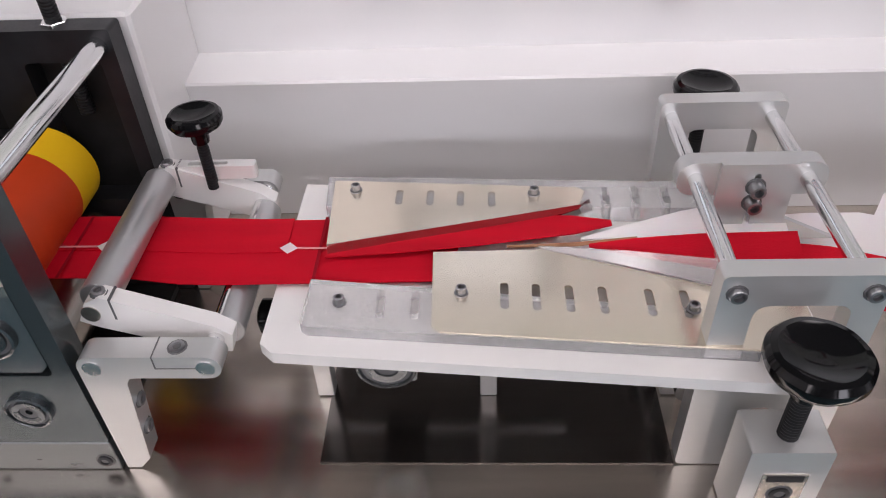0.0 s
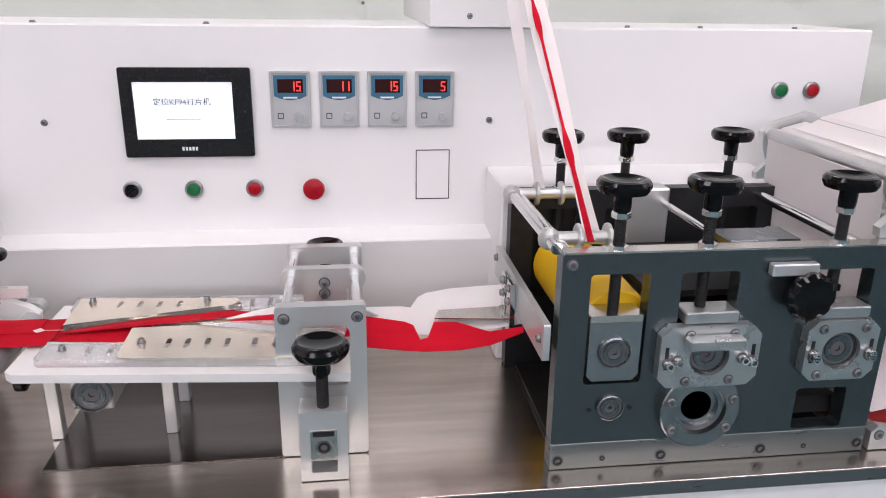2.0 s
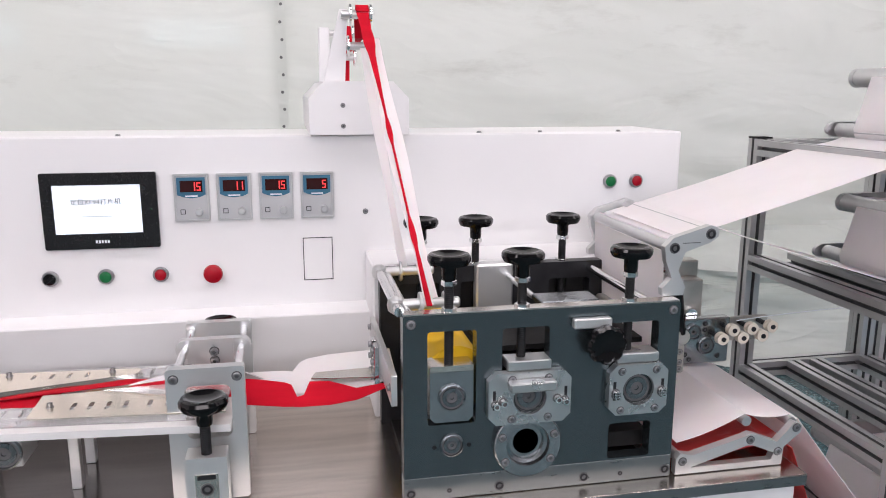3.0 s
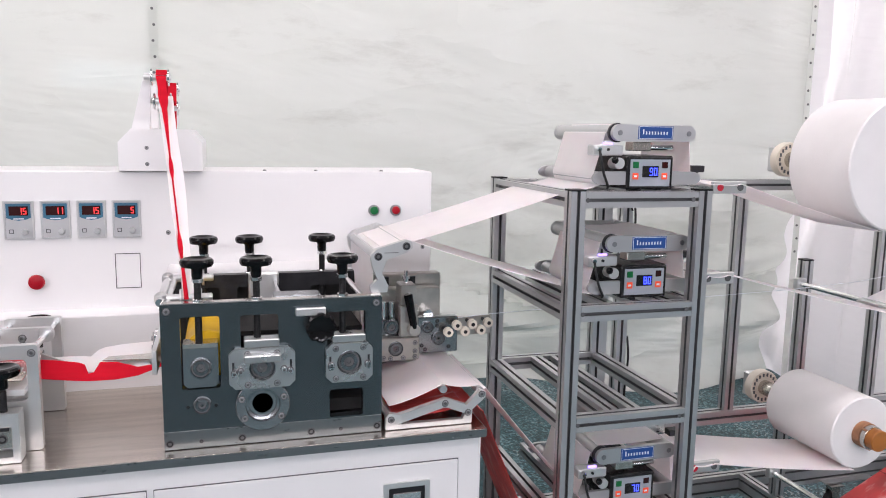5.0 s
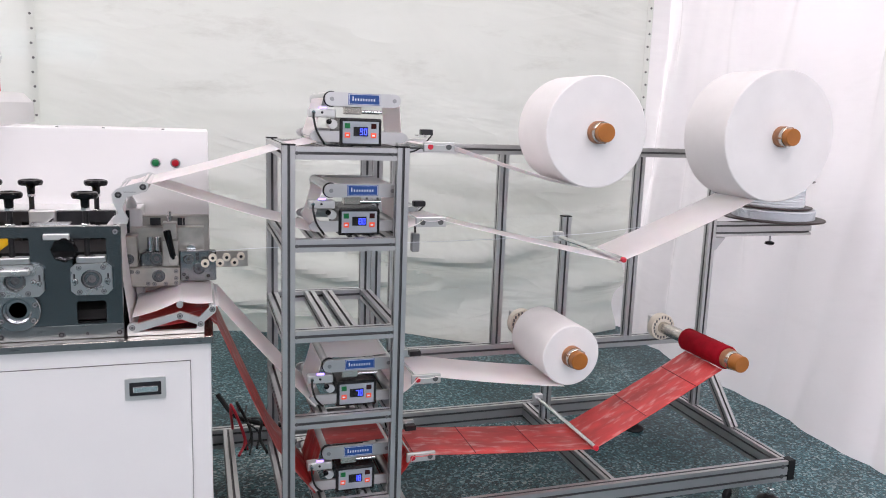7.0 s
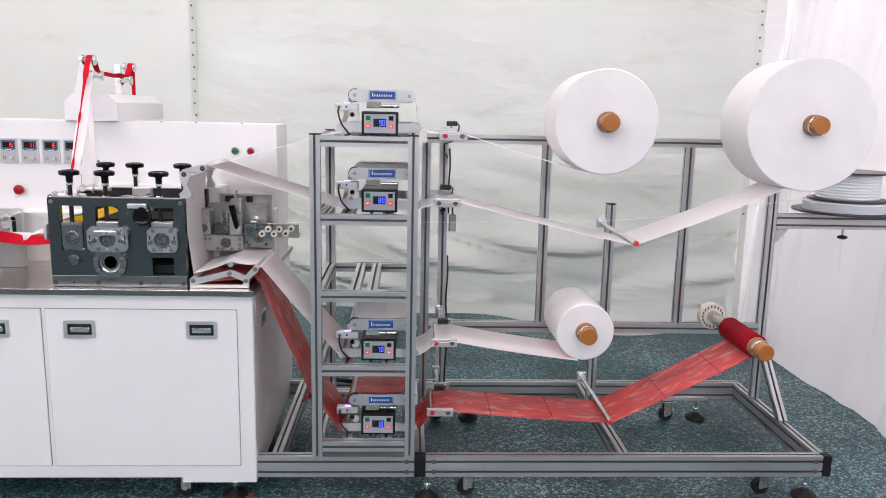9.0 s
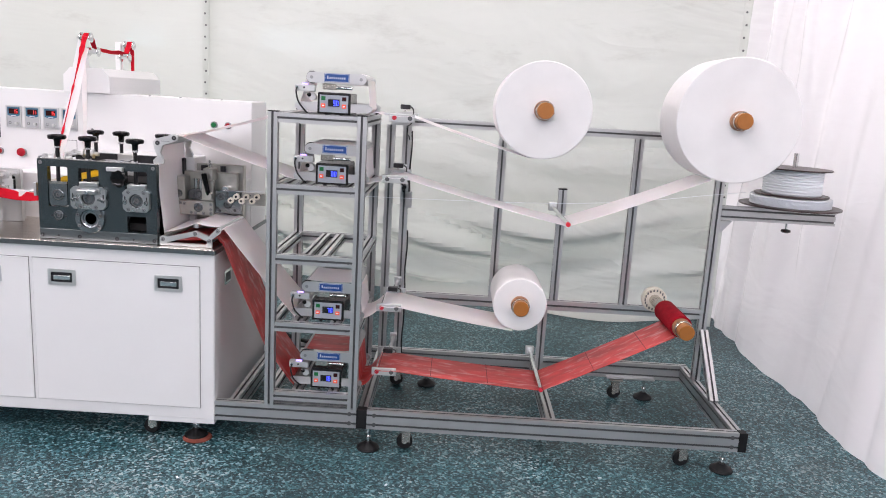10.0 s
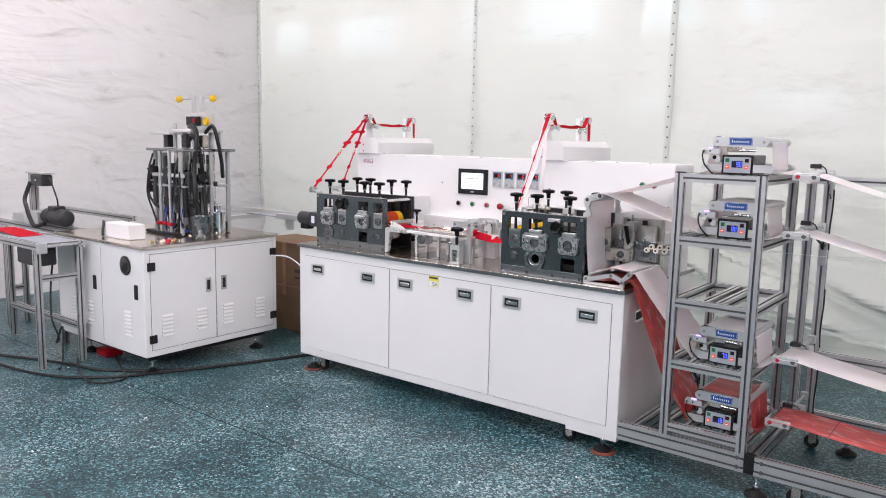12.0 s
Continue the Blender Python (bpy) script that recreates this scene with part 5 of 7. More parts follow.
def build_tower():
    s = thing("tension_tower", 1.765, 0.71, 0.197, "tall open rack of slotted aluminium profile", "rack")
    for x in (1.587, 1.955):
        for y in (0.352, 0.908):
            part("post", beam((x, y, 0.197), (x, y, 1.474)), M["alu"], s)
            part("post_cap", box(x - 0.0205, x + 0.0205, y - 0.0205, y + 0.0205, 1.4745, 1.479), M["rubber"], s)
    for z in (1.452, 1.157, 0.857, 0.557, 0.240):
        for y in (0.352, 0.908):
            if y < 0.9 or z in (1.452, 0.857, 0.240):
                part("rail", beam((1.608, y, z), (1.934, y, z)), M["alu"], s)
        for x in (1.587, 1.955):
            part("side_rail", beam((x, 0.373, z), (x, 0.887, z)), M["alu"], s)
        for x in ((1.73, 1.80) if z == 0.857 else (1.70, 1.86)):
            part("cross_rail", beam((x, 0.373, z), (x, 0.887, z)), M["alu"], s)
        for x in (1.612, 1.918):
            part("joint_screw", cyl((x, 0.3305, z), (x, 0.3335, z), 0.006, 10), M["slot"], s)
    part("rail", beam((1.608, 0.352, 0.197 + 0.005), (1.934, 0.352, 0.197 + 0.005), 0.04, 0.01), M["alu"], s)


def tensioner(zt, value):
    """A web tension control unit; zt is the top of its rail."""
    e = thing("tension_controller", 1.83, 0.6, zt, "web tension controller with a blue-lit display and roller arms", "tension controller", "tension controllers")
    za = zt + 0.150
    out = [(1.731 + 0.022 * math.cos(radians(a)), za + 0.022 * math.sin(radians(a))) for a in range(90, 271, 20)] + \
          [(1.937 + 0.022 * math.cos(radians(a)), za + 0.022 * math.sin(radians(a))) for a in range(-90, 91, 20)]
    lo = [(p, (q - za) * 0.8 + zt + 0.031) for p, q in out]
    lo = [(1.69 + (p - 1.731) * 1.3, q) for p, q in lo]
    for y, nm in ((0.400, "side_plate"), (0.755, "rear_plate")):
        part(nm, plate(out, [], "y", y, y + 0.012), M["alu"], e)
        part("foot_plate", plate(lo, [], "y", y + 0.006, y + 0.016), M["alu"], e)
    for x in (1.731, 1.937):
        part("axle_end", cyl((x, 0.3985, za), (x, 0.401, za), 0.007, 14), M["bolt"], e)
    part("belt_ring", lathe([(0.022, 0), (0.0255, 0.003), (0.0255, 0.010), (0.022, 0.013)], (1.731, 0.413, za), (0, 1, 0), 24), M["dark_steel"], e, "dark belt ring")
    lab = part("name_plate", box(1.784, 1.888, 0.3985, 0.4005, zt + 0.134, zt + 0.169), M["blue"], e, "blue name plate")
    b = plate(rrect(1.786, 1.886, zt + 0.1355, zt + 0.1675), [rrect(1.7872, 1.8848, zt + 0.1367, zt + 0.1663)], "y", 0.3980, 0.3986)
    for k in range(9):
        box(1.797 + 0.0088 * k, 1.8005 + 0.0088 * k, 0.3978, 0.3986, zt + 0.1465, zt + (0.160 if k == 0 else 0.1545), 0, b)
    part("lettering", b, M["pale"], lab)
    part("cushion_cylinder", cyl((1.81, 0.42, zt + 0.112), (1.90, 0.42, zt + 0.112), 0.007, 14), M["chrome"], e)
    part("cylinder_block", box(1.775, 1.83, 0.408, 0.45, zt + 0.103, zt + 0.127, 0.002), M["plate_light"], e)
    for x, z, r, nm in ((1.731, za, 0.021, "top_roller"), (1.937, za, 0.021, "top_roller"), (1.692, zt + 0.031, 0.016, "low_roller"), (1.955, zt + 0.031, 0.016, "low_roller")):
        part(nm, cyl((x, 0.413, z), (x, 0.754, z), r, 24), M["alu"], e)
    body = part("control_box", box(1.757, 1.896, 0.402, 0.60, zt + 0.0015, zt + 0.089, 0.003), M["hmi"], e, "black control box")
    part("box_lid", box(1.76, 1.893, 0.405, 0.60, zt + 0.089, zt + 0.091), M["hmi"], body)
    face = part("face", box(1.767, 1.886, 0.3995, 0.4025, zt + 0.010, zt + 0.081), M["keypad"], body, "pale grey keypad face")
    part("display", box(1.802, 1.850, 0.398, 0.3998, zt + 0.034, zt + 0.064), M["hmi"], face)
    digits(value, 1.846, zt + 0.038, 0.021, 0.3979, M["blue_led"], face)
    for x, z, m_ in ((1.773, 0.058, "green"), (1.773, 0.028, "lit_key"), (1.860, 0.058, "led_off"), (1.860, 0.028, "lit_key")):
        part("key", box(x, x + 0.018, 0.3980, 0.3998, zt + z, zt + z + 0.017, 0.001), M[m_], face)
    part("key_mark", box(1.777, 1.786, 0.3974, 0.3982, zt + 0.034, zt + 0.039), M["pale"], face)
    part("key_mark", box(1.864, 1.873, 0.3974, 0.3982, zt + 0.034, zt + 0.039), M["pale"], face)
    sb = part("sensor_block", box(1.658, 1.745, 0.404, 0.44, zt + 0.090, zt + 0.118, 0.003), M["alum"], e)
    part("sensor_eye", cyl((1.7, 0.4035, zt + 0.106), (1.7, 0.40, zt + 0.106), 0.004, 10), M["dark_steel"], sb)
    part("sensor_plug", cyl((1.672, 0.404, zt + 0.108), (1.672, 0.394, zt + 0.106), 0.006, 12), M["chrome"], sb)
    part("sensor_glow", box(1.69, 1.715, 0.408, 0.414, zt + 0.119, zt + 0.124), M["violet"], sb)
    part("wing_bolt", lathe([(0.004, 0), (0.009, 0.004), (0.009, 0.010), (0.004, 0.014)], (1.722, 0.41, zt + 0.078), (0, -1, 0), 12), M["black"], e)
    part("knuckle", cyl((1.735, 0.402, zt + 0.07), (1.735, 0.44, zt + 0.07), 0.015, 18), M["alum"], e)
    part("sensor_cable", tube([(1.672, 0.395, zt + 0.105), (1.671, 0.385, zt + 0.085), (1.682, 0.387, zt + 0.045), (1.705, 0.405, zt + 0.012), (1.712, 0.42, zt + 0.003)], 0.0035), M["cable"], e)
    for x in (1.79, 1.85):
        part("mount_foot", box(x, x + 0.012, 0.402, 0.46, zt - 0.006, zt + 0.002), M["dark_steel"], e)
    return e


WY0, WY1 = 0.435, 0.690


def web_pairs(path, y0=WY0, y1=WY1):
    return [((x, y0, z), (x, y1, z)) for x, z in path]


def sagged(path, n=8, sag=0.0):
    out = []
    for (xa, za), (xb, zb) in zip(path, path[1:]):
        for k in range(n):
            t = k / n
            out.append((xa + (xb - xa) * t, za + (zb - za) * t - sag * 4 * t * (1 - t)))
    return out + [path[-1]]


def over_tensioner(zt):
    return [(2.0, zt + 0.02), (1.957, zt + 0.013), (1.974, zt + 0.03), (1.962, zt + 0.15), (1.937, zt + 0.1725), (1.731, zt + 0.1725), (1.707, zt + 0.15), (1.675, zt + 0.036), (1.684, zt + 0.014)]


def web_thing(name, label, path, material, y0=WY0, y1=WY1, sag=0.0, cross=6):
    x, z = path[0]
    return solid(name, ribbon(web_pairs(sagged(path, 6, sag), y0, y1), 0.0014, None, cross), material, label, "fabric web")


SPIN = []


def paper_roll(name, label, x, z, r, y0, y1, tip, material, hub=True):
    e = thing(name, x, (y0 + y1) / 2, z, label, "roll")
    prof = [(0.041, 0.0), (r * 0.5, 0.001), (r - 0.004, 0.0), (r, 0.004)]
    n = 9
    for k in range(1, n):
        prof.append((r - 0.0012 * (k % 2), 0.004 + (y1 - y0 - 0.008) * k / n))
    prof += [(r, y1 - y0 - 0.004), (r - 0.004, y1 - y0), (0.041, y1 - y0)]
    part("wound_fabric", lathe(prof, (x, y0, z), (0, 1, 0), 72), material, e)
    part("core_tube", lathe([(0.036, 0), (0.041, 0), (0.041, y1 - y0 + 0.03), (0.036, y1 - y0 + 0.03)], (x, y0 - 0.026, z), (0, 1, 0), 32), M["core"], e, "brown cardboard core")
    part("clamp_ring", lathe([(0.037, 0), (0.0385, 0.002), (0.0385, 0.016), (0.037, 0.018)], (x, y0 - 0.046, z), (0, 1, 0), 32), M["plate_light"], e, "bright clamp ring")
    for k in range(3):
        a = radians(120 * k + 20)
        part("grip", box(x + 0.037 * math.cos(a) - 0.0035, x + 0.037 * math.cos(a) + 0.0035, y0 - 0.045, y0 - 0.02, z + 0.037 * math.sin(a) - 0.0035, z + 0.037 * math.sin(a) + 0.0035), M["core"], e)
    part("end_cap", lathe([(0.034, 0.05), (0.034, 0.003), (0.032, 0.0), (0.001, 0.0)], (x, tip, z), (0, 1, 0), 32), M["orange"], e, "orange plastic end cap")
    SPIN.append((e, r))
    h = thing("roll_shaft", x, 0.95, z, "steel roll shaft on a finned round brake", "roll shaft", "roll shafts")
    part("shaft", cyl((x, tip + 0.06, z), (x, 0.97, z), 0.028, 24), M["plate_light"], h)
    part("brake_disc", lathe([(0.03, 0), (0.06, 0.0), (0.062, 0.004), (0.062, 0.034), (0.058, 0.038), (0.03, 0.038)], (x, 0.905, z), (0, 1, 0), 36), M["nylon"], h, "cream finned brake disc")
    b = None
    for k in range(18):
        a = 2 * math.pi * k / 18
        b = box(x + 0.048 * math.cos(a) - 0.003, x + 0.048 * math.cos(a) + 0.003, 0.902, 0.905, z + 0.048 * math.sin(a) - 0.006, z + 0.048 * math.sin(a) + 0.006, 0, b)
    part("fin_slots", b, M["slot"], h)
    part("bearing_block", box(x - 0.04, x + 0.04, 0.944, 0.979, z - 0.045, z + 0.045, 0.004), M["alum"], h)
    return e


def guide_unit(x, z, k):
    g = thing("web_guide", x, 0.6, z, "small web guide with two rods between white end plates", "web guide", "web guides")
    part("front_plate", box(x - 0.055, x + 0.055, 0.442, 0.456, z - 0.017, z + 0.017, 0.002), M["alum"], g)
    part("rear_plate", box(x - 0.055, x + 0.055, 0.745, 0.757, z - 0.017, z + 0.017, 0.002), M["alum"], g)
    for dx in (-0.032, 0.034):
        r = part("rod", cyl((x + dx, 0.456, z), (x + dx, 0.745, z), 0.008, 16), M["chrome"], g)
        part("rod_end", cyl((x + dx, 0.4405, z), (x + dx, 0.443, z), 0.010, 16), M["redcap" if (dx < 0 and k != 1) else "slot"], r)
    part("holder", cyl((x, 0.757, z), (x, 0.98, z), 0.009, 14), M["alu"], g)
    part("holder_block", box(x - 0.018, x + 0.018, 0.955, 0.979, z - 0.02, z + 0.02, 0.002), M["alum"], g)
    s = part("sensor", box(x - 0.02, x + 0.024, 0.60, 0.63, z + 0.035, z + 0.055, 0.002), M["dark_steel"], g)
    part("sensor_stay", cyl((x, 0.615, z + 0.03), (x, 0.75, z + 0.03), 0.004, 8), M["chrome"], g)
    part("cable", tube([(x + 0.02, 0.615, z + 0.05), (x + 0.035, 0.66, z + 0.03), (x + 0.02, 0.8, z - 0.03), (x - 0.01, 0.975, z - 0.06), (x + 0.005, 0.975, z - 0.12)], 0.003), M["cable"], g)


def dancer_rod(x, z, y_tip, label):
    d = thing("dancer_rod", x, 0.7, z, label, "rod")
    part("rod", cyl((x, y_tip + 0.012, z), (x, 0.985, z), 0.010, 18), M["chrome"], d)
    part("tip", lathe([(0.0105, 0.014), (0.0105, 0.003), (0.008, 0), (0.001, 0)], (x, y_tip, z), (0, 1, 0), 18), M["redcap"], d, "red plastic tip")
    part("clamp", box(x - 0.022, x + 0.022, 0.955, 0.979, z - 0.02, z + 0.022, 0.003), M["alum"], d)


def build_rolls_and_webs():
    for zt, v in ((1.4725, "90"), (1.1775, "80"), (0.5775, "70"), (0.2605, "18")):
        tensioner(zt, v)
    paper_roll("fabric_roll", "large white nonwoven roll on a cardboard core", 2.703, 1.541, 0.204, 0.422, 0.675, 0.351, M["paper"])
    paper_roll("fabric_roll", "very large white nonwoven roll on a cardboard core", 3.518, 1.545, 0.261, 0.422, 0.69, 0.351, M["paper"])
    paper_roll("fabric_roll", "small white nonwoven roll on a cardboard core", 2.670, 0.690, 0.119, 0.445, 0.75, 0.372, M["paper"])
    paper_roll("red_fabric_roll", "nearly used-up red fabric roll on a brown core", 3.388, 0.635, 0.050, 0.440, 0.715, 0.348, M["redroll"])
    guide_unit(2.11, 1.475, 0)
    guide_unit(2.09, 1.214, 1)
    guide_unit(2.09, 0.640, 2)
    guide_unit(2.08, 0.340, 3)
    dancer_rod(2.845, 1.068, 0.402, "steel dancer rod with a red tip over the white web")
    dancer_rod(2.790, 0.312, 0.408, "steel dancer rod with a red tip over the red film")
    for nm, lab, path, mt, sag in (
        ("top_web", "white nonwoven web from the upper roll", [(2.655, 1.339), (2.145, 1.485), (2.078, 1.484)] + [(2.0, 1.492)] + over_tensioner(1.4725)[1:], "web", 0.004),
        ("middle_web", "white nonwoven web dipping under the dancer rod", [(3.44, 1.292), (2.853, 1.057), (2.838, 1.057), (2.124, 1.223), (2.058, 1.223), (2.0, 1.197)] + over_tensioner(1.1775)[1:], "web", 0.006),
        ("low_web", "white nonwoven web from the small roll", [(2.645, 0.572), (2.124, 0.649), (2.058, 0.649), (2.0, 0.597)] + over_tensioner(0.5775)[1:], "web", 0.005),
        ("red_film", "translucent red patterned film under the dancer rod", [(3.365, 0.588), (2.80, 0.301), (2.78, 0.301), (2.114, 0.349), (2.048, 0.349), (2.0, 0.28)] + over_tensioner(0.2605)[1:], "film", 0.004)):
        web_thing(nm, lab, path, M[mt], sag=sag)
    # from the tower to the press
    web_thing("top_web_run", "white nonwoven web running down to the press", [(1.684, 1.486), (1.60, 1.47), (1.100, 1.326), (1.088, 1.326), (1.079, 1.318), (1.077, 1.305), (1.086, 1.10), (1.106, 0.912)], M["web"], 0.41, 0.735, 0.004)
    web_thing("middle_web_run", "white nonwoven web running up to the press", [(1.684, 1.192), (1.60, 1.215), (1.170, 1.350), (1.158, 1.351), (1.103, 1.331)], M["web"], 0.41, 0.705, 0.004)
    web_thing("low_web_run", "white nonwoven web over the entry bracket", [(1.684, 0.592), (1.372, 0.962), (1.352, 0.972), (1.255, 0.982), (1.115, 0.935)], M["web"], 0.385, 0.70, 0.006)
    web_thing("red_film_run", "translucent red film under the white web", [(1.684, 0.275), (1.55, 0.46), (1.366, 0.900), (1.345, 0.922), (1.315, 0.918), (1.12, 0.900)], M["film"], 0.385, 0.69, 0.004)
    # wire spools on the shelf arm
    for k, (zc, r) in enumerate(((1.165, 0.24), (1.222, 0.175))):
        e = thing("wire_spool", 4.03, 1.0, zc - 0.03, "spool of white nose wire on a dark flange" if k == 0 else "smaller spool wound with white wire", "spool", "wire spools")
        part("flange", cyl((4.03, 1.0, zc - 0.030), (4.03, 1.0, zc - 0.022), r, 48, bev=0.002), M["spoolrim"], e)
        step = 0.0135 if k else 0.0042
        prof = [(r * 0.3, 0.0)]
        for j in range(9):
            prof += [(r * 0.80 - 0.004, step * j), (r * 0.80, step * (j + 0.5))]
        b = lathe(prof + [(r * 0.80 - 0.004, step * 9), (r * 0.3, step * 9)], (4.03, 1.0, zc - 0.022), (0, 0, 1), 40)
        part("wound_wire", b, M["pale"], e)
        top = zc - 0.022 + step * 9
        part("top_flange", cyl((4.03, 1.0, top), (4.03, 1.0, top + 0.007), r if k else r * 0.8, 48, bev=0.002), M["spoolrim" if k else "pale"], e)
    part("spool_axle", cyl((4.03, 1.0, 1.121), (4.03, 1.0, 1.40), 0.012, 14), M["chrome"], bpy.data.objects["wire_spool"])
    k = thing("clamp_knob", 4.03, 1.0, 1.04, "small black clamping knob under the shelf arm", "knob")
    part("grip", lathe([(0.008, 0.02), (0.022, 0.016), (0.024, 0.006), (0.012, 0.0)], (4.03, 1.0, 1.0), (0, 0, 1), 30, None, 6, 0.15), M["black"], k)
    part("stud", cyl((4.03, 1.0, 1.02), (4.03, 1.0, 1.05), 0.006, 10), M["chrome"], k)
    solid("nose_wire", tube([(3.78, 0.93, 1.20), (2.9, 0.75, 1.115), (1.60, 0.62, 1.105), (1.36, 0.60, 1.098)], 0.0012, None, 5, 4), M["pale"], "thin white nose wire running to the feeder", "wire")


def build_stand_clutter():
    d = thing("hanging_sensor", 2.135, 0.80, 1.06, "small grey sensor box hanging on a black cable", "sensor")
    part("case", box(2.118, 2.150, 0.785, 0.815, 1.045, 1.120, 0.004), M["greyp"], d)
    part("cable", tube([(2.134, 0.80, 1.12), (2.13, 0.81, 1.165), (2.10, 0.85, 1.16), (2.08, 0.93, 1.15), (2.10, 0.978, 1.12)], 0.004), M["cable"], d)
    part("strap", cyl((2.10, 0.979, 1.12), (2.10, 0.955, 1.12), 0.010, 12), M["dark_steel"], d)
    rnd = random.Random(8)
    for k in range(6):
        x, y = 1.44 + 0.03 * (k % 3), 1.0 + 0.05 * (k // 3)
        pts = [(x, 1.19, 0.20 + 0.02 * k), (x + rnd.uniform(-0.03, 0.05), y + 0.02, 0.32 + rnd.uniform(-0.04, 0.06)), (x + 0.04, y - 0.02, 0.24), (x + rnd.uniform(0.0, 0.1), y - 0.10, 0.205)]
        solid("loose_cable", tube(pts, 0.004 if k % 2 else 0.006), M["cable" if k % 3 else "redcap"], "loose black and red wires between cabinet and rack", "cable", "loose wires")
    for z in (1.40, 0.90, 0.52):
        solid("cable_tie_run", tube([(2.125, 0.985, z), (2.128, 0.975, z - 0.08), (2.122, 0.978, z - 0.2), (2.126, 0.978, z - 0.3)], 0.004), M["cable"], "black cable tied along the guide post", "cable", "tied cables")


build_stand_base()
build_stand_clutter()
build_rear_frame()
build_tower()
build_rolls_and_webs()


# ---- web entry and wire feeder on the worktop ----
def build_entry():
    b = thing("entry_bracket", 1.22, 0.57, 0.881, "open triangular aluminium brackets with rollers for the webs", "bracket")
    out = [(1.102, 0.882), (1.326, 0.882), (1.328, 0.918), (1.362, 0.946), (1.364, 0.960), (1.348, 0.967), (1.312, 0.930), (1.268, 0.948), (1.255, 0.952), (1.242, 0.947), (1.135, 0.919), (1.112, 0.924), (1.102, 0.914)]
    hole = [(1.132, 0.894), (1.302, 0.894), (1.308, 0.908), (1.262, 0.927), (1.250, 0.928)]
    for y in (0.360, 0.715):
        o = part("side_arm", plate(out, [hole], "y", y, y + 0.016), M["alum"], b)
        for x, z in ((1.116, 0.908), (1.255, 0.939), (1.316, 0.910), (1.352, 0.956)):
            part("screw", bolt(x, y, z, 0.007, h=0.003), M["bolt"], o)
    for x, z in ((1.255, 0.970), (1.352, 0.960), (1.316, 0.908), (1.116, 0.908)):
        part("roller", cyl((x, 0.3765, z), (x, 0.7145, z), 0.010, 20), M["alu"], b)
    t = thing("top_bracket", 1.14, 0.58, 1.2, "bent aluminium arms that carry the web rollers over the press", "bracket")
    arm = [(1.070, 1.2255), (1.110, 1.2255), (1.114, 1.240), (1.098, 1.272), (1.110, 1.306), (1.158, 1.322), (1.174, 1.333), (1.172, 1.349), (1.157, 1.354), (1.085, 1.333), (1.069, 1.317), (1.073, 1.290), (1.086, 1.258), (1.068, 1.240)]
    for y in (0.390, 0.745):
        o = part("arm", plate(arm, [], "y", y, y + 0.016), M["alum"], t)
        for x, z in ((1.088, 1.314), (1.158, 1.338)):
            part("screw", bolt(x, y, z, 0.008, h=0.003), M["dark_steel"], o)
        part("clamp_slit", box(1.103, 1.138, y - 0.0006, y + 0.0166, 1.322, 1.3235), M["slot"], o)
    part("roller", cyl((1.088, 0.4065, 1.312), (1.088, 0.7445, 1.312), 0.0125, 24), M["alu"], t)
    part("roller", cyl((1.158, 0.4065, 1.335), (1.158, 0.7445, 1.335), 0.0145, 24), M["alu"], t)
    f = thing("wire_feeder", 1.25, 0.70, 0.99, "machined steel wire feeder with rollers and clamps", "wire feeder")
    part("base", box(1.11, 1.352, 0.757, 0.799, 0.881, 1.20, 0.003), M["feeder"], f)
    part("jaw_plate", box(1.068, 1.252, 0.618, 0.650, 0.977, 1.043, 0.003), M["feeder"], f)
    part("left_block", box(1.066, 1.120, 0.622, 0.690, 1.0435, 1.152, 0.004), M["feeder"], f)
    part("mid_block", box(1.125, 1.245, 0.652, 0.757, 0.99, 1.075, 0.004), M["flange"], f)
    part("slide_plate", box(1.197, 1.250, 0.622, 0.650, 1.0435, 1.135, 0.003), M["feeder"], f)
    part("right_plate", box(1.2525, 1.372, 0.640, 0.664, 0.988, 1.094, 0.003), M["flange"], f, "dull steel side plate")
    part("back_cover", box(1.075, 1.335, 0.700, 0.745, 1.076, 1.168, 0.003), M["feeder"], f)
    for x in (1.158, 1.182):
        part("guide_post", cyl((x, 0.665, 1.0755), (x, 0.665, 1.140), 0.010, 16), M["chrome"], f)
    part("drum", cyl((1.150, 0.64, 1.070), (1.150, 0.695, 1.070), 0.024, 24, bev=0.003), M["bearing"], f)
    part("high_block", box(1.200, 1.246, 0.630, 0.69, 1.1355, 1.192, 0.003), M["feeder"], f)
    part("spring_screw", lathe([(0.007, 0), (0.007, 0.012), (0.011, 0.013), (0.011, 0.020), (0.006, 0.022), (0.006, 0.036)], (1.222, 0.66, 1.192), (0, 0, 1), 16), M["chrome"], f)
    part("lever", cyl((1.234, 0.604, 1.072), (1.214, 0.600, 1.172), 0.0095, 14, r1=0.0125, bev=0.003), M["black"], f)
    part("lever_hub", cyl((1.234, 0.622, 1.068), (1.234, 0.596, 1.068), 0.017, 20, bev=0.002), M["feeder"], f)
    for x, z, r, y in ((1.092, 1.073, 0.017, 0.620), (1.178, 1.070, 0.023, 0.640), (1.184, 1.014, 0.021, 0.616), (1.281, 1.065, 0.018, 0.638), (1.314, 1.031, 0.020, 0.638)):
        bearing(x, z, r, y, f, "feed_roller")
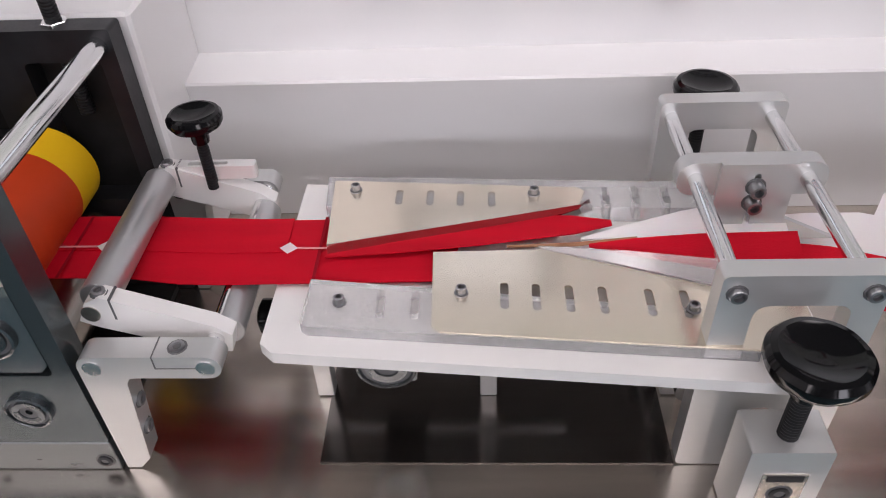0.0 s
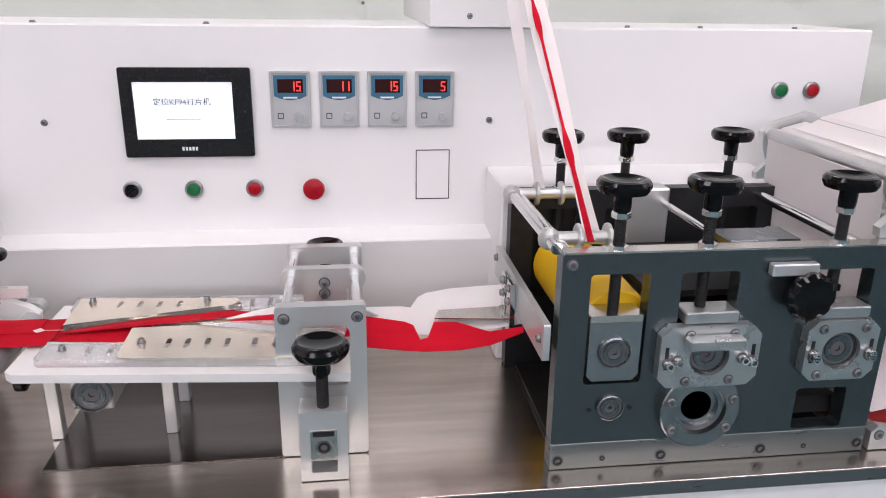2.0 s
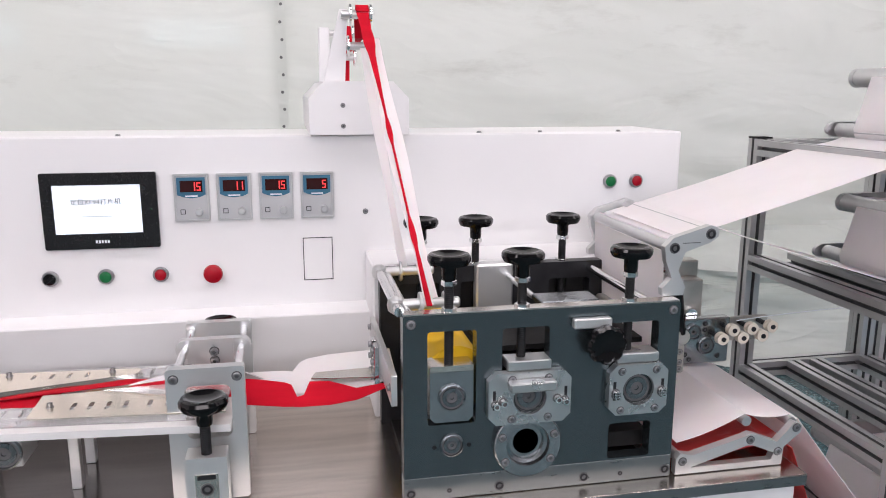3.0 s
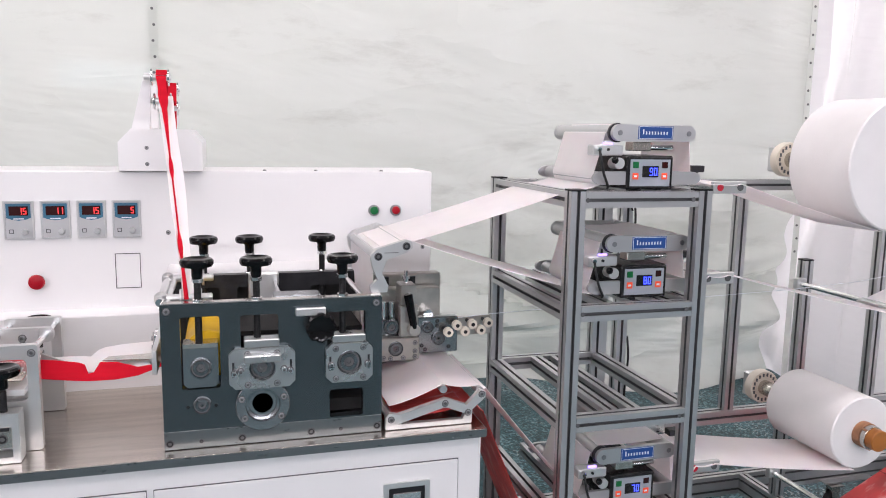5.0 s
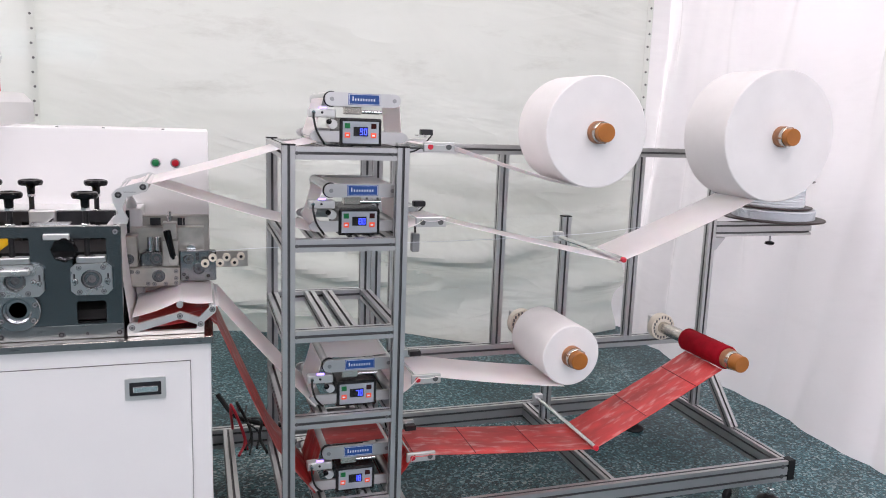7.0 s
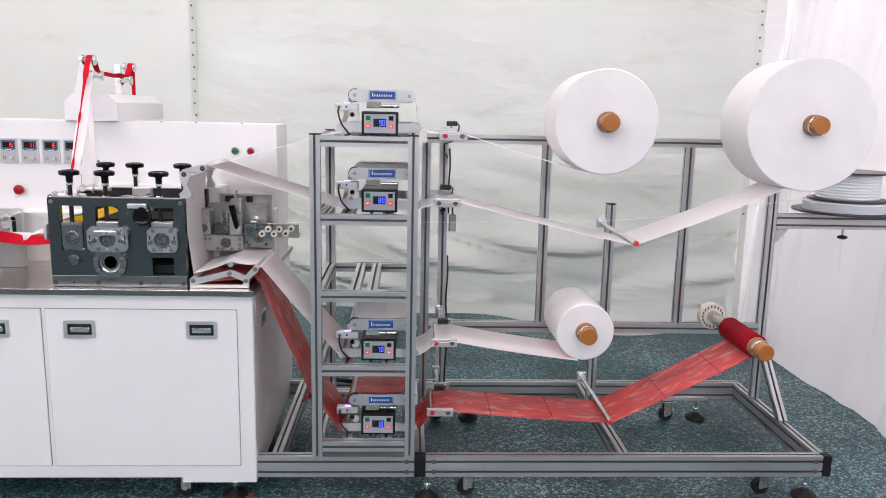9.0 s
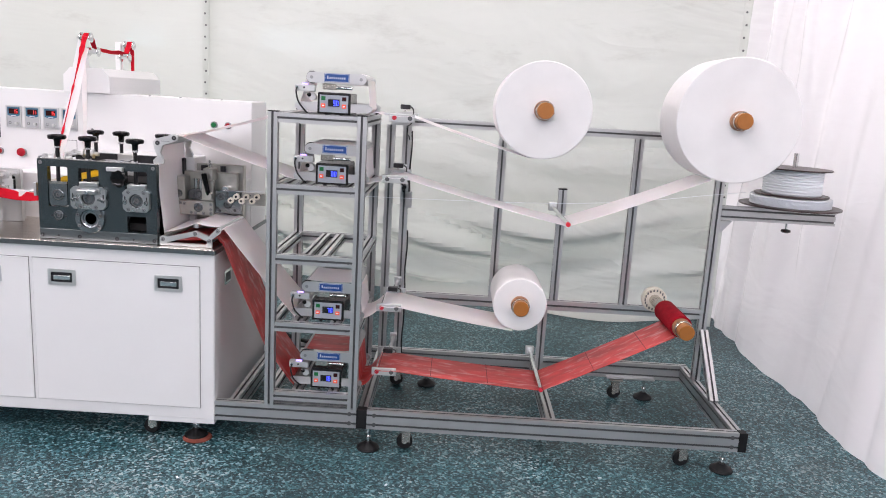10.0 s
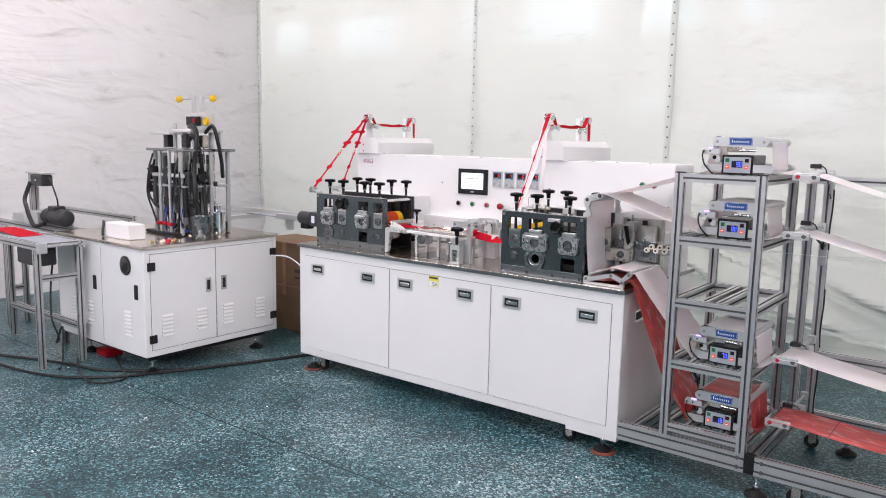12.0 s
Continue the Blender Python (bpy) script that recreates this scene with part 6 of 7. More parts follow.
    for x, z in ((1.078, 1.028), (1.100, 1.030), (1.118, 1.028), (1.078, 0.992), (1.150, 0.988), (1.170, 0.986), (1.206, 0.986), (1.240, 0.988), (1.240, 1.004), (1.240, 1.028)):
        part("screw", bolt(x, 0.618, z, 0.0055, h=0.003), M["bolt"], f)
    for x, z in ((1.265, 1.012), (1.275, 1.000), (1.310, 1.082), (1.310, 1.068), (1.345, 1.005)):
        part("screw", bolt(x, 0.640, z, 0.005, h=0.003), M["dark_steel"], f)
    for x0, x1, z0 in ((1.155, 1.190, 1.170), (1.246, 1.262, 1.150), (1.264, 1.270, 1.150)):
        part("dark_slot", box(x0, x1, 0.742, 0.754, z0, 1.194), M["dark_steel"], f)
    part("valve_body", cyl((1.290, 0.665, 1.095), (1.290, 0.725, 1.095), 0.016, 18, bev=0.002), M["chrome"], f)
    part("tail_bar", box(1.29, 1.48, 0.66, 0.672, 1.03, 1.086, 0.002), M["feeder"], f)
    for k, (x, z) in enumerate(((1.335, 1.055), (1.360, 1.074), (1.384, 1.055), (1.406, 1.075), (1.432, 1.057), (1.454, 1.077))):
        part("wheel", lathe([(0.005, 0), (0.0135, 0.001), (0.0135, 0.006), (0.010, 0.009), (0.0135, 0.012), (0.0135, 0.017), (0.005, 0.018)], (x, 0.602, z), (0, 1, 0), 20), M["nylon"], f, "cream nylon wheel")
        part("pin", cyl((x, 0.600, z), (x, 0.661, z), 0.0055, 10), M["dark_steel"], f)


def build_waste_post(dx, left):
    h = thing("waste_winder", 0.565 + dx, 1.1, 1.495, "white sheet-metal winder housing with a tapered post and rollers", "winder")
    x0, x1 = 0.456 + dx, 0.677 + dx
    out = [(x0, 1.496), (x1, 1.496), (x1, 1.575), (x1 - 0.035, 1.612), (x0 + 0.035, 1.612), (x0, 1.575)]
    part("housing", plate(out, [], "y", 0.862, 1.49), M["white"], h)
    for x, z in ((0.53, 1.515), (0.53, 1.56)):
        part("screw", bolt(x + dx, 0.862, z, 0.0042, h=0.003), M["bolt"], h)
    part("post", plate([(0.491 + dx, 1.612), (0.538 + dx, 1.612), (0.546 + dx, 1.765), (0.529 + dx, 1.765)], [], "y", 0.885, 0.905), M["white"], h)
    part("post_side", plate([(0.9058, 1.612), (0.96, 1.612), (0.914, 1.765), (0.9058, 1.765)], [], "x", 0.531 + dx, 0.5375 + dx), M["white"], h)
    part("rear_post", box(0.50 + dx, 0.53 + dx, 1.33, 1.36, 1.612, 1.76, 0.003), M["white"], h)
    for y, z in ((0.865, 1.752), (0.935, 1.69), (1.29, 1.68), (1.345, 1.745)):
        r = part("guide_roller", cyl((0.53 + dx, y, z), (0.60 + dx, y, z), 0.009, 16), M["alum"], h)
        for x in (0.548, 0.592):
            part("flange", cyl((x + dx, y, z), (x + dx + 0.004, y, z), 0.023, 24), M["chrome"], r)
    # waste strip
    rnd = random.Random(5 + int(left))
    def strip(a, c, w, mt, label, lumps):
        a, c = Vector(a), Vector(c)
        pairs = []
        n = 26
        for k in range(n + 1):
            t = k / n
            p = a.lerp(c, t)
            ww = w * (1.0 + 0.15 * math.sin(9 * t + w * 100))
            if lumps and k % 9 in (4, 5):
                ww *= 2.6
            tw = 0.6 * math.sin(3.0 * t + 1.0)
            pairs.append((p - Vector((math.cos(tw), math.sin(tw), 0)) * ww * 0.5, p + Vector((math.cos(tw), math.sin(tw), 0)) * ww * 0.5))
        return solid("waste_strip", ribbon(pairs, 0.0012), M[mt], label, "waste strip", "waste strips")
    top = (0.575 + dx, 0.846, 1.755)
    if left:
        for (a, c, w) in (((-1.045, 0.46, 1.26), top, 0.016), ((-1.00, 0.68, 1.26), (top[0] + 0.01, top[1], top[2]), 0.012)):
            a, c = Vector(a), Vector(c)
            mid = a.lerp(c, 0.55)
            strip(a, mid, w * 0.8, "web", "white punched waste strip with red tabs", False)
            strip(a + Vector((0.004, -0.002, 0.0)), mid, w * 0.9, "red", "red punched tabs on the waste strip", True)
            strip(mid, c, w * 1.5, "red", "red punched waste strip running up to the winder", True)
        for y in (0.46, 0.68):
            e = thing("waste_guide", -1.03, y, 1.24, "small flanged aluminium bobbin on a rounded arm", "guide roller", "waste guides")
            part("arm", cyl((-0.97, y, 1.228), (-1.06, y, 1.243), 0.009, 14), M["alum"], e)
            for xx in (-1.075, -1.035):
                part("flange", cyl((xx, y, 1.243), (xx + 0.006, y, 1.243), 0.021, 24), M["alum"], e)
    else:
        strip((0.648, 0.424, 1.222), (0.590, 0.822, 1.700), 0.036, "web", "white punched waste strip with a red face", False)
        strip((0.636, 0.690, 1.225), (0.575, 0.826, 1.68), 0.020, "web", "white punched waste strip with a red face", False)
        # the red face shows as a wedge that narrows downwards
        foot, head = Vector((0.642, 0.417, 1.222)), Vector((top[0], top[1] - 0.002, top[2]))
        pairs = []
        for k in range(31):
            t = k / 30
            p = foot.lerp(head, t)
            w = 0.0022 + 0.003 * max(0.0, 0.25 - t) / 0.25 + 0.011 * max(0.0, (t - 0.6) / 0.4) ** 1.4 + (0.003 if k % 10 in (6, 7) else 0.0)
            pairs.append((p - Vector((w, 0, 0)), p + Vector((w, 0, 0))))
        solid("waste_strip", ribbon(pairs, 0.0012), M["red"], "red wedge-shaped face of the punched waste strip", "waste strip", "waste strips")
    solid("waste_strip", ribbon([((0.562 + dx, 0.846, 1.757), (0.590 + dx, 0.846, 1.757)), ((0.562 + dx, 0.865, 1.772), (0.590 + dx, 0.865, 1.772)), ((0.562 + dx, 0.905, 1.75), (0.590 + dx, 0.905, 1.75)), ((0.565 + dx, 0.935, 1.708), (0.587 + dx, 0.935, 1.708)), ((0.574 + dx, 1.02, 1.692), (0.578 + dx, 1.02, 1.710)), ((0.574 + dx, 1.12, 1.688), (0.578 + dx, 1.12, 1.706)), ((0.574 + dx, 1.2, 1.690), (0.578 + dx, 1.2, 1.712)), ((0.562 + dx, 1.29, 1.70), (0.59 + dx, 1.29, 1.70)), ((0.562 + dx, 1.345, 1.765), (0.59 + dx, 1.345, 1.765)), ((0.565 + dx, 1.365, 1.74), (0.588 + dx, 1.365, 1.74)), ((0.568 + dx, 1.37, 1.613), (0.585 + dx, 1.37, 1.613))], 0.0014), M["red"], "twisted red waste strip over the winder rollers", "waste strip", "waste strips")


build_entry()
build_waste_post(0.0, False)
build_waste_post(-1.49, True)


# ---- the red web on the folding table ----
def build_red_web():
    path = [(-0.47, 1.022), (-0.42, 1.022), (-0.358, 1.0215), (-0.300, 1.018), (-0.258, 1.0165), (-0.20, 1.0172), (-0.02, 1.0185)]
    pairs = []
    for x, z in path:
        y0 = 0.553 + (0.006 if x < -0.35 else 0.0)
        y1 = 0.660 if x < -0.2 else 0.655
        pairs.append(((x, y0, z), (x, y1, z)))
    web = thing("red_web", -0.2, 0.6, 1.02, "bright red nonwoven web running under the rollers", "fabric web")
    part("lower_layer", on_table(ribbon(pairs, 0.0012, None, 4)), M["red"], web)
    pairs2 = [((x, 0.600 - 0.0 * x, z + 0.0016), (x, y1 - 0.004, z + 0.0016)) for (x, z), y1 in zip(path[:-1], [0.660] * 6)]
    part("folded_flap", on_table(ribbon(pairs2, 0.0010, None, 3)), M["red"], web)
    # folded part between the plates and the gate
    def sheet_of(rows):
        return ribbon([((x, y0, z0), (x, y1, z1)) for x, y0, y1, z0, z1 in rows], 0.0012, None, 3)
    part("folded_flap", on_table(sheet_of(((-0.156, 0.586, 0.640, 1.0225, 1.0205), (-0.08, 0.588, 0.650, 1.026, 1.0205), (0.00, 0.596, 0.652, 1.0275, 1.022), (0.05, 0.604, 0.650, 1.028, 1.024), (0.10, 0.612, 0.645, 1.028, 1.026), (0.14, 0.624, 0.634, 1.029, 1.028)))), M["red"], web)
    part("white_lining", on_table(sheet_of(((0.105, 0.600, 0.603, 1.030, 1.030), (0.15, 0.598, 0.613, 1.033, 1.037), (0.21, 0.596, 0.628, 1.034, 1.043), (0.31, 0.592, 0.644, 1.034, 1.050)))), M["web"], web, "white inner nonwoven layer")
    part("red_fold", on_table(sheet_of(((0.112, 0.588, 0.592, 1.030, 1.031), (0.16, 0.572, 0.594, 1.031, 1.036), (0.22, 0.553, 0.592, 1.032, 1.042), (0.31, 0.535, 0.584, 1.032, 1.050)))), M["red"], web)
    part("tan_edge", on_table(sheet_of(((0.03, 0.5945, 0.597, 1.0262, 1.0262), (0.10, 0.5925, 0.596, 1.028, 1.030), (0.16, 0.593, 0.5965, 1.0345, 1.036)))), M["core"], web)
    # open masks beyond the gate: red front flap, white rear flap
    r = []
    for x, a, za, b_, zb in ((0.265, 0.515, 1.030, 0.560, 1.062), (0.33, 0.512, 1.022, 0.556, 1.056), (0.385, 0.508, 1.016, 0.545, 1.050), (0.398, 0.508, 1.015, 0.542, 1.045), (0.408, 0.507, 1.014, 0.522, 1.028), (0.42, 0.506, 1.014, 0.524, 1.030), (0.432, 0.506, 1.014, 0.545, 1.048), (0.47, 0.506, 1.014, 0.545, 1.046), (0.52, 0.507, 1.020, 0.525, 1.036), (0.575, 0.512, 1.038, 0.520, 1.045)):
        r.append(((x, a, za), (x, b_, zb)))
    part("red_flap", ribbon(r, 0.0012, None, 4), M["red"], web)
    q = []
    for x, a, za, b_, zb in ((0.262, 0.562, 1.026, 0.612, 1.046), (0.33, 0.562, 1.024, 0.620, 1.046), (0.385, 0.558, 1.022, 0.622, 1.044), (0.40, 0.555, 1.022, 0.620, 1.042), (0.415, 0.552, 1.022, 0.642, 1.052), (0.43, 0.548, 1.022, 0.650, 1.056), (0.47, 0.546, 1.024, 0.656, 1.060), (0.52, 0.545, 1.030, 0.658, 1.062), (0.60, 0.545, 1.042, 0.660, 1.064)):
        q.append(((x, a, za), (x, b_, zb)))
    part("white_flap", ribbon(q, 0.0012, None, 6), M["web"], web, "white inner nonwoven layer")
    g = thing("deflector_plate", 0.52, 0.58, 1.04, "bent stainless deflector in front of the press", "plate")
    part("blade", plate([(0.435, 0.560), (0.565, 0.545), (0.565, 0.600), (0.445, 0.592)], [], "z", 1.046, 1.048), M["plate_light"], g)


build_red_web()


# ---- ear-loop welding station, conveyor, carton, cables ----
def louvres(x, y, z, n, axis, parent, w=0.075):
    for k in range(n):
        zz = z + 0.026 * k
        if axis == "x":
            bm = plate([(x, zz), (x + 0.010, zz), (x, zz + 0.014)], [], "y", y, y + w)
        else:
            bm = plate([(y, zz), (y - 0.010, zz), (y, zz + 0.014)], [], "x", x, x + w)
        part("louvre", bm, M["white"], parent)


def build_station():
    X, Y = -1.585, -0.52
    c = thing("station_cabinet", -2.1, 0.03, 0.12, "white steel machine cabinet with black hinges and louvres", "cabinet")
    part("body", box(-2.74, X, Y, 0.57, 0.14, 0.858, 0.004), M["white"], c)
    part("plinth", box(-2.6, X - 0.06, Y + 0.06, 0.5, 0.10, 0.14), M["dark_steel"], c)
    for y0, y1 in ((-0.475, 0.022), (0.030, 0.535)):
        part("door_gap", box(X - 0.002, X + 0.001, y0 - 0.003, y1 + 0.003, 0.182, 0.828), M["slot"], c)
        d = part("door", box(X - 0.001, X + 0.005, y0, y1, 0.185, 0.825, 0.002), M["white"], c)
        yh = y1 - 0.06 if y0 < 0 else y0 + 0.06
        h = part("handle", box(X + 0.005, X + 0.009, yh - 0.022, yh + 0.022, 0.52, 0.62, 0.003), M["chrome"], d)
        part("handle_recess", box(X + 0.009, X + 0.0105, yh - 0.012, yh + 0.012, 0.535, 0.605), M["dark_steel"], h)
        ye = y0 + 0.005 if y0 < 0 else y1 - 0.005
        for z in (0.26, 0.745):
            part("hinge", box(X + 0.004, X + 0.014, ye - 0.028, ye + 0.028, z - 0.028, z + 0.028, 0.003), M["rubber"], c, "black hinge")
        for yl in ((y0 + 0.07, y1 - 0.16) if y0 < 0 else (y0 + 0.05, y1 - 0.17)):
            louvres(X + 0.005, yl, 0.27, 6, "x", d, 0.085)
    # face with fan
    part("panel_gap", box(-2.12, -2.117, Y - 0.001, Y + 0.001, 0.17, 0.83), M["slot"], c)
    fan = part("fan_grille", lathe([(0.065, 0), (0.065, 0.006), (0.058, 0.008), (0.058, 0.002), (0.001, 0.002)], (-1.80, Y, 0.735), (0, -1, 0), 32), M["rubber"], c, "round fan grille")
    for r in (0.02, 0.035, 0.05):
        part("ring", lathe([(r, 0.004), (r, 0.009), (r + 0.003, 0.009), (r + 0.003, 0.004)], (-1.80, Y, 0.735), (0, -1, 0), 28), M["chrome"], fan)
    for x in (-1.68, -2.21):
        h = part("handle", box(x - 0.022, x + 0.022, Y - 0.005, Y, 0.52, 0.62, 0.002), M["rubber"], c)
    for x in (-1.83, -2.32, -2.55):
        louvres(x, Y, 0.26, 7, "y", c, 0.08)
    solid("steel_tabletop", box(-2.75, X + 0.012, Y - 0.012, 0.582, 0.859, 0.880, 0.002), M["steel"], "dark mirror-like steel top plate of the station", "worktop")
    for x in (-2.5, X - 0.1):
        for y in (Y + 0.1, 0.45):
            level_foot(x, y, 0.102, "feet of the station")
    solid("red_pedal", box(-2.36, -2.22, -0.46, -0.32, 0.002, 0.06, 0.012), M["redbtn"], "red foot pedal under the station", "pedal")


def build_station_head():
    cx, cy = -1.98, 0.16
    m = thing("welding_machine", cx, cy, 0.88, "tall automatic welding head of steel columns and cylinders", "machine")
    part("turntable", lathe([(0.20, 0), (0.20, 0.012), (0.06, 0.014), (0.06, 0.05), (0.04, 0.052)], (cx, cy, 0.881), (0, 0, 1), 48), M["steel"], m)
    part("drum", cyl((cx + 0.17, cy + 0.05, 0.893), (cx + 0.17, cy + 0.05, 1.05), 0.06, 24), M["chrome"], m)
    for x, y, z, r in ((-0.24, -0.18, 1.50, 0.017), (0.11, -0.20, 1.50, 0.017), (0.16, 0.16, 1.50, 0.017), (-0.22, 0.17, 1.50, 0.017), (-0.06, -0.05, 1.62, 0.022), (0.05, 0.10, 1.62, 0.022)):
        part("column", cyl((cx + x, cy + y, 0.89), (cx + x, cy + y, z), r, 16), M["alu"], m)
    part("lower_deck", box(cx - 0.28, cx + 0.20, cy - 0.23, cy + 0.20, 1.485, 1.503, 0.003), M["flange"], m)
    part("upper_deck", box(cx - 0.12, cx + 0.13, cy - 0.13, cy + 0.15, 1.62, 1.64, 0.003), M["alum"], m)
    for k, (x, y, z0, z1, w) in enumerate(((-0.16, -0.16, 1.15, 1.47, 0.05), (-0.08, -0.19, 1.02, 1.45, 0.03), (0.0, -0.14, 1.2, 1.48, 0.055), (0.02, 0.0, 1.0, 1.40, 0.07), (-0.14, 0.05, 1.05, 1.42, 0.05), (0.09, 0.06, 1.1, 1.46, 0.05), (-0.19, -0.02, 1.25, 1.48, 0.03), (0.0, -0.06, 1.51, 1.61, 0.06), (0.07, 0.02, 1.51, 1.60, 0.05))):
        part("cylinder_unit", box(cx + x - w / 2, cx + x + w / 2, cy + y - w / 2, cy + y + w / 2, z0, z1, 0.005), M[("alum", "dark_steel", "plate_light")[k % 3]], m)
        part("piston_rod", cyl((cx + x, cy + y, z0 - 0.12), (cx + x, cy + y, z0), 0.008, 10), M["chrome"], m)
    part("ring_plate", box(cx - 0.25, cx + 0.17, cy - 0.21, cy + 0.18, 1.23, 1.245, 0.003), M["alum"], m)
    for k in range(5):
        a = 2 * math.pi * k / 5 + 0.4
        x, y = cx + 0.17 * math.cos(a), cy + 0.16 * math.sin(a)
        part("fixture", box(x - 0.045, x + 0.045, y - 0.03, y + 0.03, 0.894, 0.955, 0.006), M[("plate_light", "dark_steel")[k % 2]], m)
        part("horn", cyl((x, y, 0.956), (x, y, 1.09), 0.018, 16, None, 0.03), M["chrome"], m)
    for x, y, z0, z1, r in ((-0.26, 0.10, 0.9, 1.49, 0.014), (-0.13, -0.21, 0.9, 1.49, 0.014), (0.0, -0.22, 0.9, 1.49, 0.012), (0.18, 0.0, 0.9, 1.49, 0.014), (-0.10, -0.10, 1.50, 1.68, 0.013), (0.11, -0.10, 1.50, 1.63, 0.013), (0.11, 0.13, 1.50, 1.63, 0.013), (-0.18, -0.14, 1.50, 1.60, 0.011)):
        part("column", cyl((cx + x, cy + y, z0), (cx + x, cy + y, z1), r, 14), M["alu"], m)
    part("front_deck", box(cx - 0.24, cx + 0.02, cy - 0.22, cy - 0.10, 1.60, 1.615, 0.003), M["alum"], m)
    for x, y, z0, z1, w in ((-0.14, -0.13, 1.51, 1.60, 0.05), (0.03, -0.09, 1.51, 1.61, 0.06), (0.15, -0.16, 1.20, 1.34, 0.05), (0.17, -0.14, 0.95, 1.10, 0.06), (-0.06, -0.20, 1.25, 1.36, 0.05)):
        part("valve_box", box(cx + x - w / 2, cx + x + w / 2, cy + y - w / 2, cy + y + w / 2, z0, z1, 0.005), M["motor"], m, "dark valve box")
    for k, (x, y, z0, z1) in enumerate(((-0.27, -0.20, 1.18, 1.38), (-0.20, -0.21, 1.10, 1.30), (0.06, -0.21, 1.05, 1.30), (0.14, -0.19, 1.02, 1.26), (-0.02, -0.19, 1.22, 1.40))):
        u = part("slim_cylinder", cyl((cx + x, cy + y, z0), (cx + x, cy + y, z1), 0.019, 16, bev=0.003), M[("dark_steel", "motor", "bearing")[k % 3]], m, "dark slim air cylinder")
        part("fitting", cyl((cx + x, cy + y - 0.018, z1 - 0.03), (cx + x, cy + y - 0.034, z1 - 0.03), 0.007, 10), M["chrome"], u)
    part("cable_bundle", tube([(cx + 0.02, cy - 0.06, 1.66), (cx + 0.13, cy - 0.10, 1.66), (cx + 0.19, cy - 0.12, 1.58), (cx + 0.18, cy - 0.14, 1.36), (cx + 0.22, cy - 0.16, 1.22), (cx + 0.20, cy - 0.15, 1.06), (cx + 0.23, cy - 0.17, 0.90)], 0.017), M["cable"], m, "thick black cable bundle")
    part("cross_bar", box(cx - 0.27, cx + 0.15, cy - 0.215, cy - 0.195, 1.30, 1.325, 0.003), M["alum"], m)
    rnd = random.Random(17)
    for k, (x, y) in enumerate(((-0.20, -0.12), (-0.12, -0.12), (-0.04, -0.10), (0.04, -0.12), (0.10, -0.06), (0.14, 0.03), (-0.10, 0.0), (-0.02, 0.06), (-0.18, 0.08), (0.06, -0.17), (-0.25, -0.05), (0.16, -0.12))):
        z0, z1 = rnd.uniform(1.02, 1.16), rnd.uniform(1.30, 1.47)
        c = part("air_cylinder", lathe([(0.010, -0.10), (0.010, 0.0), (0.026, 0.0), (0.026, 0.02), (0.021, 0.022), (0.021, z1 - z0 - 0.022), (0.026, z1 - z0 - 0.02), (0.026, z1 - z0), (0.009, z1 - z0), (0.009, z1 - z0 + 0.03)], (cx + x, cy + y, z0), (0, 0, 1), 18), M[("flange", "dark_steel", "alum")[k % 3]], m)
        part("clamp_collar", box(cx + x - 0.032, cx + x + 0.032, cy + y - 0.032, cy + y + 0.032, (z0 + z1) / 2, (z0 + z1) / 2 + 0.035, 0.004), M[("alum", "dark_steel")[k % 2]], c)
    for x, y, z in ((0.20, -0.10, 1.30), (0.19, -0.16, 1.12), (-0.24, -0.19, 1.34)):
        part("valve", cyl((cx + x - 0.03, cy + y, z), (cx + x + 0.03, cy + y, z), 0.030, 18, bev=0.004), M["rubber"], m, "black valve")
    part("dark_drum", lathe([(0.075, 0), (0.078, 0.01), (0.078, 0.15), (0.07, 0.16), (0.03, 0.165)], (cx + 0.20, cy - 0.10, 0.881), (0, 0, 1), 32), M["bearing"], m, "dull steel drum")
    part("base_tray", box(cx - 0.30, cx + 0.12, cy - 0.24, cy + 0.2, 0.882, 0.905, 0.004), M["dark_steel"], m)
    for k in range(8):
        a = 0.8 * k
        part("tool_block", box(cx + 0.19 * math.cos(a) - 0.03, cx + 0.19 * math.cos(a) + 0.03, cy + 0.19 * math.sin(a) - 0.025, cy + 0.19 * math.sin(a) + 0.025, 0.906, 0.94 + 0.03 * (k % 3), 0.004), M[("motor", "dark_steel", "bearing", "rubber")[k % 4]], m)
    for k in range(2):
        x = cx - 0.24 + 0.33 * k
        part("black_hose", tube([(x, cy - 0.20, 1.46), (x + 0.03, cy - 0.25, 1.36), (x - 0.02, cy - 0.24, 1.18), (x + 0.01, cy - 0.22, 1.05), (x + 0.04, cy - 0.2, 0.94)], 0.007), M["cable"], m, "black air hose")
    part("gauge_board", box(cx - 0.09, cx + 0.19, cy + 0.02, cy + 0.035, 1.64, 1.755, 0.003), M["alum"], m)
    g = part("valve_block", box(cx - 0.085, cx + 0.045, cy - 0.02, cy + 0.0195, 1.668, 1.735, 0.004), M["dark_steel"], m)
    part("red_valve", box(cx + 0.01, cx + 0.035, cy - 0.03, cy - 0.02, 1.69, 1.72, 0.003), M["redbtn"], g)
    part("yellow_gauge", lathe([(0.03, 0), (0.03, 0.014), (0.026, 0.016), (0.02, 0.012), (0.001, 0.012)], (cx + 0.11, cy + 0.02, 1.70), (0, -1, 0), 24), M["yellow"], m)
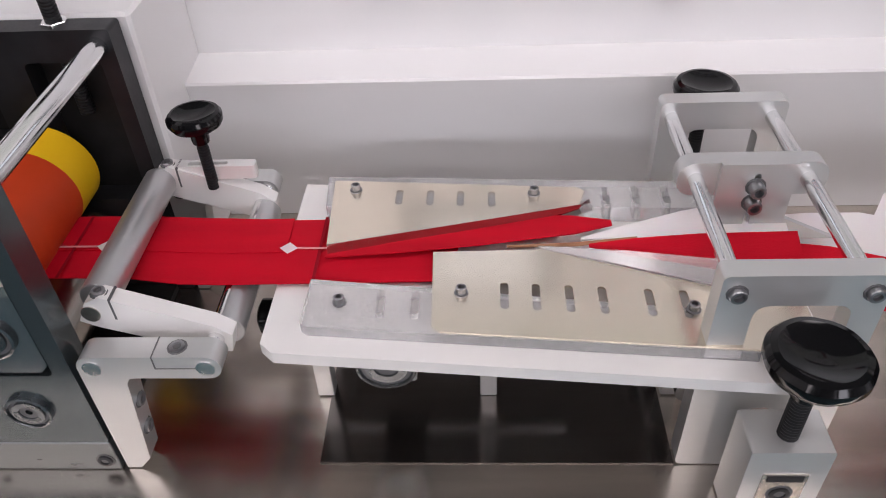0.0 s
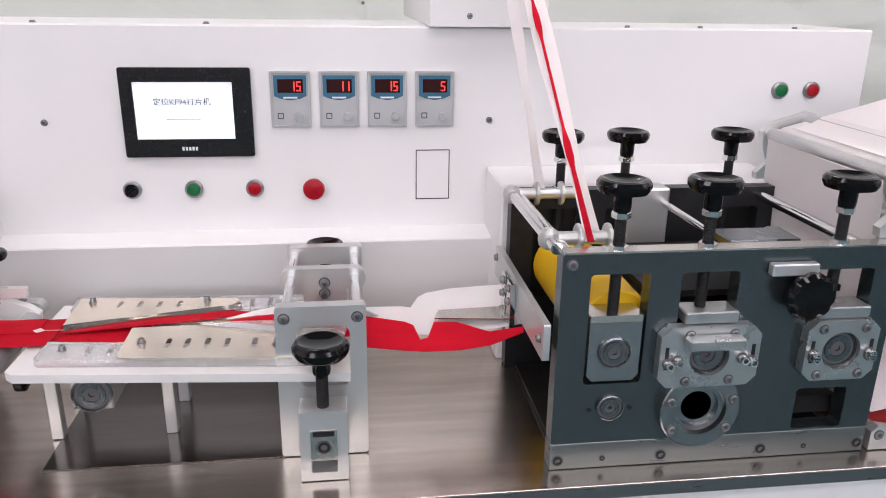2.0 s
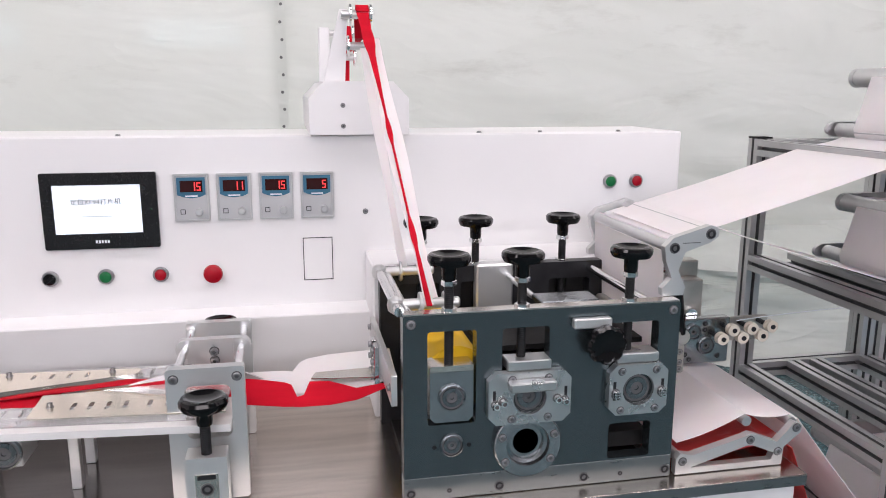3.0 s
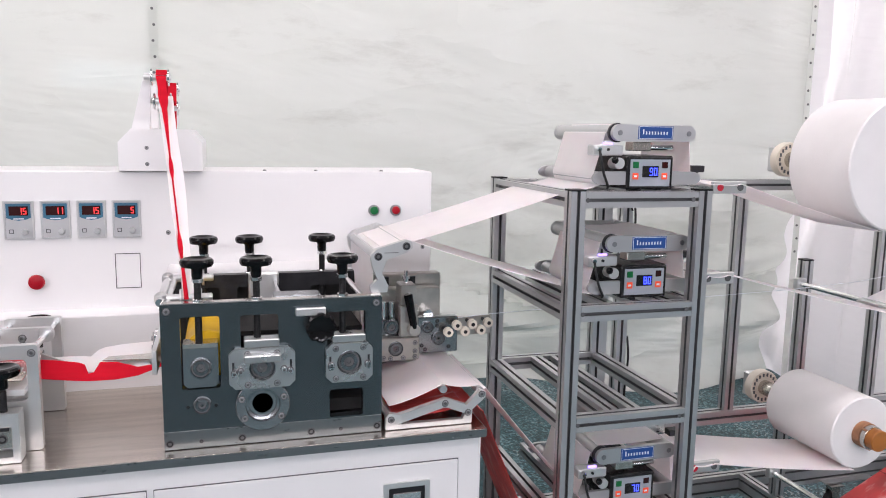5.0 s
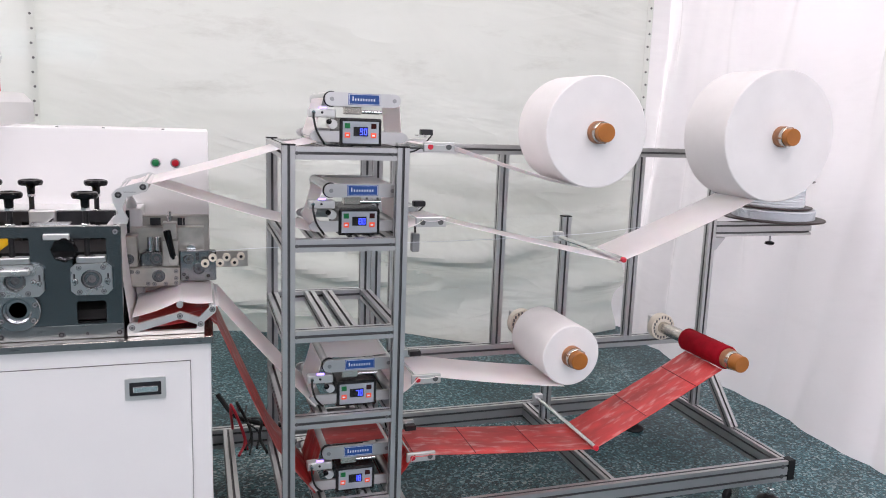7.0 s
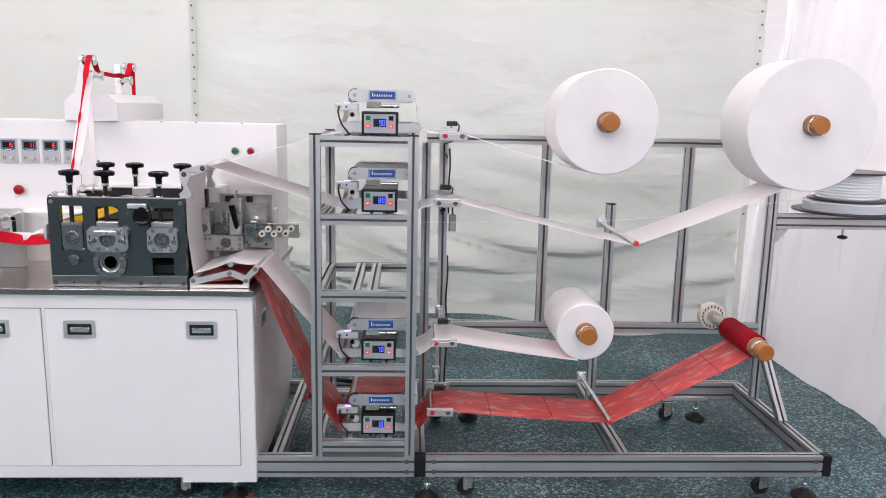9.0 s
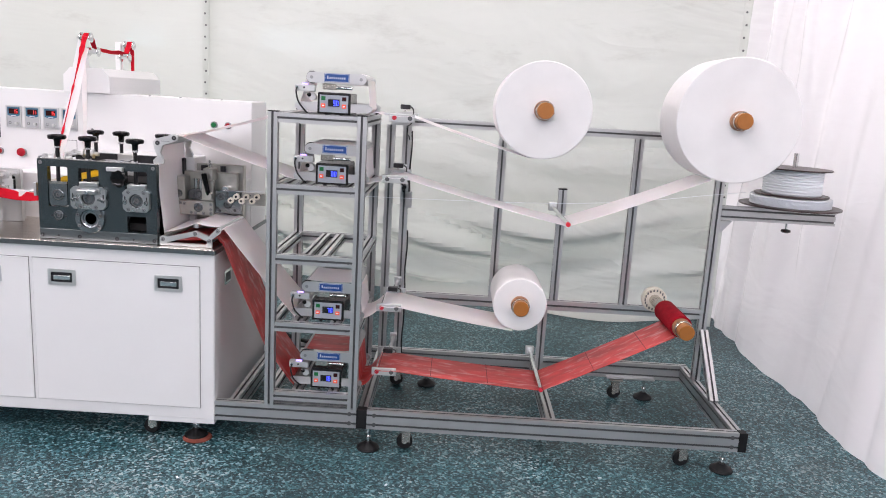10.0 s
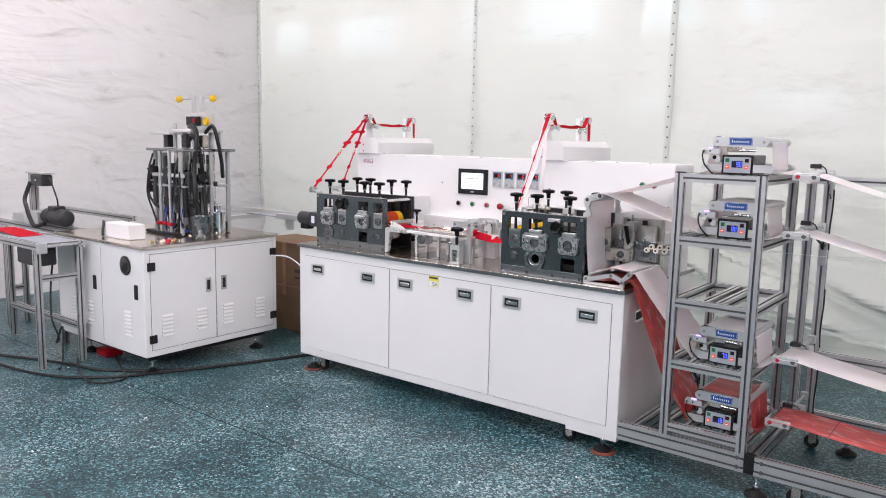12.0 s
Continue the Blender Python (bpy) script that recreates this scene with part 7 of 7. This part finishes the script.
    for s in (-1, 1):
        x = cx + 0.03 + s * 0.055
        part("yarn_post", box(x - 0.016, x + 0.016, cy + 0.0, cy + 0.02, 1.77, 1.88, 0.002), M["alum"], m)
        part("yarn_arm", cyl((x, cy + 0.01, 1.865), (x + s * 0.13, cy - 0.01, 1.86), 0.006, 10), M["chrome"], m)
        part("yarn_guide", lathe([(0.008, 0), (0.022, 0.004), (0.024, 0.03), (0.012, 0.036)], (x + s * 0.13, cy - 0.01, 1.86), (s, 0, 0), 16), M["yellow"], m, "yellow plastic guide")
    hoses = [((0.08, -0.1, 1.55), (0.16, -0.14, 1.60), (0.19, -0.10, 1.5), (0.16, -0.05, 1.25), (0.20, -0.06, 1.0), (0.15, -0.02, 0.9)),
             ((0.09, -0.19, 1.45), (0.13, -0.23, 1.2), (0.10, -0.22, 1.0), (0.06, -0.20, 0.9)),
             ((-0.22, -0.2, 1.42), (-0.26, -0.23, 1.2), (-0.21, -0.22, 1.1), (-0.18, -0.2, 1.07)),
             ((0.02, -0.15, 1.22), (0.08, -0.24, 1.15), (0.12, -0.2, 1.22), (0.15, -0.12, 1.24)),
             ((0.12, 0.0, 1.62), (0.22, 0.0, 1.66), (0.23, 0.05, 1.45), (0.18, 0.1, 1.3))]
    for k, h in enumerate(hoses):
        part("hose", tube([(cx + x, cy + y, z) for x, y, z in h], 0.014 if k in (0, 4) else 0.008), M["cable"], m, "black cable hose")
    for k in range(6):
        x, y = cx - 0.15 + 0.05 * k, cy - 0.16 - 0.02 * (k % 2)
        part("air_hose", tube([(x, y, 1.12), (x + 0.05, y - 0.05, 1.02), (x + 0.02, y - 0.02, 0.93), (x + 0.09, y + 0.06, 0.91)], 0.004), M["bluecable"], m, "blue air hose")
    for k in range(3):
        x = cx - 0.16 + 0.07 * k
        part("red_tool", box(x, x + 0.05, cy - 0.24, cy - 0.20, 0.95, 0.975, 0.006), M["redbtn"], m)
    for k in range(10):
        y = -0.36 + 0.045 * (k % 5)
        x = -1.75 + 0.05 * (k // 5)
        tagged(part("brass_fitting", lathe([(0.013, 0), (0.013, 0.006), (0.008, 0.008), (0.008, 0.012), (0.001, 0.012)], (x, y, 0.881), (0, 0, 1), 14), M[("brass", "plate_light", "nylon", "redcap")[k % 4]]), "small brass and red fitting on the station top", "fitting", "fittings on the station")
    solid("white_feeder_box", box(-2.22, -1.92, -0.42, -0.30, 0.881, 0.985, 0.005), M["white"], "small white plastic housing on the station top", "housing")
    c = thing("feed_conveyor", -1.33, 0.66, 0.93, "narrow conveyor linking the press to the station", "conveyor")
    part("side_rail", box(-1.62, -0.99, 0.60, 0.615, 0.985, 1.03, 0.003), M["alum"], c)
    part("side_rail", box(-2.1, -0.99, 0.74, 0.755, 0.985, 1.03, 0.003), M["alum"], c)
    part("belt", box(-2.0, -1.0, 0.616, 0.739, 0.995, 1.003), M["keypad"], c)
    part("support", box(-1.56, -1.53, 0.64, 0.70, 0.5825 * 0 + 0.90, 0.994, 0.002), M["alum"], c)
    part("support", box(-1.03, -1.0, 0.64, 0.70, 0.881, 0.994, 0.002), M["alum"], c)
    part("back_rail", box(-3.0, -2.0, 0.78, 0.80, 0.98, 1.02, 0.002), M["alum"], c)
    part("support", box(-2.05, -2.0, 0.30, 0.78, 0.955, 0.984, 0.002), M["alum"], c)


def build_side_conveyor():
    t = thing("outfeed_table", -2.9, -0.7, 0.0, "outfeed conveyor on slotted aluminium legs with red masks", "conveyor")
    for x in (-2.31, -3.4):
        for y in (-0.86, -0.58):
            part("leg", beam((x, y, 0.0), (x, y, 0.82)), M["alu"], t)
    for y in (-0.86, -0.58):
        part("rail", beam((-3.6, y, 0.841), (-2.25, y, 0.841)), M["alu"], t)
    part("low_rail", beam((-3.4, -0.58, 0.25), (-2.33, -0.58, 0.25)), M["alu"], t)
    part("cross_rail", beam((-2.31, -0.84, 0.62), (-2.31, -0.60, 0.62)), M["alu"], t)
    part("belt", box(-3.6, -2.27, -0.838, -0.602, 0.850, 0.866, 0.002), M["keypad"], t)
    part("end_plate", box(-2.25, -2.235, -0.89, -0.82, 0.80, 0.872, 0.004), M["alum"], t)
    part("roller", cyl((-2.262, -0.835, 0.85), (-2.262, -0.605, 0.85), 0.016, 16), M["chrome"], t)
    part("motor", box(-2.75, -2.45, -0.80, -0.66, 0.68, 0.80, 0.01), M["motor"], t)
    for k in range(9):
        x = -2.68 - 0.045 * k
        tagged(part("folded_mask", ribbon([((x, -0.81, 0.869 + 0.002 * k), (x, -0.64, 0.869 + 0.002 * k)), ((x - 0.07, -0.80, 0.873 + 0.002 * k), (x - 0.07, -0.65, 0.873 + 0.002 * k)), ((x - 0.13, -0.77, 0.870 + 0.002 * k), (x - 0.13, -0.68, 0.870 + 0.002 * k))], 0.002), M["red"]), "folded red mask lying on the outfeed belt", "mask", "masks on the belt")
    d = thing("rail_bench", -3.3, -0.35, 0.0, "aluminium rail bench beside the station", "bench")
    for y in (-0.44, -0.30):
        part("rail", beam((-3.95, y, 0.86), (-2.745, y, 0.86)), M["alu"], d)
    for x in (-3.8, -2.85):
        for y in (-0.44, -0.30):
            part("leg", beam((x, y, 0.0), (x, y, 0.839)), M["alu"], d)
        part("cross_rail", beam((x, -0.419, 0.30), (x, -0.321, 0.30)), M["alu"], d)
    part("far_rail", beam((-3.95, 0.10, 0.93), (-2.745, 0.10, 0.93)), M["alu"], d)
    for x in (-3.8, -2.85):
        part("leg", beam((x, 0.10, 0.0), (x, 0.10, 0.909)), M["alu"], d)
    m = thing("transfer_arm", -3.30, -0.38, 0.881, "transfer arm with black motors on an aluminium post", "arm")
    part("base_block", box(-3.40, -3.16, -0.46, -0.29, 0.881, 0.985, 0.004), M["alum"], m)
    part("rear_block", box(-3.62, -3.41, -0.45, -0.30, 0.881, 0.95, 0.004), M["alu"], m)
    part("post", beam((-3.38, -0.38, 0.986), (-3.38, -0.38, 1.275), 0.06, 0.05), M["alu"], m)
    part("top_plate", box(-3.42, -3.12, -0.42, -0.33, 1.2755, 1.288, 0.002), M["alum"], m)
    part("top_motor", box(-3.325, -3.13, -0.43, -0.34, 1.185, 1.273, 0.012), M["motor"], m, "dark grey motor")
    part("motor_lamp", box(-3.24, -3.225, -0.433, -0.430, 1.225, 1.235), M["pale"], m)
    part("low_motor", lathe([(0.046, 0), (0.058, 0.004), (0.060, 0.09), (0.054, 0.095), (0.054, 0.13), (0.064, 0.135), (0.064, 0.30), (0.054, 0.315), (0.044, 0.32)], (-3.158, -0.385, 0.955), (1, 0, 0), 28), M["motor"], m, "dark grey motor")
    part("terminal_box", box(-3.06, -2.95, -0.43, -0.34, 1.0, 1.04, 0.008), M["motor"], m)
    part("hose", tube([(-3.33, -0.425, 1.21), (-3.36, -0.46, 1.08), (-3.27, -0.49, 1.02), (-3.20, -0.50, 0.94), (-3.12, -0.50, 0.885), (-3.02, -0.47, 0.91)], 0.016), M["cable"], m)
    part("cable", tube([(-3.14, -0.38, 1.26), (-3.04, -0.40, 1.22), (-2.96, -0.40, 1.10), (-2.97, -0.39, 1.035)], 0.006), M["cable"], m)
    solid("control_cable", tube([(-2.40, -0.34, 0.945), (-2.36, -0.36, 0.975), (-2.30, -0.39, 0.965), (-2.26, -0.42, 0.93), (-2.245, -0.43, 0.886)], 0.010), M["cable"], "black cable on the station top", "cable")


def build_carton_and_cables():
    b = thing("carton", -2.0, 1.2, 0.0, "brown cardboard carton standing behind the cabinets", "carton")
    part("box_body", box(-2.32, -1.62, 0.96, 1.40, 0.002, 0.74, 0.004), M["card"], b)
    part("seam_tape", box(-1.97, -1.93, 0.956, 0.961, 0.30, 0.735), M["core"], b)
    part("print", box(-1.82, -1.72, 0.9565, 0.9595, 0.50, 0.53, 0, box(-1.82, -1.75, 0.9565, 0.9595, 0.45, 0.47)), M["ink"], b)
    part("fold", box(-2.32, -1.62, 0.957, 0.9605, 0.375, 0.381), M["core"], b)
    runs = [[(-2.9, -0.95, 0.012), (-2.3, -0.72, 0.012), (-1.95, -0.62, 0.012), (-1.6, -0.30, 0.012), (-1.35, 0.2, 0.012), (-1.15, 0.7, 0.012), (-1.0, 0.95, 0.012)],
            [(-2.9, -1.05, 0.011), (-2.2, -0.95, 0.011), (-1.8, -0.70, 0.011), (-1.52, -0.2, 0.011), (-1.30, 0.3, 0.011), (-1.1, 0.85, 0.011)],
            [(-2.35, -0.60, 0.010), (-2.05, -0.74, 0.010), (-1.75, -0.80, 0.010), (-1.68, -0.62, 0.010), (-1.95, -0.50, 0.010), (-2.2, -0.40, 0.010)],
            [(-2.6, -0.60, 0.80), (-2.56, -0.66, 0.55), (-2.45, -0.72, 0.32), (-2.40, -0.70, 0.18), (-2.48, -0.68, 0.12), (-2.42, -0.66, 0.24), (-2.36, -0.70, 0.010), (-2.2, -0.8, 0.010)]]
    for k, r in enumerate(runs):
        solid("floor_cable", tube(r, 0.010 if k < 2 else 0.007), M["cable"], "black power cable lying in a loop on the floor" if k != 3 else "black cable hanging from the outfeed table", "cable", "cables by the station")
    solid("floor_cable", tube([(1.38, 1.22, 0.35), (1.44, 1.16, 0.28), (1.50, 1.12, 0.26), (1.60, 1.10, 0.24), (1.72, 1.12, 0.22)], 0.011), M["cable"], "black cables behind the tension rack", "cable")
    solid("hanging_cable", tube([(-1.58, 0.50, 0.72), (-1.50, 0.62, 0.70), (-1.42, 0.70, 0.60), (-1.36, 0.66, 0.50), (-1.25, 0.62, 0.44), (-1.12, 0.60, 0.42), (-1.056, 0.60, 0.42)], 0.005), M["pale"], "thin white cord hanging between the two cabinets", "cable", "cables by the station")
    for x, y in ((-0.97, 0.39), (1.245, 0.39)):
        solid("floor_shim", lathe([(0.062, 0.0), (0.064, 0.003), (0.05, 0.005), (0.001, 0.005)], (x + 0.012, y - 0.02, 0.0008), (0, 0, 1), 28), M["shim"], "rusty red pad under a levelling foot", "pad", "pads under the feet")
    rnd = random.Random(3)
    bits = None
    for k in range(40):
        x, y = rnd.uniform(-2.5, 4.0), rnd.uniform(-2.3, 0.25)
        bm = box(-0.009, 0.009, -0.004, 0.004, 0, 0.0015)
        bmesh.ops.transform(bm, matrix=pose(x, y, 0.001, 0, 0, rnd.uniform(0, 180)), verts=bm.verts)
        bits = join(bits, bm) if bits else bm
    solid("floor_scraps", bits, M["pale"], "tiny pale paper scraps scattered on the floor", "scraps", kind="stuff")


build_station()
build_station_head()
build_side_conveyor()
build_carton_and_cables()


# ---- what moves ----
SPEED, PITCH = 0.50, 0.25
TIMES = [0.5 * k for k in range(25)]


def along(path, d):
    """The place and slope on a path of (x, z) at a distance d from its start."""
    for (xa, za), (xb, zb) in zip(path, path[1:]):
        s = math.hypot(xb - xa, zb - za)
        if d <= s:
            t = max(0.0, d) / s
            return xa + (xb - xa) * t, za + (zb - za) * t, math.degrees(math.atan2(-(zb - za), xb - xa))
        d -= s
    (xa, za), (xb, zb) = path[-2], path[-1]
    return xb, zb, math.degrees(math.atan2(-(zb - za), xb - xa))


def travel(ob, path, y, start):
    """Rows for a mark that rides on a web: it waits at the path's start, runs along it, and stays at its end."""
    total = sum(math.hypot(b[0] - a[0], b[1] - a[1]) for a, b in zip(path, path[1:]))
    ts = sorted({0.0, 12.0} | {t for t in (start + total / SPEED * k / 10 for k in range(11)) if 0 < t < 12})
    rows = []
    for t in ts:
        x, z, a = along(path, min(total, max(0.0, (t - start) * SPEED)))
        rows.append((t, pose(x, y, z, 0, a if a > -90 and a < 90 else a - 180, 0)))
    return rows


def weld_mark():
    """Two pressed diamonds joined by a line, and the cut line across the web between them."""
    m = thing("weld_mark", 0, 0, 0, "pale pressed weld mark riding on the red web", "weld mark", "weld marks on the red web")
    for x in (0.0, 0.063):
        part("diamond", plate([(x - 0.009, 0.0), (x, -0.0085), (x + 0.009, 0.0), (x, 0.0085)], [], "z", 0.0, 0.0006), M["web"], m)
    part("weld_line", box(0.009, 0.054, -0.0012, 0.0012, 0.0, 0.0005), M["pinkline"], m)
    part("cut_line", box(0.030, 0.033, -0.046, 0.05, 0.0, 0.0004), M["redroll"], m)
    return m


def film_seam():
    m = thing("film_seam", 0, 0, 0, "dark cross seam riding on the red film", "seam", "seams of the red film")
    part("line", box(-0.0012, 0.0012, -0.125, 0.125, -0.001, 0.0012), M["seam"], m)
    return m


def motions():
    for e, r in SPIN:
        walk(e, [(t, pose(*e.location, 0, -math.degrees(SPEED / max(r, 0.15) * t), 0)) for t in TIMES])
    for e, r in ROLLERS:
        walk(e, [(0.1 * k, pose(*e.location, 0, (-1) ** (e.location.z > 1.0) * math.degrees(SPEED / r * 0.1 * k), 0)) for k in range(121)])
    top = [(-0.06, 1.003), (-0.128, 1.003), (-0.150, 1.0200), (-0.20, 1.0208), (-0.258, 1.0202), (-0.300, 1.0218), (-0.358, 1.0252), (-0.42, 1.0258), (-0.47, 1.0258), (-0.53, 1.015)]
    first = weld_mark()
    marks = [first] + [copy_thing(first, pose(0, 0, 0)) for _ in range(27)]
    for k, m in zip(range(-3, 25), marks):
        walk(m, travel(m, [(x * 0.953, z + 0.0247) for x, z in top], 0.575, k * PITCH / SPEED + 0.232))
    low = [(3.41, 0.635), (3.365, 0.590), (2.80, 0.3025), (2.78, 0.3025), (2.114, 0.3508), (2.048, 0.3508), (2.0, 0.282), (1.93, 0.285)]
    first = film_seam()
    seams = [first] + [copy_thing(first, pose(0, 0, 0)) for _ in range(32)]
    for k, m in zip(range(-8, 25), seams):
        walk(m, travel(m, low, 0.5625, k * PITCH / SPEED + 0.1))


motions()
